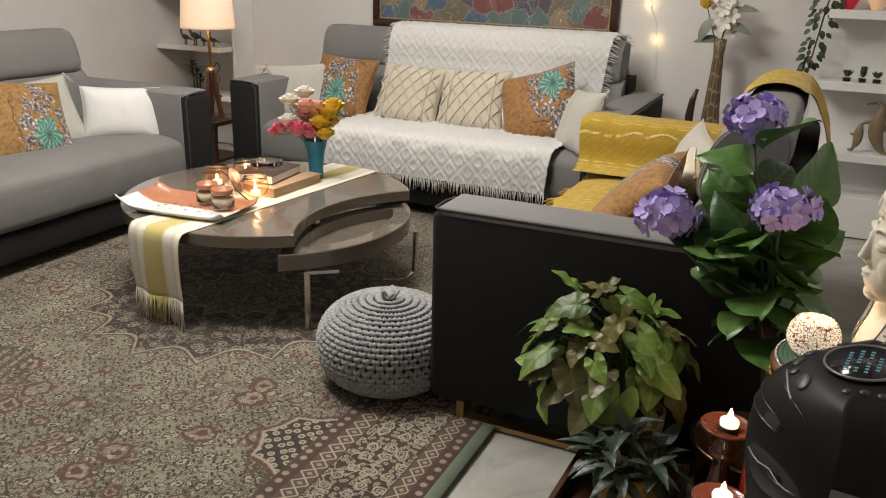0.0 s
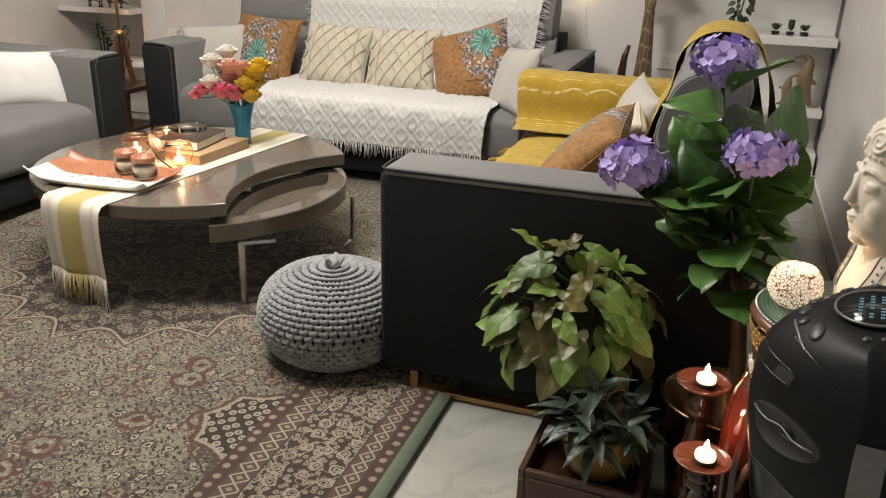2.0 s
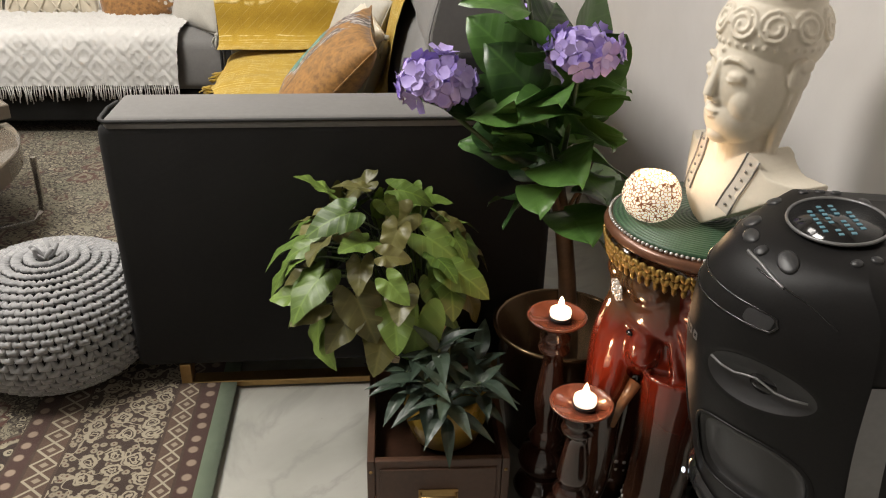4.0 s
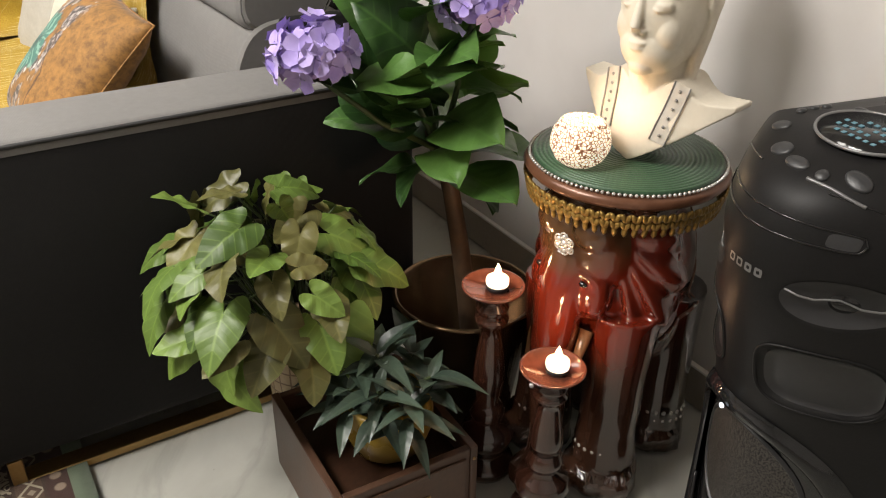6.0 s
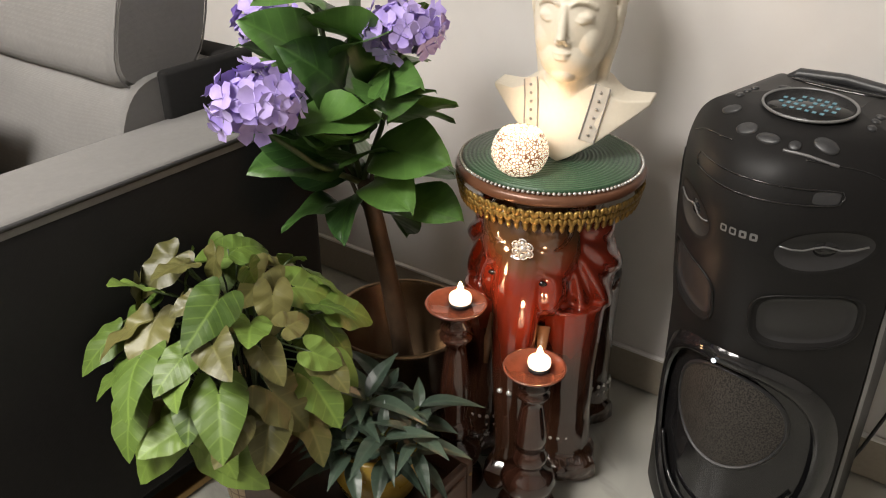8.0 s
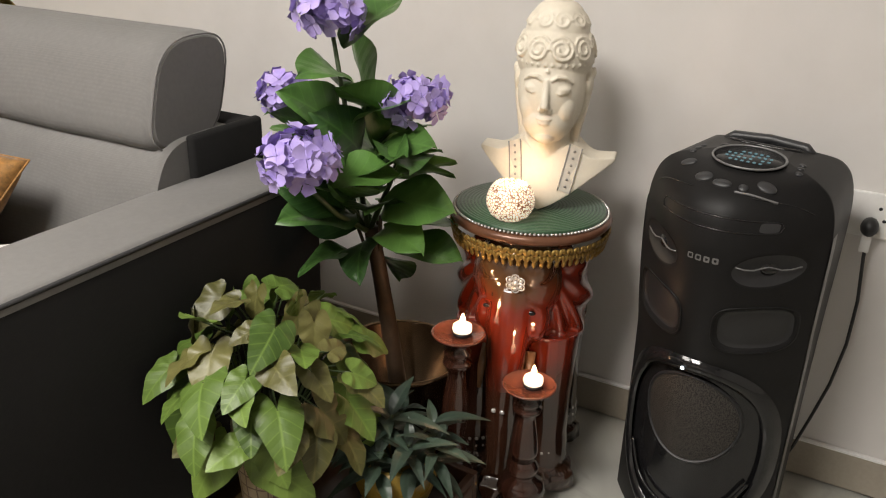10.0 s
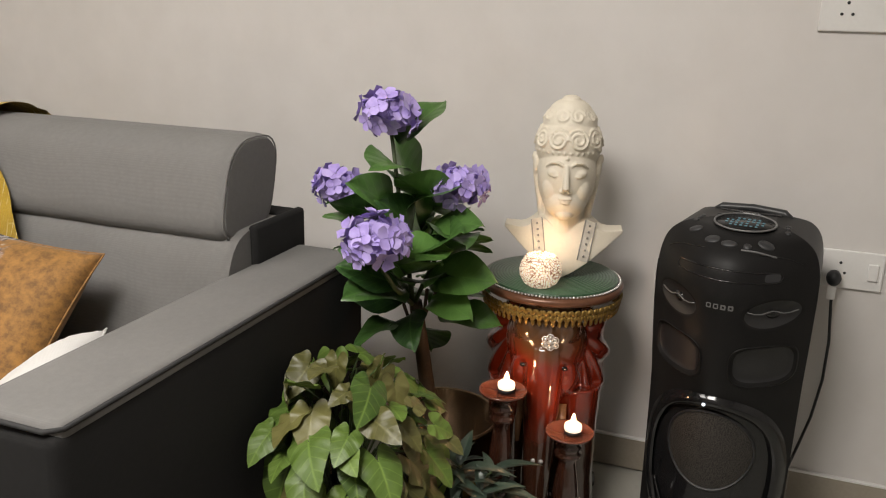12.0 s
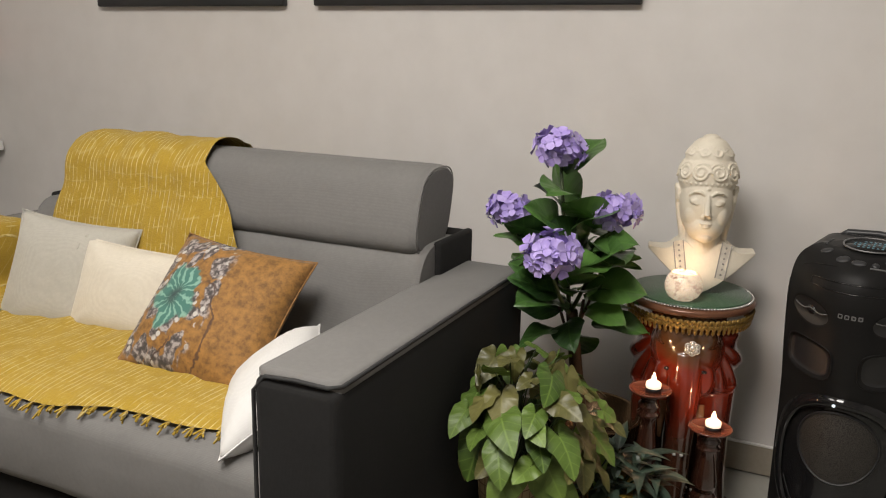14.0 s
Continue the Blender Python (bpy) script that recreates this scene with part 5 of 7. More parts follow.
def hollow(y, z):
    """The depth of the horns, cups and baffle sunk into the front."""
    q = abs(y)
    horn = ((q - 0.094) / 0.05) ** 2 + ((z - 0.63 - 0.1 * (q - 0.094)) / 0.031) ** 2
    cup = abs((q - 0.087) / 0.056) ** 3.2 + abs((z - 0.512 - 0.06 * (q - 0.087)) / 0.045) ** 3.2
    bay = abs(y / 0.147) ** 2.4 + abs((z - 0.225) / 0.19) ** 2.4
    return 0.017 * max(0.0, 1 - horn) + 0.013 * min(1.0, max(0.0, 1 - cup) * 2.5) + 0.012 * min(1.0, max(0.0, 1 - bay) * 4)


def roof(x, y):
    """The height of the shell's rounded top over a place."""
    lo, hi = 0.5, SPK_H
    for _ in range(24):
        z = (lo + hi) / 2
        if face(y, z) <= x and ease(z, W_TAB) >= abs(y) and ease(z, B_TAB) >= x:
            lo = z
        else:
            hi = z
    return lo


spk = thing("party_speaker", (SX, SY, 0), "tall black tower party speaker with round grille", "speaker", turn=STURN)
shell = bmesh.new()


def shell_at(u, v):
    z = SPK_H * (1 - (1 - u) ** 1.7)
    W, B = ease(z, W_TAB), ease(z, B_TAB)
    n = v * 4
    fx = min(face(W, z), B - 0.01)
    if n < 2.2:
        y = -W * math.cos(math.pi * n / 2.2)
        return (min(face(y, z) + hollow(y, z), B - 0.01), y, z)
    if n < 2.8:
        k = (n - 2.2) / 0.6
        return (fx + (B - fx) * k, W * (1 - 0.08 * k), z)
    if n < 3.4:
        k = (n - 2.8) / 0.6
        return (B, W * 0.92 * (1 - 2 * k), z)
    k = (n - 3.4) / 0.6
    return (B - (B - fx) * k, -W * (0.92 + 0.08 * k), z)


sheet(shell, 200, 160, shell_at, closed_v=True)
shell.verts.ensure_lookup_table()
shell.faces.new([shell.verts[200 * 160 + i] for i in range(160)])
part("cabinet", shell, M_SPK, spk)


def on_face(name, cy, cz, ry, rz, lift, material, parent, inner=0.0, power=2.0, bulge=0.0, label="", seg=56, rings=9, tilt=0.0, sunk=True):
    """A disc or ring that lies on the curved front."""
    own = bmesh.new()

    def at(u, v):
        r = inner + (1 - inner) * u
        a = 2 * math.pi * v
        c, s = math.cos(a), math.sin(a)
        y = cy + ry * r * math.copysign(abs(c) ** (2 / power), c)
        z = cz + rz * r * math.copysign(abs(s) ** (2 / power), s) + tilt * (y - cy)
        return (face(y, z) + (hollow(y, z) if sunk else 0.0) - lift - bulge * math.cos(u * math.pi / 2 if inner == 0 else (u - 0.5) * math.pi), y, z)

    sheet(own, rings, seg, at, closed_v=True)
    return part(name, own, material, parent, label)


def groove(name, pts, r, material, parent, label=""):
    """A thin line that follows the front through (y, z) points."""
    line3 = catmull([(0, y, z) for y, z in pts], 40)[0]
    return part(name, tube([(face(p.y, p.z) - 0.0005, p.y, p.z) for p in line3], r, 6), material, parent, label)


on_face("woofer_plate", 0.0, 0.225, 0.148, 0.192, 0.0012, M_GLOSS, spk, 0.0, 2.5, 0.0, "recessed gloss black baffle")
sur = on_face("woofer_surround", 0.0, 0.225, 0.155, 0.205, 0.002, M_GLOSS, spk, 0.84, 2.4, 0.012, "gloss black woofer frame", sunk=False)
on_face("woofer_grille", 0.0, 0.288, 0.09, 0.093, 0.003, M_GRILLE, spk, 0.0, 2.0, 0.008, "round brown-grey mesh grille")
on_face("grille_rim", 0.0, 0.288, 0.096, 0.099, 0.003, M_BLACK, spk, 0.93, 2.0, 0.004)
groove("port_lip", [(0.12, 0.16), (0.08, 0.1), (0.0, 0.078), (-0.08, 0.1), (-0.12, 0.16)], 0.004, M_GLOSS, spk)
for sy in (-1, 1):
    mid = on_face("mid_cup", sy * 0.087, 0.512, 0.052, 0.041, 0.0015, M_BLACK, spk, 0.0, 3.2, 0.0, "recessed oval mid driver", tilt=sy * 0.06)
    on_face("cup_rim", sy * 0.087, 0.512, 0.061, 0.05, 0.0012, M_SPK, mid, 0.93, 3.2, 0.002, tilt=sy * 0.06, sunk=False)
    tw = on_face("tweeter_recess", sy * 0.094, 0.63, 0.047, 0.029, 0.001, M_BLACK, spk, 0.0, 2.0, 0.0, "hollow tweeter horn", tilt=sy * 0.1)
    on_face("tweeter_dome", sy * 0.094, 0.629, 0.012, 0.011, 0.001, M_GLOSS, tw, 0.0, 2.0, 0.009)
    fin = tube([(face(sy * 0.094 + dy, 0.633) - 0.001 + 0.008 * (1 - abs(dy) / 0.045), sy * 0.094 + dy, 0.633 + 0.003 * math.cos(dy * 140)) for dy in (-0.042, -0.03, -0.018, -0.009, 0.0, 0.009, 0.018, 0.03, 0.042)], 0.0013, 6)
    part("horn_fin", fin, M_STRIP, tw)
badge = on_face("badge_plate", 0.0, 0.642, 0.03, 0.007, 0.0003, M_SPK, spk, 0.0, 8.0)
for k in range(4):
    on_face("badge_block", 0.0215 - 0.0143 * k, 0.642, 0.0052, 0.0055, 0.0016, M_STRIP, badge, 0.55 if k in (0, 1) else 0.4, 5.0, label="small silver block", seg=16, rings=2)
slot = [(0.098, 0.697), (0.103, 0.706), (0.098, 0.714), (0.05, 0.7155), (0.0, 0.716), (-0.05, 0.7155), (-0.098, 0.714), (-0.103, 0.706), (-0.098, 0.697), (-0.05, 0.6955), (0.0, 0.695), (0.05, 0.6955), (0.098, 0.697)]
groove("front_slot", slot, 0.0016, M_GLOSS, spk, "rounded slot outline above the badge")
on_face("slot_tab", -0.086, 0.7055, 0.013, 0.008, 0.0008, M_SPKTOP, spk, 0.0, 4.0)
for sy in (-1, 1):
    groove("lid_groove", [(sy * 0.135, 0.725), (sy * 0.11, 0.738), (sy * 0.08, 0.744), (sy * 0.05, 0.747)], 0.0012, M_GLOSS, spk)
groove("lid_lip", [(-0.02, 0.753), (-0.05, 0.751), (-0.085, 0.743)], 0.0022, M_STRIP, spk)
part("status_lamp", ball((face(0.0, 0.412) - 0.018, 0.012, 0.412), (0.0025, 0.004, 0.004), None, 2), glow("status_white", (0.8, 0.9, 1.0), 1.2), spk)
for sy in (-1, 1):
    strip = bmesh.new()
    sheet(strip, 30, 3, lambda u, v: (face(0.16, 0.02 + 0.66 * u) + 0.006 + 0.035 * v, sy * (ease(0.02 + 0.66 * u, W_TAB) * (1 - 0.012 * v) + 0.0018), 0.02 + 0.66 * u))
    part("side_strip", strip, M_STRIP, spk, "grey satin side strip")
disp = part("display", lathe([(0.0, 0.0), (0.06, 0.0), (0.06, 0.003), (0.0, 0.0035)], 48), M_GLOSS, spk, "round dark touch display", m=Matrix.LocRotScale((-0.066, -0.007, roof(-0.066, 0.0) + 0.0005), Euler((0, radians(-8), 0)), (0.82, 1.0, 1.0)))
part("display_ring", tube([(0.061 * math.cos(i * math.pi / 24), 0.061 * math.sin(i * math.pi / 24), 0.003) for i in range(48)], 0.0022, 6, closed=True), M_STRIP, disp)
ic = bmesh.new()
for i in range(8):
    for j in range(4):
        if (i - 3.5) ** 2 / 12 + (j - 1.5) ** 2 / 4 < 1.2 and (i * 3 + j) % 7:
            box(-0.028 + j * 0.0155, -0.022 + j * 0.0155, -0.038 + i * 0.0102, -0.033 + i * 0.0102, 0.0034, 0.0042, bm=ic)
tagged(part("display_icon", ic, M_SCREEN, disp, "lit pale blue icons", smooth=False), kind="stuff")
hd = tube([(0.062, -0.078, 0.777), (0.068, -0.066, 0.787), (0.074, 0.0, 0.79), (0.068, 0.066, 0.787), (0.062, 0.078, 0.777)], 0.009, 10)
part("handle", hd, M_SPKTOP, spk, "black carry handle")
part("handle_well", lathe([(0.0, 0.0), (0.03, 0.0), (0.03, 0.0012), (0.0, 0.0016)], 28), M_GLOSS, spk, m=Matrix.LocRotScale((0.04, 0.0, SPK_H), None, (0.5, 2.2, 1.0)))
for k, (bx, by, bw, long_) in enumerate(((-0.13, -0.062, 0.011, 1.5), (-0.148, -0.03, 0.008, 1.0), (-0.15, 0.005, 0.009, 1.8), (-0.14, 0.04, 0.011, 1.4), (-0.105, 0.082, 0.009, 1.6), (-0.07, 0.09, 0.006, 1.0), (-0.052, 0.088, 0.006, 1.0), (-0.034, 0.086, 0.006, 1.0), (-0.075, -0.093, 0.006, 1.0), (-0.055, -0.09, 0.006, 1.0), (-0.035, -0.088, 0.006, 1.0), (-0.015, 0.05, 0.006, 1.8))):
    e = 0.006
    gx, gy = (roof(bx + e, by) - roof(bx - e, by)) / (2 * e), (roof(bx, by + e) - roof(bx, by - e)) / (2 * e)
    nrm = Vector((-gx, -gy, 1)).normalized()
    lean = Vector((0, 0, 1)).rotation_difference(nrm)
    part("button", lathe([(bw, -0.004), (bw, 0.001), (bw * 0.8, 0.0025), (0.0, 0.003)], 16), M_SPKTOP, spk, m=Matrix.LocRotScale((bx, by, roof(bx, by)), lean, (1.0, long_, 1.0)))

# plug, sockets and cable on the wall
M_PLATE = plain("white_switch_plastic", (0.70, 0.69, 0.67), (0.76, 0.75, 0.73), 10, 0.3)


def socket(at, w, h, turn, label, gang=1, switch=True):
    """A wall plate; local x into the room."""
    t = thing("wall_socket", at, label, "socket", "wall sockets", turn)
    part("plate", box(0, 0.009, -w / 2, w / 2, -h / 2, h / 2, 0.003), M_PLATE, t, smooth=False)
    for g in range(gang):
        cy = -w / 2 + w * (g + 0.5) / gang - (w * 0.12 if switch else 0)
        own = bmesh.new()
        for dy, dz in ((0, 0.016), (-0.011, -0.008), (0.011, -0.008)):
            merge(own, lathe([(0.0035, 0.0), (0.0035, 0.001), (0.0, 0.001)], 10), pose(0.0088, cy + dy, dz, 0, 90, 0))
        part("pin_hole", own, M_BLACK, t)
    if switch:
        part("rocker", box(0.008, 0.014, w / 2 - 0.034, w / 2 - 0.012, -0.02, 0.02, 0.002), M_PLATE, t, smooth=False)
    return t


socket((XR, -1.062, 0.632), 0.15, 0.092, 180, "white wall socket with switch and black plug")
socket((XR, -1.03, 1.215), 0.22, 0.09, 180, "white two-gang wall socket plate", 2, False)
plug = thing("power_cable", (XR, -1.032, 0.615), "black plug and cable of speaker hanging from socket", "cable")
part("plug", ball((-0.03, 0, 0.0), (0.022, 0.017, 0.02), None, 2), M_BLACK, plug)
part("tag", box(-0.036, -0.03, -0.008, 0.01, -0.052, -0.015, 0.001), M_PLATE, plug, "white paper tag")
part("cord", tube([(-0.03, 0, -0.01), (-0.033, -0.002, -0.06), (-0.03, -0.012, -0.16), (-0.028, -0.012, -0.26), (-0.03, 0.0, -0.36), (-0.03, 0.02, -0.45), (-0.035, 0.04, -0.53), (-0.05, 0.06, -0.585), (-0.08, 0.09, -0.61), (-0.12, 0.12, -0.611)], 0.0035, 7), M_BLACK, plug)

# ---- plants ----


def leaf_material(name, dark, light, gloss=0.35, vein=0.5):
    s = Shade(name)
    info = s.t.nodes.new("ShaderNodeObjectInfo").outputs["Random"]
    x, y, z = s.sep()
    ribs = s.math("PINGPONG", s.math("MULTIPLY", s.math("ADD", x, s.math("MULTIPLY", s.math("ABSOLUTE", y), -0.7)), 75.0), 1.0)
    mid = s.ramp(s.math("ABSOLUTE", y), (0.0, 1.0), (0.0035, 0.0))
    f = s.math("ADD", s.math("MULTIPLY", info, 0.65), s.math("MULTIPLY", s.noise(22, 4), 0.5))
    col = s.ramp(f, (0.2, dark), (0.95, light))
    v = s.math("MAXIMUM", s.math("MULTIPLY", s.ramp(ribs, (0.82, 0.0), (0.97, 1.0)), 0.5), mid)
    col = s.mix(s.math("MULTIPLY", v, vein), col, tuple(min(1, c * 1.5) for c in light))
    return s.done(col, gloss, bump=s.math("ADD", ribs, s.noise(60, 2)), strength=0.25, depth=0.002, Transmission_Weight=0.0, Specular_IOR_Level=0.45)


M_HYD = leaf_material("hydrangea_leaf", (0.012, 0.04, 0.012), (0.10, 0.21, 0.045), 0.34, 0.25)
M_SYN = leaf_material("arrowhead_leaf", (0.04, 0.08, 0.012), (0.17, 0.258, 0.05), 0.46, 0.4)
M_SYN2 = leaf_material("arrowhead_leaf_bronze", (0.065, 0.065, 0.018), (0.165, 0.155, 0.05), 0.42, 0.3)
M_DARKLEAF = leaf_material("dark_narrow_leaf", (0.016, 0.027, 0.02), (0.05, 0.075, 0.052), 0.38, 0.3)
M_STEM = plain("green_stem", (0.03, 0.05, 0.015), (0.06, 0.09, 0.03), 30, 0.5)
M_TRUNK = plain("brown_stem", (0.03, 0.018, 0.01), (0.07, 0.042, 0.022), 25, 0.6)


def petal_material():
    s = Shade("lilac_petal")
    n = s.noise(35, 3)
    col = s.ramp(n, (0.3, (0.27, 0.19, 0.56)), (0.7, (0.47, 0.37, 0.75)))
    g = s.t.nodes.new("ShaderNodeNewGeometry").outputs["Random Per Island"]
    col = s.mix(s.math("MULTIPLY", g, 0.45), col, (0.58, 0.48, 0.80))
    return s.done(col, 0.6, bump=n, strength=0.15, Sheen_Weight=0.2)


M_PETAL = petal_material()
M_BUCKET = plain("dark_bronze_metal", (0.10, 0.062, 0.034), (0.17, 0.11, 0.06), 9, 0.22, 0.85, 60, 0.05)
M_SOIL = plain("soil", (0.008, 0.006, 0.005), (0.016, 0.012, 0.009), 60, 0.9)
M_YPOT = plain("mustard_glazed_pot", (0.22, 0.14, 0.02), (0.32, 0.22, 0.045), 8, 0.28)


def leaf_mesh(name, L, W, kind, bend, material, fold=0.25, wavy=0.0):
    own = bmesh.new()
    nu, nv = 10, 8

    def at(u, v):
        s = v * 2 - 1
        if kind == "oval":
            w = W * (math.sin(math.pi * u ** 0.85) ** 0.8 if 0 < u < 1 else 0) + 0.0006
            x = L * u
        else:
            w = W * (math.sin(math.pi * u ** 0.75) if 0 < u < 1 else 0) + 0.0005
            x = L * u
        y = s * w
        z = fold * abs(y) - bend * L * u * u + wavy * W * math.sin(u * 9 + s * 2) * abs(s)
        return (x, y, z)

    sheet(own, nu, nv, at)
    me = bpy.data.meshes.new(name)
    own.normal_update()
    own.to_mesh(me)
    own.free()
    me.materials.append(material)
    me.shade_smooth()
    return me


def put_leaf(mesh, parent, at, way, up=(0, 0, 1), size=1.0, name="leaf"):
    """A leaf whose tip points along way, with its face towards up."""
    x = Vector(way).normalized()
    z = Vector(up)
    z = (z - x * z.dot(x))
    z = z.normalized() if z.length > 1e-3 else x.orthogonal().normalized()
    y = z.cross(x)
    m = Matrix((x, y, z)).transposed().to_4x4()
    ob = new(name, mesh)
    ob.parent = parent
    ob.matrix_basis = Matrix.Translation(at) @ m @ Matrix.Scale(size, 4)
    return ob


rng = random.Random(7)
# hydrangea in a metal bucket
PX, PY = 0.912, -0.205
hyd = thing("hydrangea", (PX, PY, 0), "artificial lilac hydrangea with dark leaves in bronze bucket", "potted plant")
bucket = lathe([(0.0, 0.0), (0.092, 0.0), (0.097, 0.006), (0.132, 0.272), (0.138, 0.276), (0.139, 0.282), (0.134, 0.285), (0.128, 0.28), (0.094, 0.014), (0.0, 0.012)], 56)
part("bucket", bucket, M_BUCKET, hyd, "shiny dark bronze bucket")
part("soil", lathe([(0.0, 0.10), (0.103, 0.10), (0.1035, 0.095), (0.0, 0.09)], 32), M_SOIL, hyd)
trunk = [(0.03, 0.01, 0.095), (0.025, 0.03, 0.24), (0.015, 0.045, 0.36), (0.0, 0.055, 0.47), (-0.02, 0.06, 0.56)]
part("trunk", tube(trunk, lambda u: 0.021 - 0.006 * u, 12), M_TRUNK, hyd)
heads = [((-0.105, 0.085, 0.99), 0.05), ((-0.055, 0.232, 0.815), 0.045), ((-0.258, 0.05, 0.765), 0.056), ((-0.022, -0.035, 0.838), 0.048)]
crown = Vector((-0.02, 0.065, 0.55))
leaf_h = [leaf_mesh("leaf", 0.145, 0.064, "oval", 0.3, M_HYD, 0.22, 0.1), leaf_mesh("leaf", 0.12, 0.058, "oval", 0.5, M_HYD, 0.15, 0.12), leaf_mesh("leaf", 0.16, 0.067, "oval", 0.15, M_HYD, 0.28, 0.08)]
for k, (hp, r) in enumerate(heads):
    hp = Vector(hp)
    mid = (crown + hp) / 2 + Vector((0, 0, -0.03))
    part("stalk", tube([crown, mid, hp - Vector((0, 0, r * 0.6))], lambda u: 0.006 - 0.002 * u, 7), M_STEM, hyd)
    fl = bmesh.new()
    count = 62
    for i in range(count):
        zz = 1 - 1.75 * (i + 0.5) / count
        a = i * 2.399963
        rr = math.sqrt(max(0, 1 - zz * zz))
        n = Vector((rr * math.cos(a), rr * math.sin(a), zz))
        c = hp + Vector((n.x * r * 0.95, n.y * r * 0.95, n.z * r * 0.58))
        s1 = n.orthogonal().normalized()
        s2 = n.cross(s1)
        spin = rng.random() * 6.3
        pl = 0.017 + 0.011 * rng.random()
        lift = -0.024 + 0.044 * rng.random()
        for q in range(4):
            b0 = spin + q * math.pi / 2
            d = s1 * math.cos(b0) + s2 * math.sin(b0)
            e = n.cross(d)
            pts = []
            for (pu, pw, pz) in ((0.05, 0.0, 0.0), (0.5, 0.48, 0.25), (0.9, 0.42, 0.5), (1.05, 0.0, 0.35), (0.9, -0.42, 0.5), (0.5, -0.48, 0.25)):
                pts.append(fl.verts.new(c + d * pu * pl + e * pw * pl + n * (lift + pz * pl * (0.3 + 0.5 * rng.random()))))
            cv = fl.verts.new(c + d * 0.6 * pl + n * (lift + 0.05 * pl))
            for g in range(6):
                fl.faces.new((pts[g], pts[(g + 1) % 6], cv))
    part("flower_head", fl, M_PETAL, hyd, "round lilac flower head")
    # leaves along the stalk
    for i in range(6):
        u = 0.32 + (0.5 if k else 0.52) * i / 5
        p = crown.lerp(hp, u)
        a = i * 2.4 + k
        out = Vector((math.cos(a), math.sin(a), 0.25 + 0.7 * rng.random()))
        put_leaf(leaf_h[(i + k) % 3], hyd, p + out * 0.008, out, (0.7 * rng.uniform(-1, 1), 0.7 * rng.uniform(-1, 1), 1), (0.7 if k else 0.74) + 0.26 * rng.random())
for i in range(32):
    a = i * 2.399963
    h = 0.5 + 0.22 * (i / 31) + 0.02 * rng.random()
    p = Vector((-0.02 - 0.1 * max(0, h - 0.55), 0.062, h))
    el = -0.5 + 1.3 * (i / 31) + 0.7 * rng.random()
    out = Vector((math.cos(a), math.sin(a), el))
    if out.x > 0.6:
        out.x *= 0.7
    put_leaf(leaf_h[i % 3], hyd, p + out * (0.02 + 0.04 * rng.random()), out, (0.5 * math.cos(a) + rng.uniform(-0.6, 0.6), 0.5 * math.sin(a) + rng.uniform(-0.6, 0.6), 1), 0.8 + 0.3 * rng.random())
for k in range(4):
    a = 0.6 + k * 1.6
    part("twig", tube([(0.0, 0.055, 0.44 + 0.02 * k), (0.03 * math.cos(a), 0.055 + 0.03 * math.sin(a), 0.5 + 0.02 * k), (0.05 * math.cos(a), 0.055 + 0.05 * math.sin(a), 0.56 + 0.02 * k)], 0.004, 6), M_TRUNK, hyd)

# arrowhead plant against the sofa arm
def hex_pot():
    s = Shade("beige_honeycomb_pot")
    x, y, z = s.sep()
    a = s.math("ARCTAN2", y, x)
    d = s.voro(1.0, "DISTANCE_TO_EDGE", s.comb(s.math("MULTIPLY", a, 3.2), s.math("MULTIPLY", z, 38.0)), "2D", 0.12)
    col = s.ramp(d, (0.04, (0.20, 0.13, 0.07)), (0.1, (0.45, 0.34, 0.2)))
    return s.done(col, 0.5, bump=d, strength=0.6, depth=0.004)


def arrow_leaf(name, L, bend, material, fold, wavy):
    """An arrow-shaped leaf with two back lobes; the stalk joins at the origin, the tip lies on +x."""
    shape = ((0, 1.0), (8, 0.9), (20, 0.74), (40, 0.58), (65, 0.49), (95, 0.46), (125, 0.47), (146, 0.47), (160, 0.34), (170, 0.14), (176, 0.05))
    own = bmesh.new()

    def at(u, v):
        a = -176 + 352 * v
        r = L * u * ease(abs(a), shape)
        x, y = r * math.cos(radians(a)), r * math.sin(radians(a))
        q = abs(y) / L
        z = fold * abs(y) - bend * x * abs(x) / L - 0.5 * q * q * L + wavy * L * math.sin(x / L * 11 + (1 if y > 0 else 2)) * q + 0.05 * L * math.sin(a * 0.12) * u * u * 0.4
        return (x, y, z)

    sheet(own, 6, 40, at)
    bmesh.ops.remove_doubles(own, verts=own.verts[:], dist=1e-5)
    me = bpy.data.meshes.new(name)
    own.normal_update()
    own.to_mesh(me)
    own.free()
    me.materials.append(material)
    me.shade_smooth()
    return me


syn = thing("arrowhead_plant", (0.622, -0.088, 0), "bushy light green arrowhead vine in beige honeycomb pot", "potted plant")
part("pot", lathe([(0.0, 0.0), (0.056, 0.0), (0.062, 0.01), (0.076, 0.2), (0.078, 0.235), (0.072, 0.24), (0.068, 0.22), (0.0, 0.21)], 36), hex_pot(), syn, "beige honeycomb pot")
part("soil", lathe([(0.0, 0.214), (0.067, 0.214), (0.067, 0.219), (0.0, 0.222)], 24), M_SOIL, syn)
leaf_s = [arrow_leaf("leaf", 0.098, 0.3, M_SYN, 0.2, 0.06), arrow_leaf("leaf", 0.088, 0.12, M_SYN, 0.32, 0.1), arrow_leaf("leaf", 0.105, 0.45, M_SYN, 0.14, 0.05), arrow_leaf("leaf", 0.092, 0.25, M_SYN2, 0.3, 0.12)]
rng = random.Random(11)
COUNT = 76
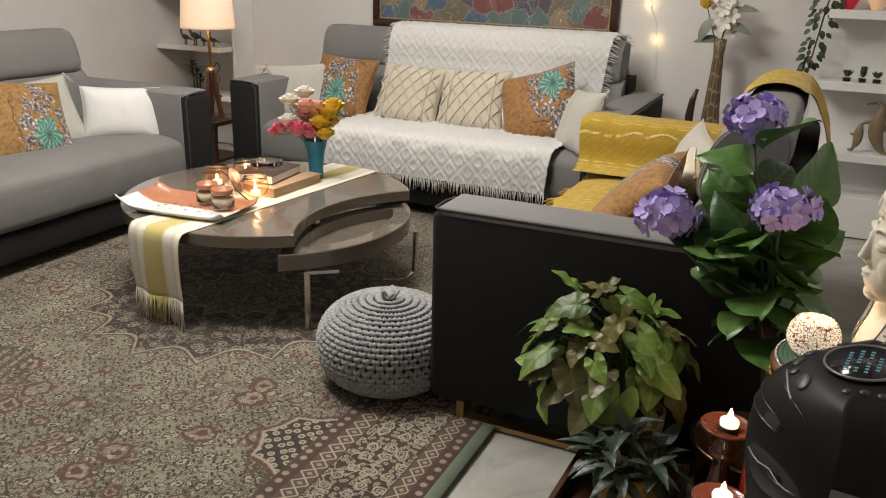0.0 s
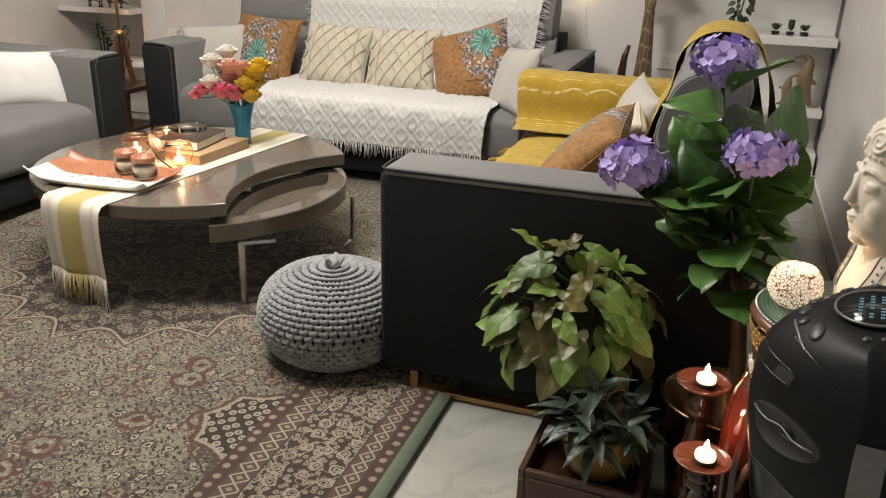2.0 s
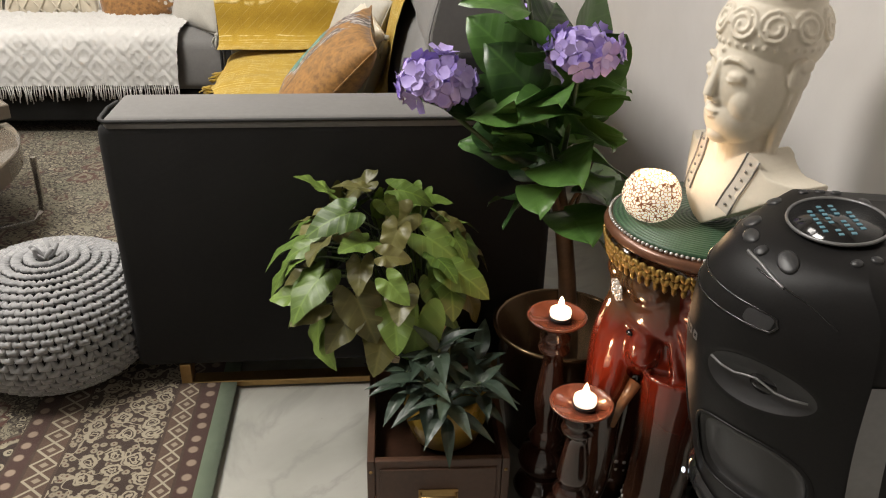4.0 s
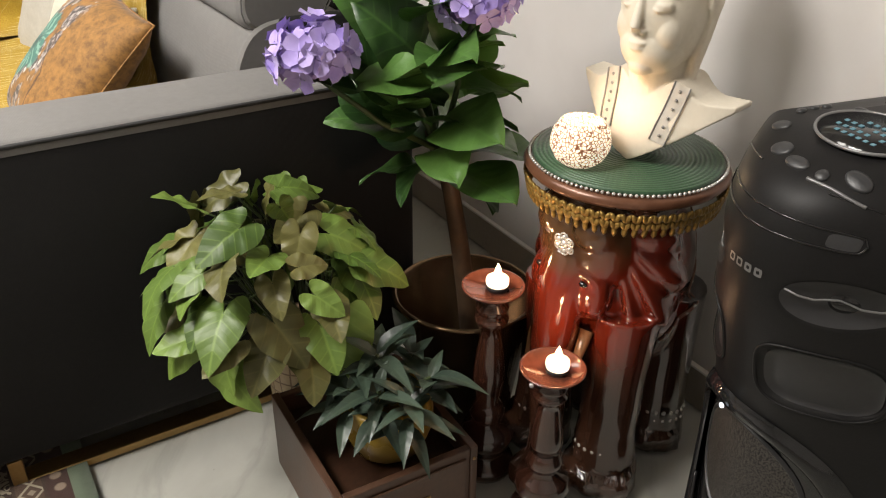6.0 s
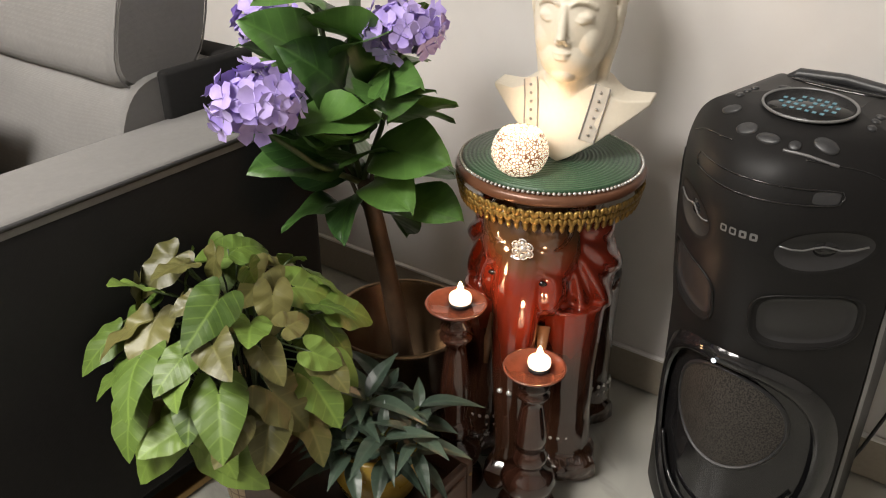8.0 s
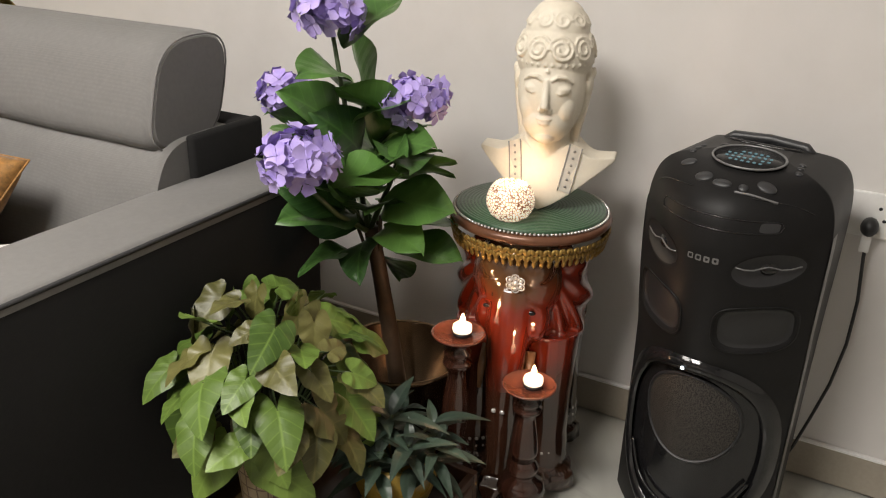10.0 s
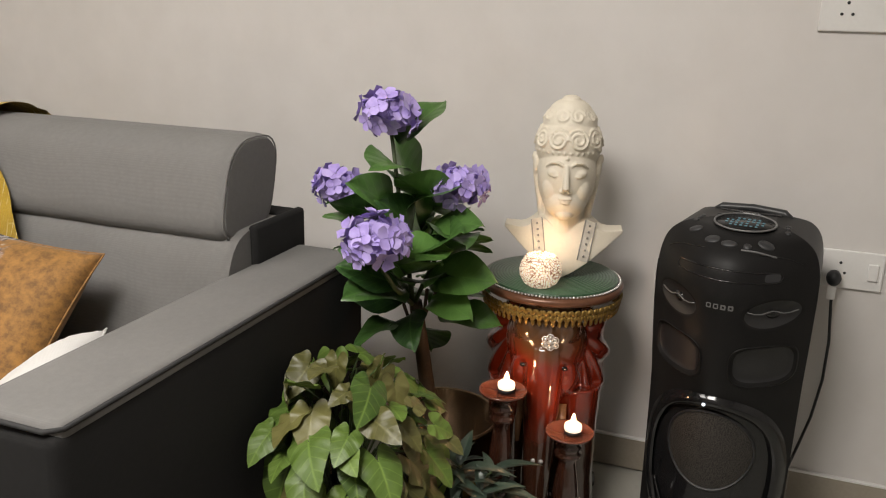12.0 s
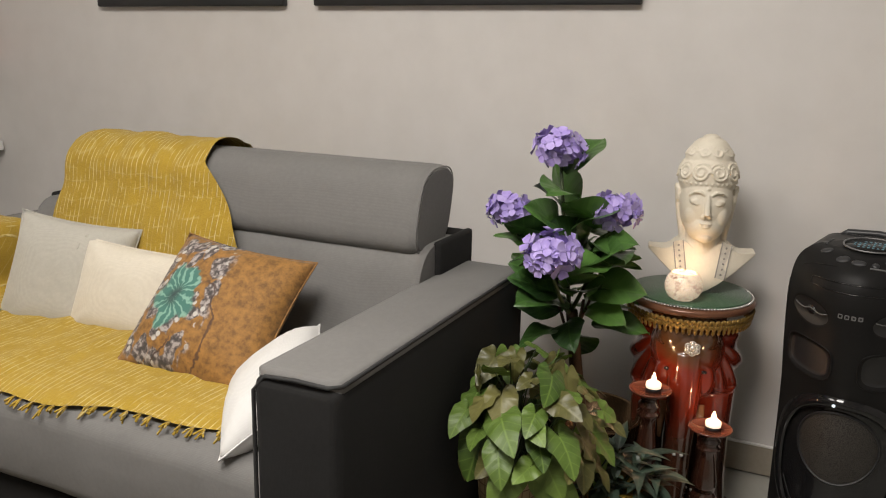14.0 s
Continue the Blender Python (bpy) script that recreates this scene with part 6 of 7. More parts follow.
for i in range(COUNT):
    f = (i + 0.5) / COUNT
    a = i * 2.399963 + rng.uniform(-0.25, 0.25)
    zz = 0.98 - 1.5 * f
    rr = math.sqrt(max(0.02, 1 - zz * zz))
    n = Vector((rr * math.cos(a), rr * math.sin(a), zz))
    q = 0.8 + 0.3 * rng.random()
    p = Vector((n.x * 0.172 * q - 0.076, n.y * 0.16 * q - 0.068, 0.405 + n.z * 0.162 * q))
    out = Vector((n.x, n.y, -0.7 + 0.6 * zz)) + Vector((rng.uniform(-1.0, 1.0), rng.uniform(-1.0, 1.0), rng.uniform(-0.5, 0.45)))
    if n.y > 0.2:
        p.y, out.y = min(p.y, 0.03), out.y * 0.15
    up = Vector((n.x * 0.7 - 0.15 + rng.uniform(-0.55, 0.55), n.y * 0.7 - 0.2 + rng.uniform(-0.55, 0.55), 0.8 + zz * 0.4))
    kind = 3 if rng.random() < 0.15 + 0.35 * max(0, zz) else rng.randrange(3)
    put_leaf(leaf_s[kind], syn, p, out, up, (0.5 + 0.46 * rng.random()) * (1.12 - 0.28 * max(0, zz)))
    part("petiole", tube([(0.025 * math.cos(a), 0.025 * math.sin(a), 0.21), (p.x * 0.55, p.y * 0.55, 0.21 + (p.z - 0.21) * 0.75 + 0.02), tuple(p)], 0.0017, 5), M_STEM, syn)

# low wooden box with the dark plant on it
M_BOXWOOD = plain("brown_stained_box_wood", (0.05, 0.024, 0.014), (0.10, 0.05, 0.03), 8, 0.4)
bx = thing("wooden_box", (0.647, -0.335, 0), "open brown wooden box with brass handle holding a pot", "box", turn=-2)
part("side", box(-0.128, -0.114, -0.128, 0.166, 0, 0.165, 0.002), M_BOXWOOD, bx, smooth=False)
part("side", box(0.114, 0.128, -0.128, 0.166, 0, 0.165, 0.002), M_BOXWOOD, bx, smooth=False)
part("back", box(-0.1138, 0.1138, 0.153, 0.166, 0, 0.162, 0.002), M_BOXWOOD, bx, smooth=False)
part("front", box(-0.1138, 0.1138, -0.126, -0.113, 0, 0.163, 0.002), M_BOXWOOD, bx, smooth=False)
part("inner_shelf", box(-0.1138, 0.1138, -0.1128, 0.1528, 0.11, 0.124), M_DARKWOOD, bx, smooth=False)
part("drawer_front", box(-0.105, 0.105, -0.1305, -0.1262, 0.014, 0.146, 0.002), M_BOXWOOD, bx, smooth=False)
hnd = tube([(-0.032, -0.131, 0.09), (-0.032, -0.144, 0.092), (0.032, -0.144, 0.092), (0.032, -0.131, 0.09)], 0.003, 8)
part("handle", hnd, M_BRASS, bx, "worn brass handle")
part("label_holder", box(-0.036, 0.036, -0.1325, -0.1306, 0.07, 0.1, 0.0006), M_BRASS, bx, smooth=False)
for k in (-1, 1):
    for z in (0.02, 0.14):
        part("corner_stud", ball((k * 0.121, -0.128, z), (0.004, 0.003, 0.004), None, 1), M_BRASS, bx)

dk = thing("dark_leaf_plant", (0.665, -0.345, 0.1245), "small dark narrow-leaved plant in mustard glazed pot", "potted plant")
part("pot", lathe([(0.0, 0.0), (0.05, 0.0), (0.064, 0.014), (0.077, 0.052), (0.079, 0.08), (0.074, 0.105), (0.067, 0.112), (0.065, 0.105), (0.0, 0.095)], 40), M_YPOT, dk, "round mustard yellow pot")
leaf_d = [leaf_mesh("leaf", 0.1, 0.0175, "narrow", 0.45, M_DARKLEAF, 0.3), leaf_mesh("leaf", 0.085, 0.016, "narrow", 0.25, M_DARKLEAF, 0.3), leaf_mesh("leaf", 0.115, 0.018, "narrow", 0.65, M_DARKLEAF, 0.25)]
rng = random.Random(5)
for i in range(9):
    a = i * 2.4
    lean = 0.35 + 0.5 * (i % 3) / 2 if i else 0.0
    tip = Vector((0.085 * lean * math.cos(a) * 1.2 - 0.015, 0.085 * lean * math.sin(a) * 1.2, 0.15 - 0.05 * lean + 0.02 * rng.random()))
    tip.z += 0.035
    part("stem", tube([(0.01 * math.cos(a), 0.01 * math.sin(a), 0.09), tip * 0.6 + Vector((0, 0, 0.04)), tip], 0.0028, 6), M_STEM, dk)
    for j in range(10):
        b0 = j * 2.399963 + i
        el = 1.1 - 1.3 * j / 9
        out = Vector((math.cos(b0), math.sin(b0), el)) + Vector((tip.x, tip.y, 0)) * 6
        p = tip - Vector((0, 0, 0.05 * j / 9))
        put_leaf(leaf_d[(i + j) % 3], dk, p, out, (0, 0, 1), 0.55 + 0.35 * rng.random())

# ---- on the coffee table ----


def glass(name, colour, rough=0.03):
    s = Shade(name)
    n = s.noise(40, 2)
    return s.done(colour, rough, bump=n, strength=0.05, Transmission_Weight=1.0, IOR=1.45)


M_CLEAR = glass("clear_glass", (0.95, 0.95, 0.93))
M_AMBER = glass("amber_glass", (1.0, 0.83, 0.68), 0.12)
M_COPPERLEAF = plain("copper_leaf_metal", (0.16, 0.06, 0.03), (0.28, 0.12, 0.06), 30, 0.3, 0.8)
M_TERRA = plain("terracotta_glaze", (0.32, 0.12, 0.06), (0.46, 0.2, 0.11), 30, 0.35)
M_PORCELAIN = plain("white_glaze", (0.62, 0.60, 0.56), (0.72, 0.70, 0.66), 12, 0.25)
M_PAPER = plain("book_pages", (0.55, 0.50, 0.42), (0.66, 0.61, 0.52), 60, 0.8)
M_COVER = plain("dark_book_cover", (0.035, 0.022, 0.018), (0.06, 0.04, 0.03), 20, 0.4)
M_SEED = plain("dried_seed_mix", (0.22, 0.15, 0.09), (0.5, 0.4, 0.28), 160, 0.8)
M_TAN = plain("tan_board", (0.30, 0.19, 0.10), (0.42, 0.28, 0.16), 14, 0.5)
TZ = 0.3835
rr = random.Random(13)

tr = thing("serving_tray", (-1.19, 0.365, TZ), "long curled serving tray, white and terracotta glaze", "tray", turn=4)
tp, _ = catmull([(-0.24, 0, 0.036), (-0.228, 0, 0.03), (-0.195, 0, 0.014), (-0.15, 0, 0.004), (0.0, 0, 0.003), (0.17, 0, 0.003), (0.205, 0, 0.012), (0.225, 0, 0.022)], 50)
for nm, v0, v1, mm in (("front_half", 0.0, 0.5, M_PORCELAIN), ("back_half", 0.5, 1.0, M_TERRA)):
    own = bmesh.new()

    def tray_at(u, v):
        p = tp[round(u * 50)]
        w = v0 + (v1 - v0) * v
        y = (w - 0.5) * 0.27 * (1 - 0.12 * (2 * u - 1) ** 2)
        return (p.x, y, p.z + 0.018 * max(0, abs(w - 0.5) * 2 - 0.86) / 0.14)

    sheet(own, 50, 12, tray_at)
    part(nm, thick(own, 0.006), mm, tr)
marks = bmesh.new()
for i in range(14):
    a = rr.random() * 6
    x, y = -0.1 + 0.02 * i, -0.06 + 0.03 * (i % 3)
    tube([(x, y, 0.0105), (x + 0.012 * math.cos(a), y + 0.012 * math.sin(a), 0.0105)], 0.0012, 4, marks)
part("painted_marks", marks, M_COVER, tr)
for i, (x, y) in enumerate(((-1.155, 0.43), (-1.055, 0.395))):
    j = thing("glass_jar", (x, y, TZ + 0.0105), "small clear glass jar with copper rim, half full", "jar", "glass jars")
    part("body", lathe([(0.0, 0.0), (0.036, 0.0), (0.043, 0.006), (0.044, 0.05), (0.038, 0.06), (0.038, 0.063), (0.035, 0.063), (0.035, 0.058), (0.041, 0.048), (0.04, 0.008), (0.0, 0.005)], 32), M_CLEAR, j)
    part("filling", lathe([(0.0, 0.006), (0.0385, 0.007), (0.0405, 0.04), (0.03, 0.045), (0.0, 0.046)], 24), M_SEED, j)
    part("rim", lathe([(0.0395, 0.058), (0.041, 0.06), (0.041, 0.074), (0.039, 0.078), (0.036, 0.077), (0.036, 0.06)], 32), M_TERRA, j, "ridged copper screw rim")
hold = thing("votive_trio", (-1.2, 0.68, TZ), "three amber glass votives lit, joined by copper leaves", "candle holder")
for i, (x, y) in enumerate(((-0.115, 0.0), (-0.075, 0.14), (0.125, -0.06))):
    g = part("amber_cup", lathe([(0.0, 0.0), (0.026, 0.0), (0.046, 0.016), (0.055, 0.042), (0.051, 0.07), (0.044, 0.084), (0.042, 0.083), (0.049, 0.068), (0.052, 0.042), (0.043, 0.018), (0.024, 0.004), (0.0, 0.004)], 36, (x, y, 0)), M_AMBER, hold)
    part("tealight", lathe([(0.019, 0.006), (0.019, 0.024), (0.0, 0.025)], 18, (x, y, 0)), M_TEALIGHT, hold)
    part("flame", lathe([(0.001, 0.025), (0.006, 0.034), (0.004, 0.047), (0.0, 0.058)], 10, (x, y, 0)), M_FLAME, hold)
    lamp_point("votive_light", (-1.2 + x, 0.68 + y, TZ + 0.068), 0.008, 0.35, (1.0, 0.58, 0.28))
part("wire", tube(catmull([(-0.115, 0.0, 0.07), (-0.02, -0.04, 0.055), (0.06, -0.1, 0.03), (0.14, -0.14, 0.012), (0.185, -0.16, 0.004)], 24)[0], 0.0035, 6), M_COPPERLEAF, hold)
lm = leaf_mesh("copper_leaf", 0.085, 0.02, "oval", 0.2, M_COPPERLEAF, 0.15)
for at, way in (((-0.02, -0.04, 0.06), (0.5, -0.3, 0.5)), ((0.0, 0.02, 0.075), (0.6, 0.3, 0.1)), ((-0.08, -0.02, 0.06), (-0.8, -0.3, 0.1)), ((0.07, -0.1, 0.05), (-0.5, 0.2, 0.7))):
    put_leaf(lm, hold, at, way, (0, -0.3, 1), 1.0, "copper_leaf")
bk = thing("book", (-1.09, 0.80, TZ), "thick tan-edged book lying flat on the runner", "book", "stacked books", -3)
part("page_block", box(-0.1, 0.1, -0.155, 0.155, 0.004, 0.033, 0.001), M_TAN, bk, smooth=False)
for z in (0.0, 0.0332):
    part("cover", box(-0.105, 0.104, -0.16, 0.16, z, z + 0.0038, 0.001), M_TAN, bk, smooth=False)
bk = thing("book", (-1.13, 0.79, TZ + 0.0375), "white-paged hardback with dark cover on another book", "book", "stacked books", 6)
part("page_block", box(-0.085, 0.08, -0.115, 0.115, 0.004, 0.033, 0.001), M_PORCELAIN, bk, smooth=False)
for z in (0.0, 0.0332):
    part("cover", box(-0.088, 0.084, -0.12, 0.12, z, z + 0.0038, 0.001), M_COVER, bk, smooth=False)
ash = thing("glass_dish", (-1.15, 0.80, TZ + 0.075), "round cut clear glass dish on the books", "dish")
part("bowl", lathe([(0.0, 0.0), (0.05, 0.0), (0.066, 0.012), (0.07, 0.03), (0.065, 0.031), (0.058, 0.014), (0.0, 0.009)], 48, flutes=16, deep=0.03), M_CLEAR, ash)
M_BLUE = plain("turquoise_glaze", (0.01, 0.12, 0.22), (0.03, 0.24, 0.36), 12, 0.15)
vs = thing("flower_vase", (-1.035, 1.0, TZ), "turquoise fluted vase with mixed artificial flowers", "vase")
part("vase", lathe([(0.0, 0.0), (0.028, 0.0), (0.03, 0.01), (0.031, 0.06), (0.036, 0.11), (0.045, 0.15), (0.051, 0.17), (0.047, 0.17), (0.033, 0.11), (0.0, 0.1)], 40, flutes=12, deep=0.05), M_BLUE, vs)


def bloom(bm, c, r, rng, layers=3):
    """A rose-like head of cupped petals."""
    for k in range(layers):
        n = 5 + 2 * k
        for i in range(n):
            a = 2 * math.pi * i / n + k
            d = Vector((math.cos(a), math.sin(a), 0))
            e = Vector((-math.sin(a), math.cos(a), 0))
            rad, hgt, w = r * (0.3 + 0.22 * k), r * (0.85 - 0.2 * k), r * (0.4 + 0.06 * k)
            q = [Vector(c) + d * rad * 0.35 + Vector((0, 0, -r * 0.3)), Vector(c) + d * rad + e * w + Vector((0, 0, hgt * 0.3)), Vector(c) + d * rad * 1.35 + e * w * 0.55 + Vector((0, 0, hgt)), Vector(c) + d * rad * 1.35 - e * w * 0.55 + Vector((0, 0, hgt)), Vector(c) + d * rad - e * w + Vector((0, 0, hgt * 0.3))]
            bm.faces.new([bm.verts.new(p) for p in q])


rng = random.Random(21)
P_COL = {"pink": ((0.55, 0.10, 0.17), (0.7, 0.22, 0.28)), "white": ((0.66, 0.62, 0.55), (0.78, 0.75, 0.68)), "yellow": ((0.55, 0.36, 0.03), (0.7, 0.5, 0.07)), "peach": ((0.62, 0.34, 0.26), (0.72, 0.47, 0.37))}
P_MAT = {k: plain(k + "_petals", *v, 40, 0.6) for k, v in P_COL.items()}
for k, (dx, dy, dz, r) in enumerate(((-0.09, -0.02, 0.315, 0.03), (-0.06, 0.03, 0.34, 0.03), (-0.1, 0.05, 0.29, 0.03), (-0.075, -0.05, 0.25, 0.03), (-0.03, -0.06, 0.225, 0.034), (0.0, -0.03, 0.215, 0.034), (-0.12, -0.03, 0.22, 0.026), (0.01, 0.0, 0.29, 0.036), (-0.02, -0.02, 0.3, 0.034), (0.045, -0.03, 0.25, 0.034), (0.06, 0.0, 0.285, 0.034), (0.05, 0.04, 0.3, 0.034), (0.065, -0.04, 0.215, 0.03), (-0.035, 0.0, 0.265, 0.034), (-0.15, -0.03, 0.2, 0.02), (0.03, 0.05, 0.24, 0.03))):
    dx, dy, dz, r = dx * 1.25, dy * 1.25, 0.27 + (dz - 0.27) * 1.2, r * 1.45
    own = bmesh.new()
    bloom(own, (dx, dy, dz), r, rng)
    hue = ("white", "white", "white", "white", "pink", "pink", "pink", "peach", "peach", "yellow", "yellow", "yellow", "yellow", "peach", "pink", "yellow")[k]
    ball((dx, dy, dz + r * 0.1), (r * 0.62, r * 0.62, r * 0.55), own, 2)
    fo = part("blossom", own, P_MAT[hue], vs, hue + " artificial blossom")
    part("flower_stem", tube([(0, 0, 0.12), (dx * 0.5, dy * 0.5, 0.19), (dx, dy, dz - r * 0.3)], 0.002, 5), M_STEM, vs)

# ---- back wall ----


def picture_material():
    s = Shade("embroidered_patchwork_picture")
    x, y, z = s.sep()
    flat = s.comb(s.math("ADD", x, s.math("MULTIPLY", z, 0.3)), s.math("SUBTRACT", z, s.math("MULTIPLY", x, 0.15)))
    flat = s.comb(s.math("ADD", x, s.math("MULTIPLY", s.noise(5, 3), 0.25)), s.math("ADD", z, s.math("MULTIPLY", s.noise(6, 3), 0.2)))
    cell = s.cell(8.0, flat, "2D")
    n = s.t.nodes.new("ShaderNodeSeparateColor")
    s.put(n.inputs[0], cell)
    pick = s.ramp(n.outputs[0], (0.0, (0.06, 0.10, 0.16)), (0.2, (0.13, 0.11, 0.075)), (0.4, (0.15, 0.05, 0.045)), (0.55, (0.08, 0.13, 0.13)), (0.72, (0.22, 0.16, 0.09)), (0.88, (0.07, 0.06, 0.08)), hard=True)
    edge = s.voro(8.0, "DISTANCE_TO_EDGE", flat, "2D")
    col = s.mix(s.ramp(edge, (0.015, 0.7), (0.04, 0.0)), pick, (0.26, 0.21, 0.14))
    st2 = s.voro(60, "DISTANCE_TO_EDGE", flat, "2D")
    f = s.math("MULTIPLY", s.ramp(st2, (0.02, 1.0), (0.06, 0.0)), s.ramp(s.noise(9, 2, flat), (0.5, 0.0), (0.56, 0.6)))
    col = s.mix(f, col, (0.42, 0.37, 0.27))
    seq = s.math("MULTIPLY", s.ramp(s.voro(75, "F1", flat, "2D"), (0.1, 1.0), (0.16, 0.0)), s.ramp(s.noise(6, 2, flat), (0.52, 0.0), (0.58, 1.0)))
    col = s.mix(seq, col, (0.45, 0.55, 0.55))
    return s.done(col, 0.6, bump=s.noise(120, 3), strength=0.4)


pic = thing("framed_picture", (-0.97, YB, 0.91), "dark framed embroidered patchwork picture on the wall", "picture")
W2, H2 = 0.79, 0.95
part("canvas", box(-W2 + 0.05, W2 - 0.05, -0.012, -0.002, 0.05, H2 - 0.05), picture_material(), pic, "multicoloured embroidered patchwork", smooth=False)
for nm, bb in (("frame_rail", (-W2, W2, -0.035, -0.001, 0.0, 0.045)), ("frame_rail", (-W2, W2, -0.035, -0.001, H2 - 0.045, H2)), ("frame_stile", (-W2, -W2 + 0.045, -0.034, -0.001, 0.0455, H2 - 0.0455)), ("frame_stile", (W2 - 0.045, W2, -0.034, -0.001, 0.0455, H2 - 0.0455))):
    part(nm, box(*bb, 0.006), M_DARKWOOD, pic)
for nm, bb in (("inner_bead", (-W2 + 0.046, W2 - 0.046, -0.024, -0.013, 0.046, 0.054)), ("inner_bead", (-W2 + 0.046, -W2 + 0.054, -0.024, -0.013, 0.055, H2 - 0.055)), ("inner_bead", (W2 - 0.054, W2 - 0.046, -0.024, -0.013, 0.055, H2 - 0.055))):
    part(nm, box(*bb, 0.002), M_TAN, pic)
for y0, y1 in ((1.061, 1.945), (-0.17, 0.935)):
    fr2 = thing("framed_print", (XR, (y0 + y1) / 2, 1.352), "black framed print high on the wall", "picture", "black framed prints")
    hw = (y1 - y0) / 2
    part("frame_rail", box(-0.03, -0.001, -hw, hw, 0, 0.035, 0.004), M_BLACK, fr2)
    part("frame_rail", box(-0.03, -0.001, -hw, hw, 0.565, 0.6, 0.004), M_BLACK, fr2)
    part("frame_stile", box(-0.029, -0.001, -hw, -hw + 0.035, 0.0355, 0.5645, 0.004), M_BLACK, fr2)
    part("frame_stile", box(-0.029, -0.001, hw - 0.035, hw, 0.0355, 0.5645, 0.004), M_BLACK, fr2)
    part("print", box(-0.012, -0.002, -hw + 0.035, hw - 0.035, 0.036, 0.564), M_PAPER, fr2, smooth=False)
M_BULB = glow("warm_fairy_bulb", (1.0, 0.78, 0.35), 6.0)
fairy = thing("fairy_lights", (0.0, YB, 1.0), "string of small warm fairy lights on the wall", "string lights")
part("wire", tube(catmull([(-0.04, -0.006, 0.55), (-0.02, -0.006, 0.3), (-0.012, -0.008, 0.115), (0.03, -0.006, 0.02), (0.04, -0.008, -0.075), (0.06, -0.006, -0.3)], 30)[0], 0.0012, 5), M_PLATE, fairy)
for (dx, dz) in ((-0.012, 0.113), (0.042, -0.08), (-0.03, 0.36)):
    part("bulb", ball((dx, -0.014, dz), (0.007, 0.006, 0.011), None, 2), M_BULB, fairy)
    lamp_point("fairy_light", (dx, YB - 0.035, 1.0 + dz), 0.008, 0.09, (1.0, 0.75, 0.3))
socket((-2.63, YB, 0.545), 0.2, 0.085, -90, "white two-gang wall socket beside the lamp", 2, False)
socket((0.52, YB, 0.60), 0.13, 0.085, -90, "white single wall socket plate", 1, True)

# carved floor vase and dark horn ornament behind the sofas


def carved():
    s = Shade("carved_brown_wood")
    x, y, z = s.sep()
    a = s.math("ARCTAN2", y, x)
    v = s.comb(s.math("MULTIPLY", a, 1.3), s.math("MULTIPLY", z, 9.0))
    d = s.voro(1.4, "DISTANCE_TO_EDGE", v, "2D", 0.6)
    col = s.mix(s.ramp(d, (0.05, 1.0), (0.12, 0.0)), s.mix(s.noise(20, 3), (0.07, 0.045, 0.022), (0.13, 0.085, 0.04)), (0.24, 0.18, 0.1))
    return s.done(col, 0.5, bump=d, strength=0.6, depth=0.004)


fv = thing("floor_vase", (0.405, 2.62, 0.0), "tall carved brown wooden floor vase with artificial flowers", "vase")
part("vase", lathe([(0.0, 0.0), (0.075, 0.0), (0.085, 0.03), (0.08, 0.2), (0.06, 0.42), (0.042, 0.6), (0.03, 0.8), (0.026, 0.88), (0.034, 0.96), (0.03, 0.96), (0.02, 0.88), (0.0, 0.85)], 28), carved(), fv)
rng = random.Random(9)
for k in range(16):
    a = k * 2.4
    c = (0.05 * math.cos(a) * (0.4 + rng.random()) + 0.01, 0.04 * math.sin(a), 1.01 + 0.014 * k)
    own = bmesh.new()
    for q in range(5):
        b0 = q * 1.2566 + k
        d, e = Vector((math.cos(b0), -0.35, math.sin(b0))), Vector((-math.sin(b0), 0, math.cos(b0)))
        p = Vector(c)
        own.faces.new([own.verts.new(v) for v in (p, p + d * 0.022 + e * 0.014, p + d * 0.038 + e * 0.007, p + d * 0.038 - e * 0.007, p + d * 0.022 - e * 0.014)])
    part("blossom", own, P_MAT["white"], fv)
own = bmesh.new()
bloom(own, (-0.09, -0.02, 1.12), 0.045, rng, 2)
part("lily", own, P_MAT["yellow"], fv, "yellow artificial lily")
M_GREYLEAF = leaf_material("grey_green_leaf", (0.10, 0.12, 0.10), (0.2, 0.22, 0.18), 0.5, 0.2)
lg = leaf_mesh("leaf", 0.14, 0.035, "oval", 0.5, M_GREYLEAF, 0.15)
for at, way in (((0.0, 0, 0.95), (-0.9, -0.2, 0.25)), ((0.03, 0, 1.1), (0.8, -0.2, 0.35)), ((0.02, 0, 1.03), (0.8, -0.3, 0.05)), ((-0.05, 0, 1.06), (-0.4, -0.3, -0.5))):
    put_leaf(lg, fv, at, way, (0, -0.6, 0.8), 0.9)
for (dx, dz) in ((-0.09, 1.13), (0.02, 1.15), (0.03, 1.06)):
    part("flower_stem", tube([(0, 0, 0.9), (dx * 0.5, 0, 1.0), (dx, 0, dz)], 0.003, 5), M_STEM, fv)
horn = thing("wooden_horn", (0.29, 2.66, 0.0), "slim dark wooden horn-shaped floor ornament", "ornament")
part("horn", tube([(0, 0, 0.012), (0, 0, 0.3), (0.0, 0, 0.55), (0.008, 0, 0.63), (0.026, 0, 0.69)], lambda u: 0.022 - 0.013 * max(0, u - 0.6) / 0.4, 10), M_DARKWOOD, horn)
part("foot", lathe([(0.0, 0.0), (0.05, 0.0), (0.05, 0.012), (0.0, 0.013)], 20), M_DARKWOOD, horn)

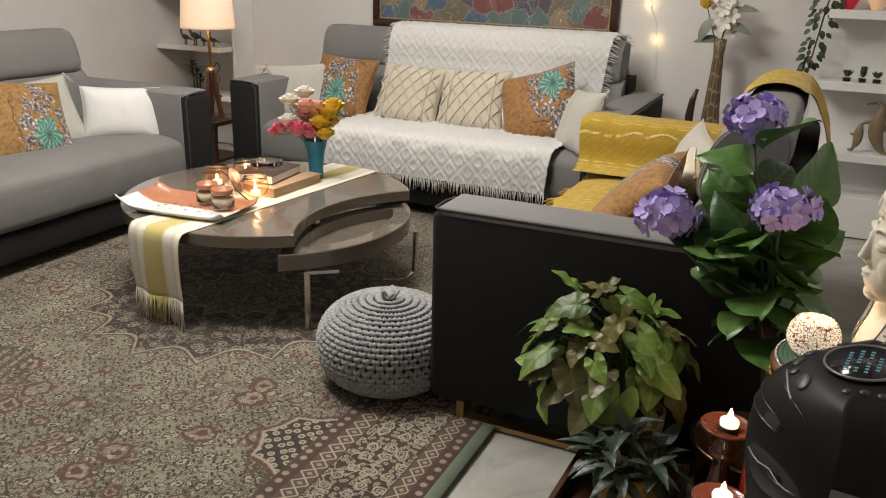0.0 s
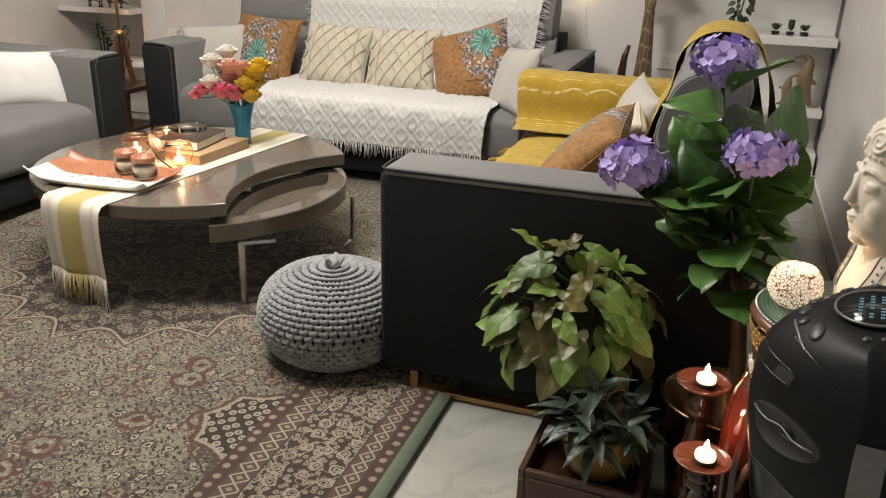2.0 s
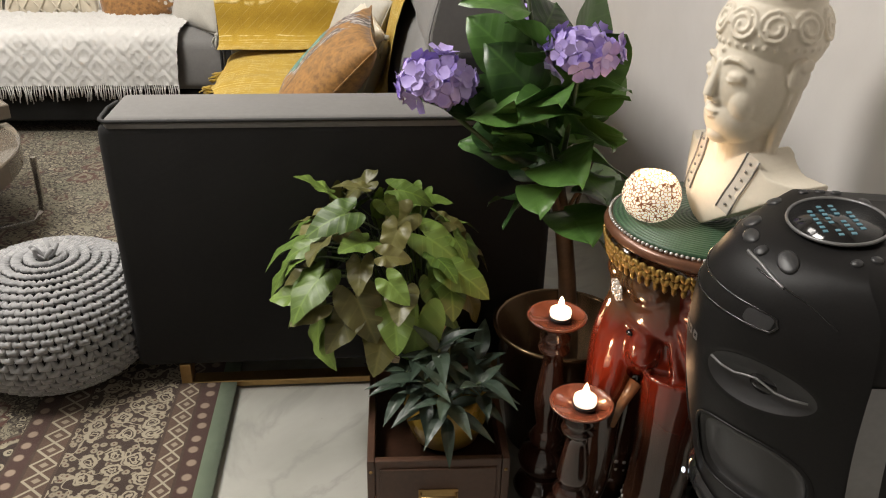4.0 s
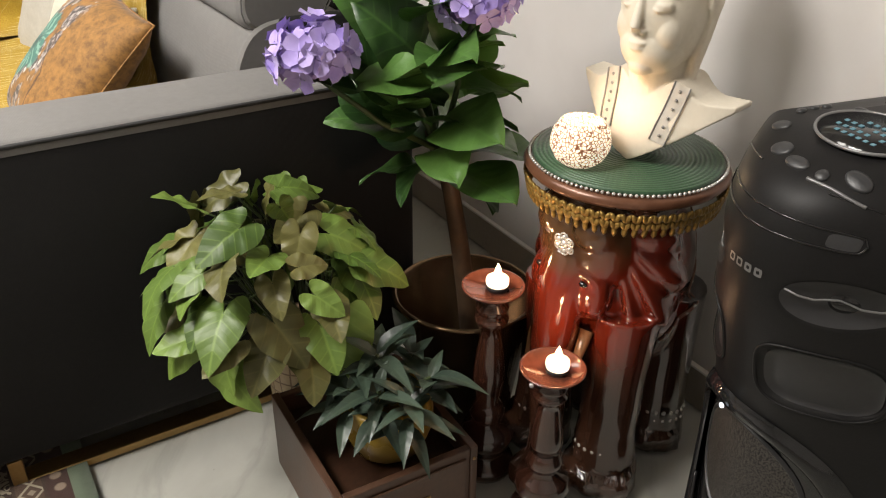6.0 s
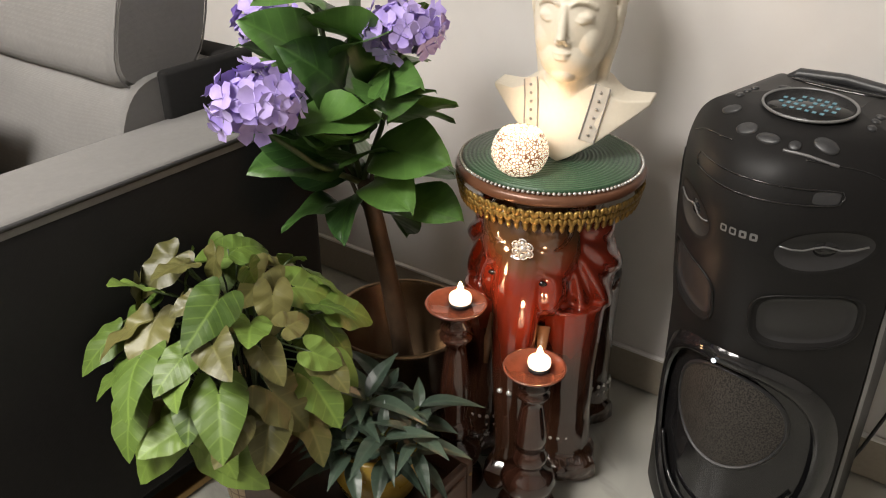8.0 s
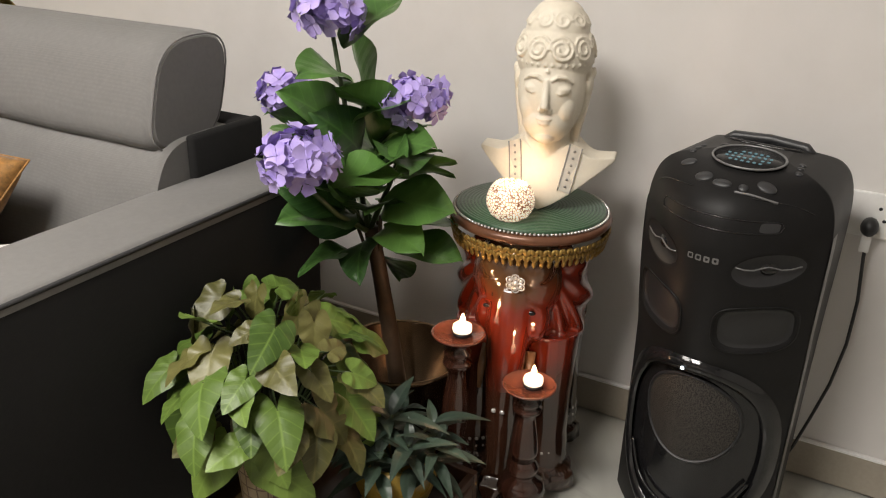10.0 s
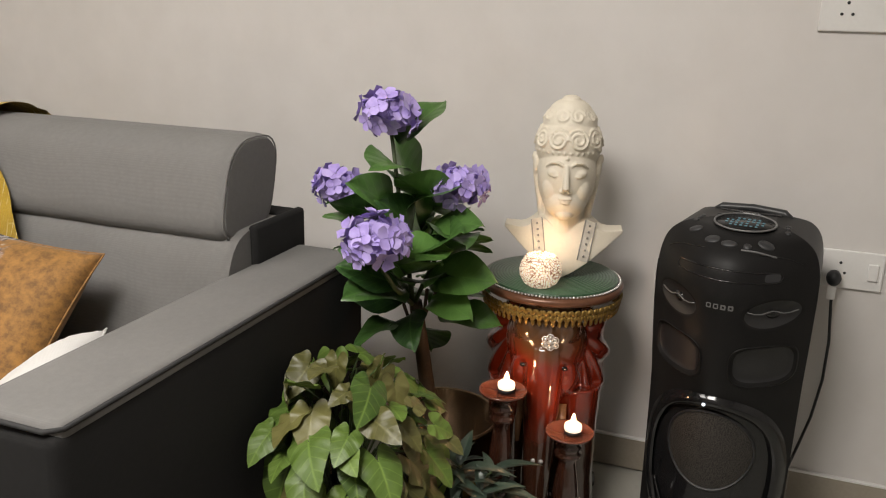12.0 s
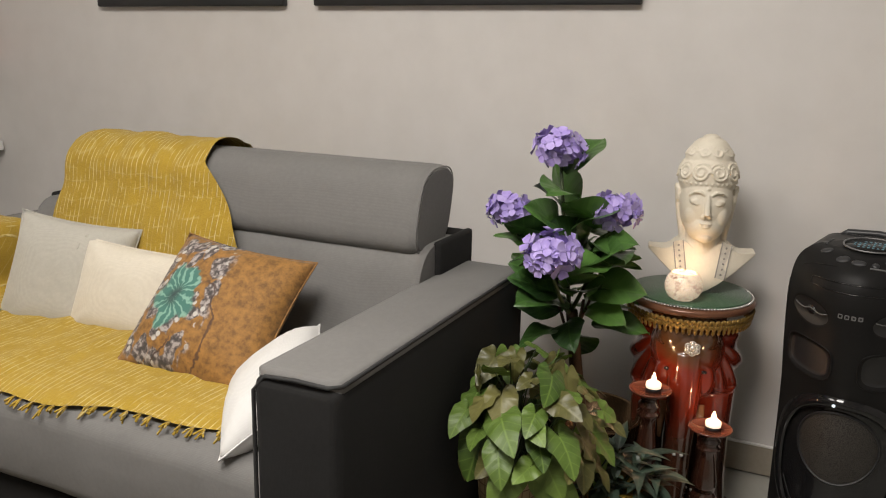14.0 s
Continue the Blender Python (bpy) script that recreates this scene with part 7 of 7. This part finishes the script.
# white shelf unit in the right corner
sh = thing("shelf_unit", (1.115, 2.6, 0.0), "white built-in corner shelf unit with three shelves", "shelf")
part("back_panel", box(-0.235, 0.219, 0.2, 0.219, 0.0, 2.2), M_WHITE, sh, smooth=False)
part("plinth", box(-0.21, 0.205, 0.02, 0.198, 0.0, 0.21, 0.003), M_WHITE, sh, smooth=False)
for z in (0.395, 0.745, 1.09, 1.45):
    part("shelf", box(-0.215, 0.205 if z > 0.5 else 0.195, 0.0, 0.198, z, z + 0.042, 0.003), M_WHITE, sh, smooth=False)
part("shadow_gap", box(0.206, 0.217, 0.17, 0.198, 0.0, 2.2), plain("dark_joint", (0.12, 0.11, 0.1), (0.18, 0.17, 0.16), 8, 0.7), sh, smooth=False)
M_REDGLASS = glow("lit_red_glass", (0.45, 0.012, 0.03), 0.25)
M_PALEGLASS = glow("lit_pale_glass", (0.7, 0.45, 0.28), 0.3)
for k, (dx, mm, lab) in enumerate(((-0.135, M_REDGLASS, "red glass votive, lit"), (-0.01, M_PALEGLASS, "clear glass votive, lit"), (0.115, M_REDGLASS, "red glass votive, lit"))):
    v = thing("shelf_votive", (1.115 + dx, 2.69, 1.1325), lab + " on white shelf", "candle holder", "shelf votives")
    part("cup", lathe([(0.0, 0.0), (0.022, 0.0), (0.026, 0.006), (0.045, 0.045), (0.047, 0.075), (0.044, 0.075), (0.041, 0.045), (0.0, 0.012)], 28), mm, v)
    part("flame", lathe([(0.001, 0.03), (0.005, 0.037), (0.0, 0.055)], 10), M_FLAME, v)
M_SUCC = leaf_material("succulent_leaf", (0.02, 0.035, 0.02), (0.06, 0.09, 0.045), 0.5, 0.1)
sl = leaf_mesh("leaf", 0.035, 0.008, "oval", -0.2, M_SUCC, 0.3)
rng = random.Random(31)
for k, dx in enumerate((-0.085, -0.015, 0.05)):
    c = thing("succulent", (1.115 + dx, 2.665, 0.7875), "tiny artificial succulent in square glass pot", "potted plant", "shelf succulents")
    part("pot", box(-0.02, 0.02, -0.02, 0.02, 0.0, 0.036, 0.002), M_CLEAR, c, smooth=False)
    part("pebbles", box(-0.016, 0.016, -0.016, 0.016, 0.003, 0.02, 0.003), M_SOIL, c)
    for i in range(16):
        a = i * 2.4
        put_leaf(sl, c, (0.006 * math.cos(a), 0.006 * math.sin(a), 0.025), (math.cos(a), math.sin(a), (0.8, 2.4, 0.6)[k] + rng.random()), (0, 0, 1), 1.0 + 0.5 * (k == 1))
fig = thing("dolphin_figurine", (1.185, 2.67, 0.4375), "carved pale wood figurine of two leaping dolphins", "figurine")
dl = bmesh.new()
tube(catmull([(0.075, 0, 0.008), (0.045, 0, 0.04), (0.022, 0, 0.1), (0.022, 0, 0.17), (0.03, 0, 0.225), (0.012, 0, 0.252), (-0.022, 0, 0.25), (-0.045, 0, 0.243)], 40)[0], lambda u: 0.006 + 0.031 * math.sin(math.pi * min(1, u * 1.18)) ** 0.8 * (1 if u < 0.84 else max(0.12, (1 - u) / 0.16)), 12, dl)
tube(catmull([(-0.075, 0, 0.01), (-0.058, 0, 0.05), (-0.055, 0, 0.1), (-0.05, 0, 0.14), (-0.03, 0, 0.165)], 26)[0], lambda u: 0.004 + 0.02 * math.sin(math.pi * min(1, u * 1.1)), 10, dl)
ball((0.062, 0, 0.13), (0.025, 0.006, 0.012), dl, 2, (0, 40, 0))
ball((-0.02, 0, 0.16), (0.035, 0.01, 0.01), dl, 2, (0, -25, 0))
ball((0.085, 0, 0.008), (0.03, 0.014, 0.007), dl, 2)
ball((-0.08, 0, 0.01), (0.018, 0.01, 0.007), dl, 2)
ball((-0.085, 0, 0.09), (0.014, 0.005, 0.007), dl, 2)
tagged(fig, "carved pale wood figurine of two leaping dolphins", "figurine")
part("figure", smoothed(dl, 0.0035, 2), plain("pale_carved_wood", (0.16, 0.115, 0.06), (0.26, 0.19, 0.11), 20, 0.45), fig)
ivy = thing("trailing_ivy", (0.885, 2.66, 1.117), "trailing artificial ivy hanging beside the shelves", "plant")
iv = leaf_mesh("leaf", 0.035, 0.011, "oval", 0.3, M_SUCC, 0.2)
part("vine", tube(catmull([(0.05, 0, 0.3), (0.02, -0.02, 0.15), (-0.005, -0.02, 0.0), (-0.02, -0.02, -0.12), (-0.035, -0.02, -0.24), (-0.05, -0.02, -0.33)], 30)[0], 0.004, 6), M_TRUNK, ivy)
for i in range(70):
    f = rng.random()
    wide = 0.065 * (1 - 0.65 * f)
    a = rng.random() * 6.28
    p = (0.02 - 0.07 * f + wide * math.cos(a), -0.02 + 0.03 * math.sin(a), 0.2 - 0.53 * f)
    put_leaf(iv, ivy, p, (math.cos(a), -0.4 + rng.random() * 0.4, -0.3 - rng.random() * 0.6), (0, -0.7, 0.5), 0.8 + 0.5 * rng.random())

# left corner: shelf with figurines, side table, lamp
ls = thing("corner_shelf", (-2.98, 2.6, 0.0), "white corner shelf panel with two shelves", "shelf")
part("side_panel", box(0.235, 0.257, 0.0, 0.218, 0.0, 2.2, 0.003), M_WHITE, ls, smooth=False)
for z in (0.36, 0.695, 1.04):
    part("shelf", box(-0.315, 0.2335, -0.12 if z > 0.5 else -0.05, 0.217, z, z + 0.032, 0.003), M_WHITE, ls, smooth=False)
M_BRONZE = plain("dark_bronze", (0.08, 0.06, 0.035), (0.16, 0.12, 0.07), 30, 0.35, 0.7)
for k, (dx, sc) in enumerate(((-0.13, 1.0), (-0.06, 1.25), (0.0, 0.75), (0.07, 0.85))):
    gz = thing("bird_figurine", (-2.94 + dx * 1.2, 2.55, 0.7275), "small dark bronze long-necked bird figurine", "figurine", "bronze birds")
    own = bmesh.new()
    ball((0.0, 0, 0.05 * sc), (0.032 * sc, 0.016 * sc, 0.018 * sc), own, 2, (0, 15, 0))
    tube([(-0.02 * sc, 0, 0.055 * sc), (-0.036 * sc, 0, 0.08 * sc), (-0.03 * sc, 0, 0.11 * sc), (-0.036 * sc, 0, 0.12 * sc), (-0.05 * sc, 0, 0.115 * sc)], lambda u: 0.008 * sc * (1 - 0.6 * u), 8, own)
    for q in (-1, 1):
        tube([(0.0, q * 0.007 * sc, 0.045 * sc), (0.002, q * 0.008 * sc, 0.0)], 0.0035 * sc, 6, own)
    tube([(0.02 * sc, 0, 0.05 * sc), (0.07 * sc, 0, 0.03 * sc)], lambda u: 0.008 * sc * (1 - 0.8 * u) + 0.001, 6, own)
    ball((0, 0, 0.003), (0.018 * sc, 0.014 * sc, 0.003), own, 1)
    part("figure", own, M_BRONZE, gz)
bam = thing("bamboo_sprig", (-3.05, 2.58, 0.3925), "green lucky bamboo sprigs on a low shelf", "plant")
part("dish", lathe([(0.0, 0.0), (0.04, 0.0), (0.05, 0.03), (0.045, 0.03), (0.0, 0.008)], 20), M_BRONZE, bam)
lb = leaf_mesh("leaf", 0.1, 0.015, "narrow", 0.3, leaf_material("bamboo_leaf", (0.03, 0.07, 0.02), (0.09, 0.17, 0.05), 0.4, 0.2), 0.25)
for k in range(3):
    x = -0.02 + 0.022 * k
    part("cane", tube([(x, 0, 0.01), (x * 1.4, 0, 0.14), (x * 2.0, 0, 0.23 - 0.05 * k)], 0.006, 8), M_STEM, bam)
    for i in range(8):
        a = i * 2.4 + k
        put_leaf(lb, bam, (x * 1.8, 0, 0.12 + 0.014 * i - 0.02 * k), (math.cos(a), math.sin(a), 0.5), (0, 0, 1), 0.9)
wf = thing("wire_figurine", (-2.84, 2.55, 0.3925), "dark bent wire dancing figurine", "figurine")
part("figure", tube(catmull([(0, 0, 0.003), (0.0, 0, 0.07), (0.014, 0, 0.12), (-0.01, 0, 0.16), (-0.022, 0, 0.195), (0.0, 0, 0.225), (0.022, 0, 0.195), (0.0, 0, 0.165)], 40)[0], 0.0042, 6), M_BRONZE, wf)
part("foot", lathe([(0.0, 0.0), (0.025, 0.0), (0.024, 0.005), (0.0, 0.006)], 16), M_BRONZE, wf)
part("hat", lathe([(0.0, 0.226), (0.02, 0.227), (0.0, 0.232)], 12), M_BRONZE, wf)
stb = thing("side_table", (-2.62, 2.2, 0.0), "dark wood side table with open oval sides", "side table")
part("top", box(-0.16, 0.16, -0.16, 0.16, 0.295, 0.325, 0.004), M_DARKWOOD, stb, smooth=False)
part("lower_shelf", box(-0.14, 0.14, -0.14, 0.14, 0.06, 0.08, 0.003), M_DARKWOOD, stb, smooth=False)
for sx in (-1, 1):
    for sy in (-1, 1):
        part("leg", tube([(sx * 0.135, sy * 0.135, 0.295), (sx * 0.12, sy * 0.125, 0.18), (sx * 0.14, sy * 0.14, 0.0)], 0.02, 4), M_DARKWOOD, stb, smooth=False)


def shade_material():
    s = Shade("lit_cream_lampshade")
    x, y, z = s.sep()
    n = s.noise(80, 2)
    col = s.ramp(z, (0.0, (1.0, 0.56, 0.32)), (0.25, (1.0, 0.74, 0.48)))
    s.put(s.b.inputs["Emission Color"], col)
    s.b.inputs["Emission Strength"].default_value = 0.55
    return s.done((0.75, 0.62, 0.48), 0.8, bump=n, strength=0.2)


lp = thing("table_lamp", (-2.6, 2.2, 0.3255), "wooden tripod table lamp with lit cream shade", "lamp")
for k in range(3):
    a = 0.4 + k * 2.094
    part("leg", tube([(0.012 * math.cos(a), 0.012 * math.sin(a), 0.3), (0.035 * math.cos(a), 0.035 * math.sin(a), 0.12), (0.055 * math.cos(a), 0.055 * math.sin(a), 0.0)], 0.0165, 4), plain("reddish_lamp_wood", (0.07, 0.024, 0.012), (0.13, 0.05, 0.026), 12, 0.35), lp, smooth=False)
part("collar", lathe([(0.03, 0.275), (0.032, 0.3), (0.02, 0.315), (0.0, 0.316)], 20), M_BRASS, lp)
part("pole", tube([(0, 0, 0.3), (0, 0, 0.6)], 0.009, 10), M_BRASS, lp)
sd = part("shade", thick(sheet(bmesh.new(), 16, 48, lambda u, v: ((0.165 - 0.02 * u) * math.cos(v * 2 * math.pi), (0.165 - 0.02 * u) * math.sin(v * 2 * math.pi), 0.25 * u), closed_v=True), 0.002), shade_material(), lp, "glowing cream fabric shade", m=pose(0, 0, 0.555))
part("cord", tube(catmull([(0.02, -0.02, 0.3), (0.05, -0.05, 0.24), (0.06, -0.05, 0.12), (0.03, -0.06, 0.04), (0.09, -0.03, 0.008)], 24)[0], 0.003, 6), M_BLACK, lp)
part("pull_chain", tube(catmull([(0.04, -0.04, 0.56), (0.045, -0.045, 0.52), (0.038, -0.04, 0.48)], 10)[0], 0.003, 6), M_BRASS, lp)
part("bulb", ball((0, 0, 0.66), (0.03, 0.03, 0.04), None, 2), M_TEALIGHT, lp)
lamp_point("table_lamp_light", (-2.6, 2.2, 1.02), 0.05, 4.5, (1.0, 0.62, 0.36))
post = thing("wooden_ornament", (-3.15, 1.1, 0.0), "tall tapered reddish wooden ornament behind the sofa", "ornament")
part("blade", tube([(0, 0, 0.02), (0, 0, 0.9), (0, 0, 1.5)], lambda u: 0.035 * (1 - 0.75 * u) + 0.003, 4), plain("reddish_wood", (0.07, 0.022, 0.012), (0.12, 0.045, 0.024), 10, 0.35), post, smooth=False)
part("foot", lathe([(0.0, 0.0), (0.055, 0.0), (0.05, 0.02), (0.0, 0.021)], 20), M_DARKWOOD, post)
for ob in [o for o in scene.objects if o.type == "MESH" and o.data.materials and o.data.materials[0] in (M_CLEAR, M_AMBER)]:
    ob.visible_shadow = False
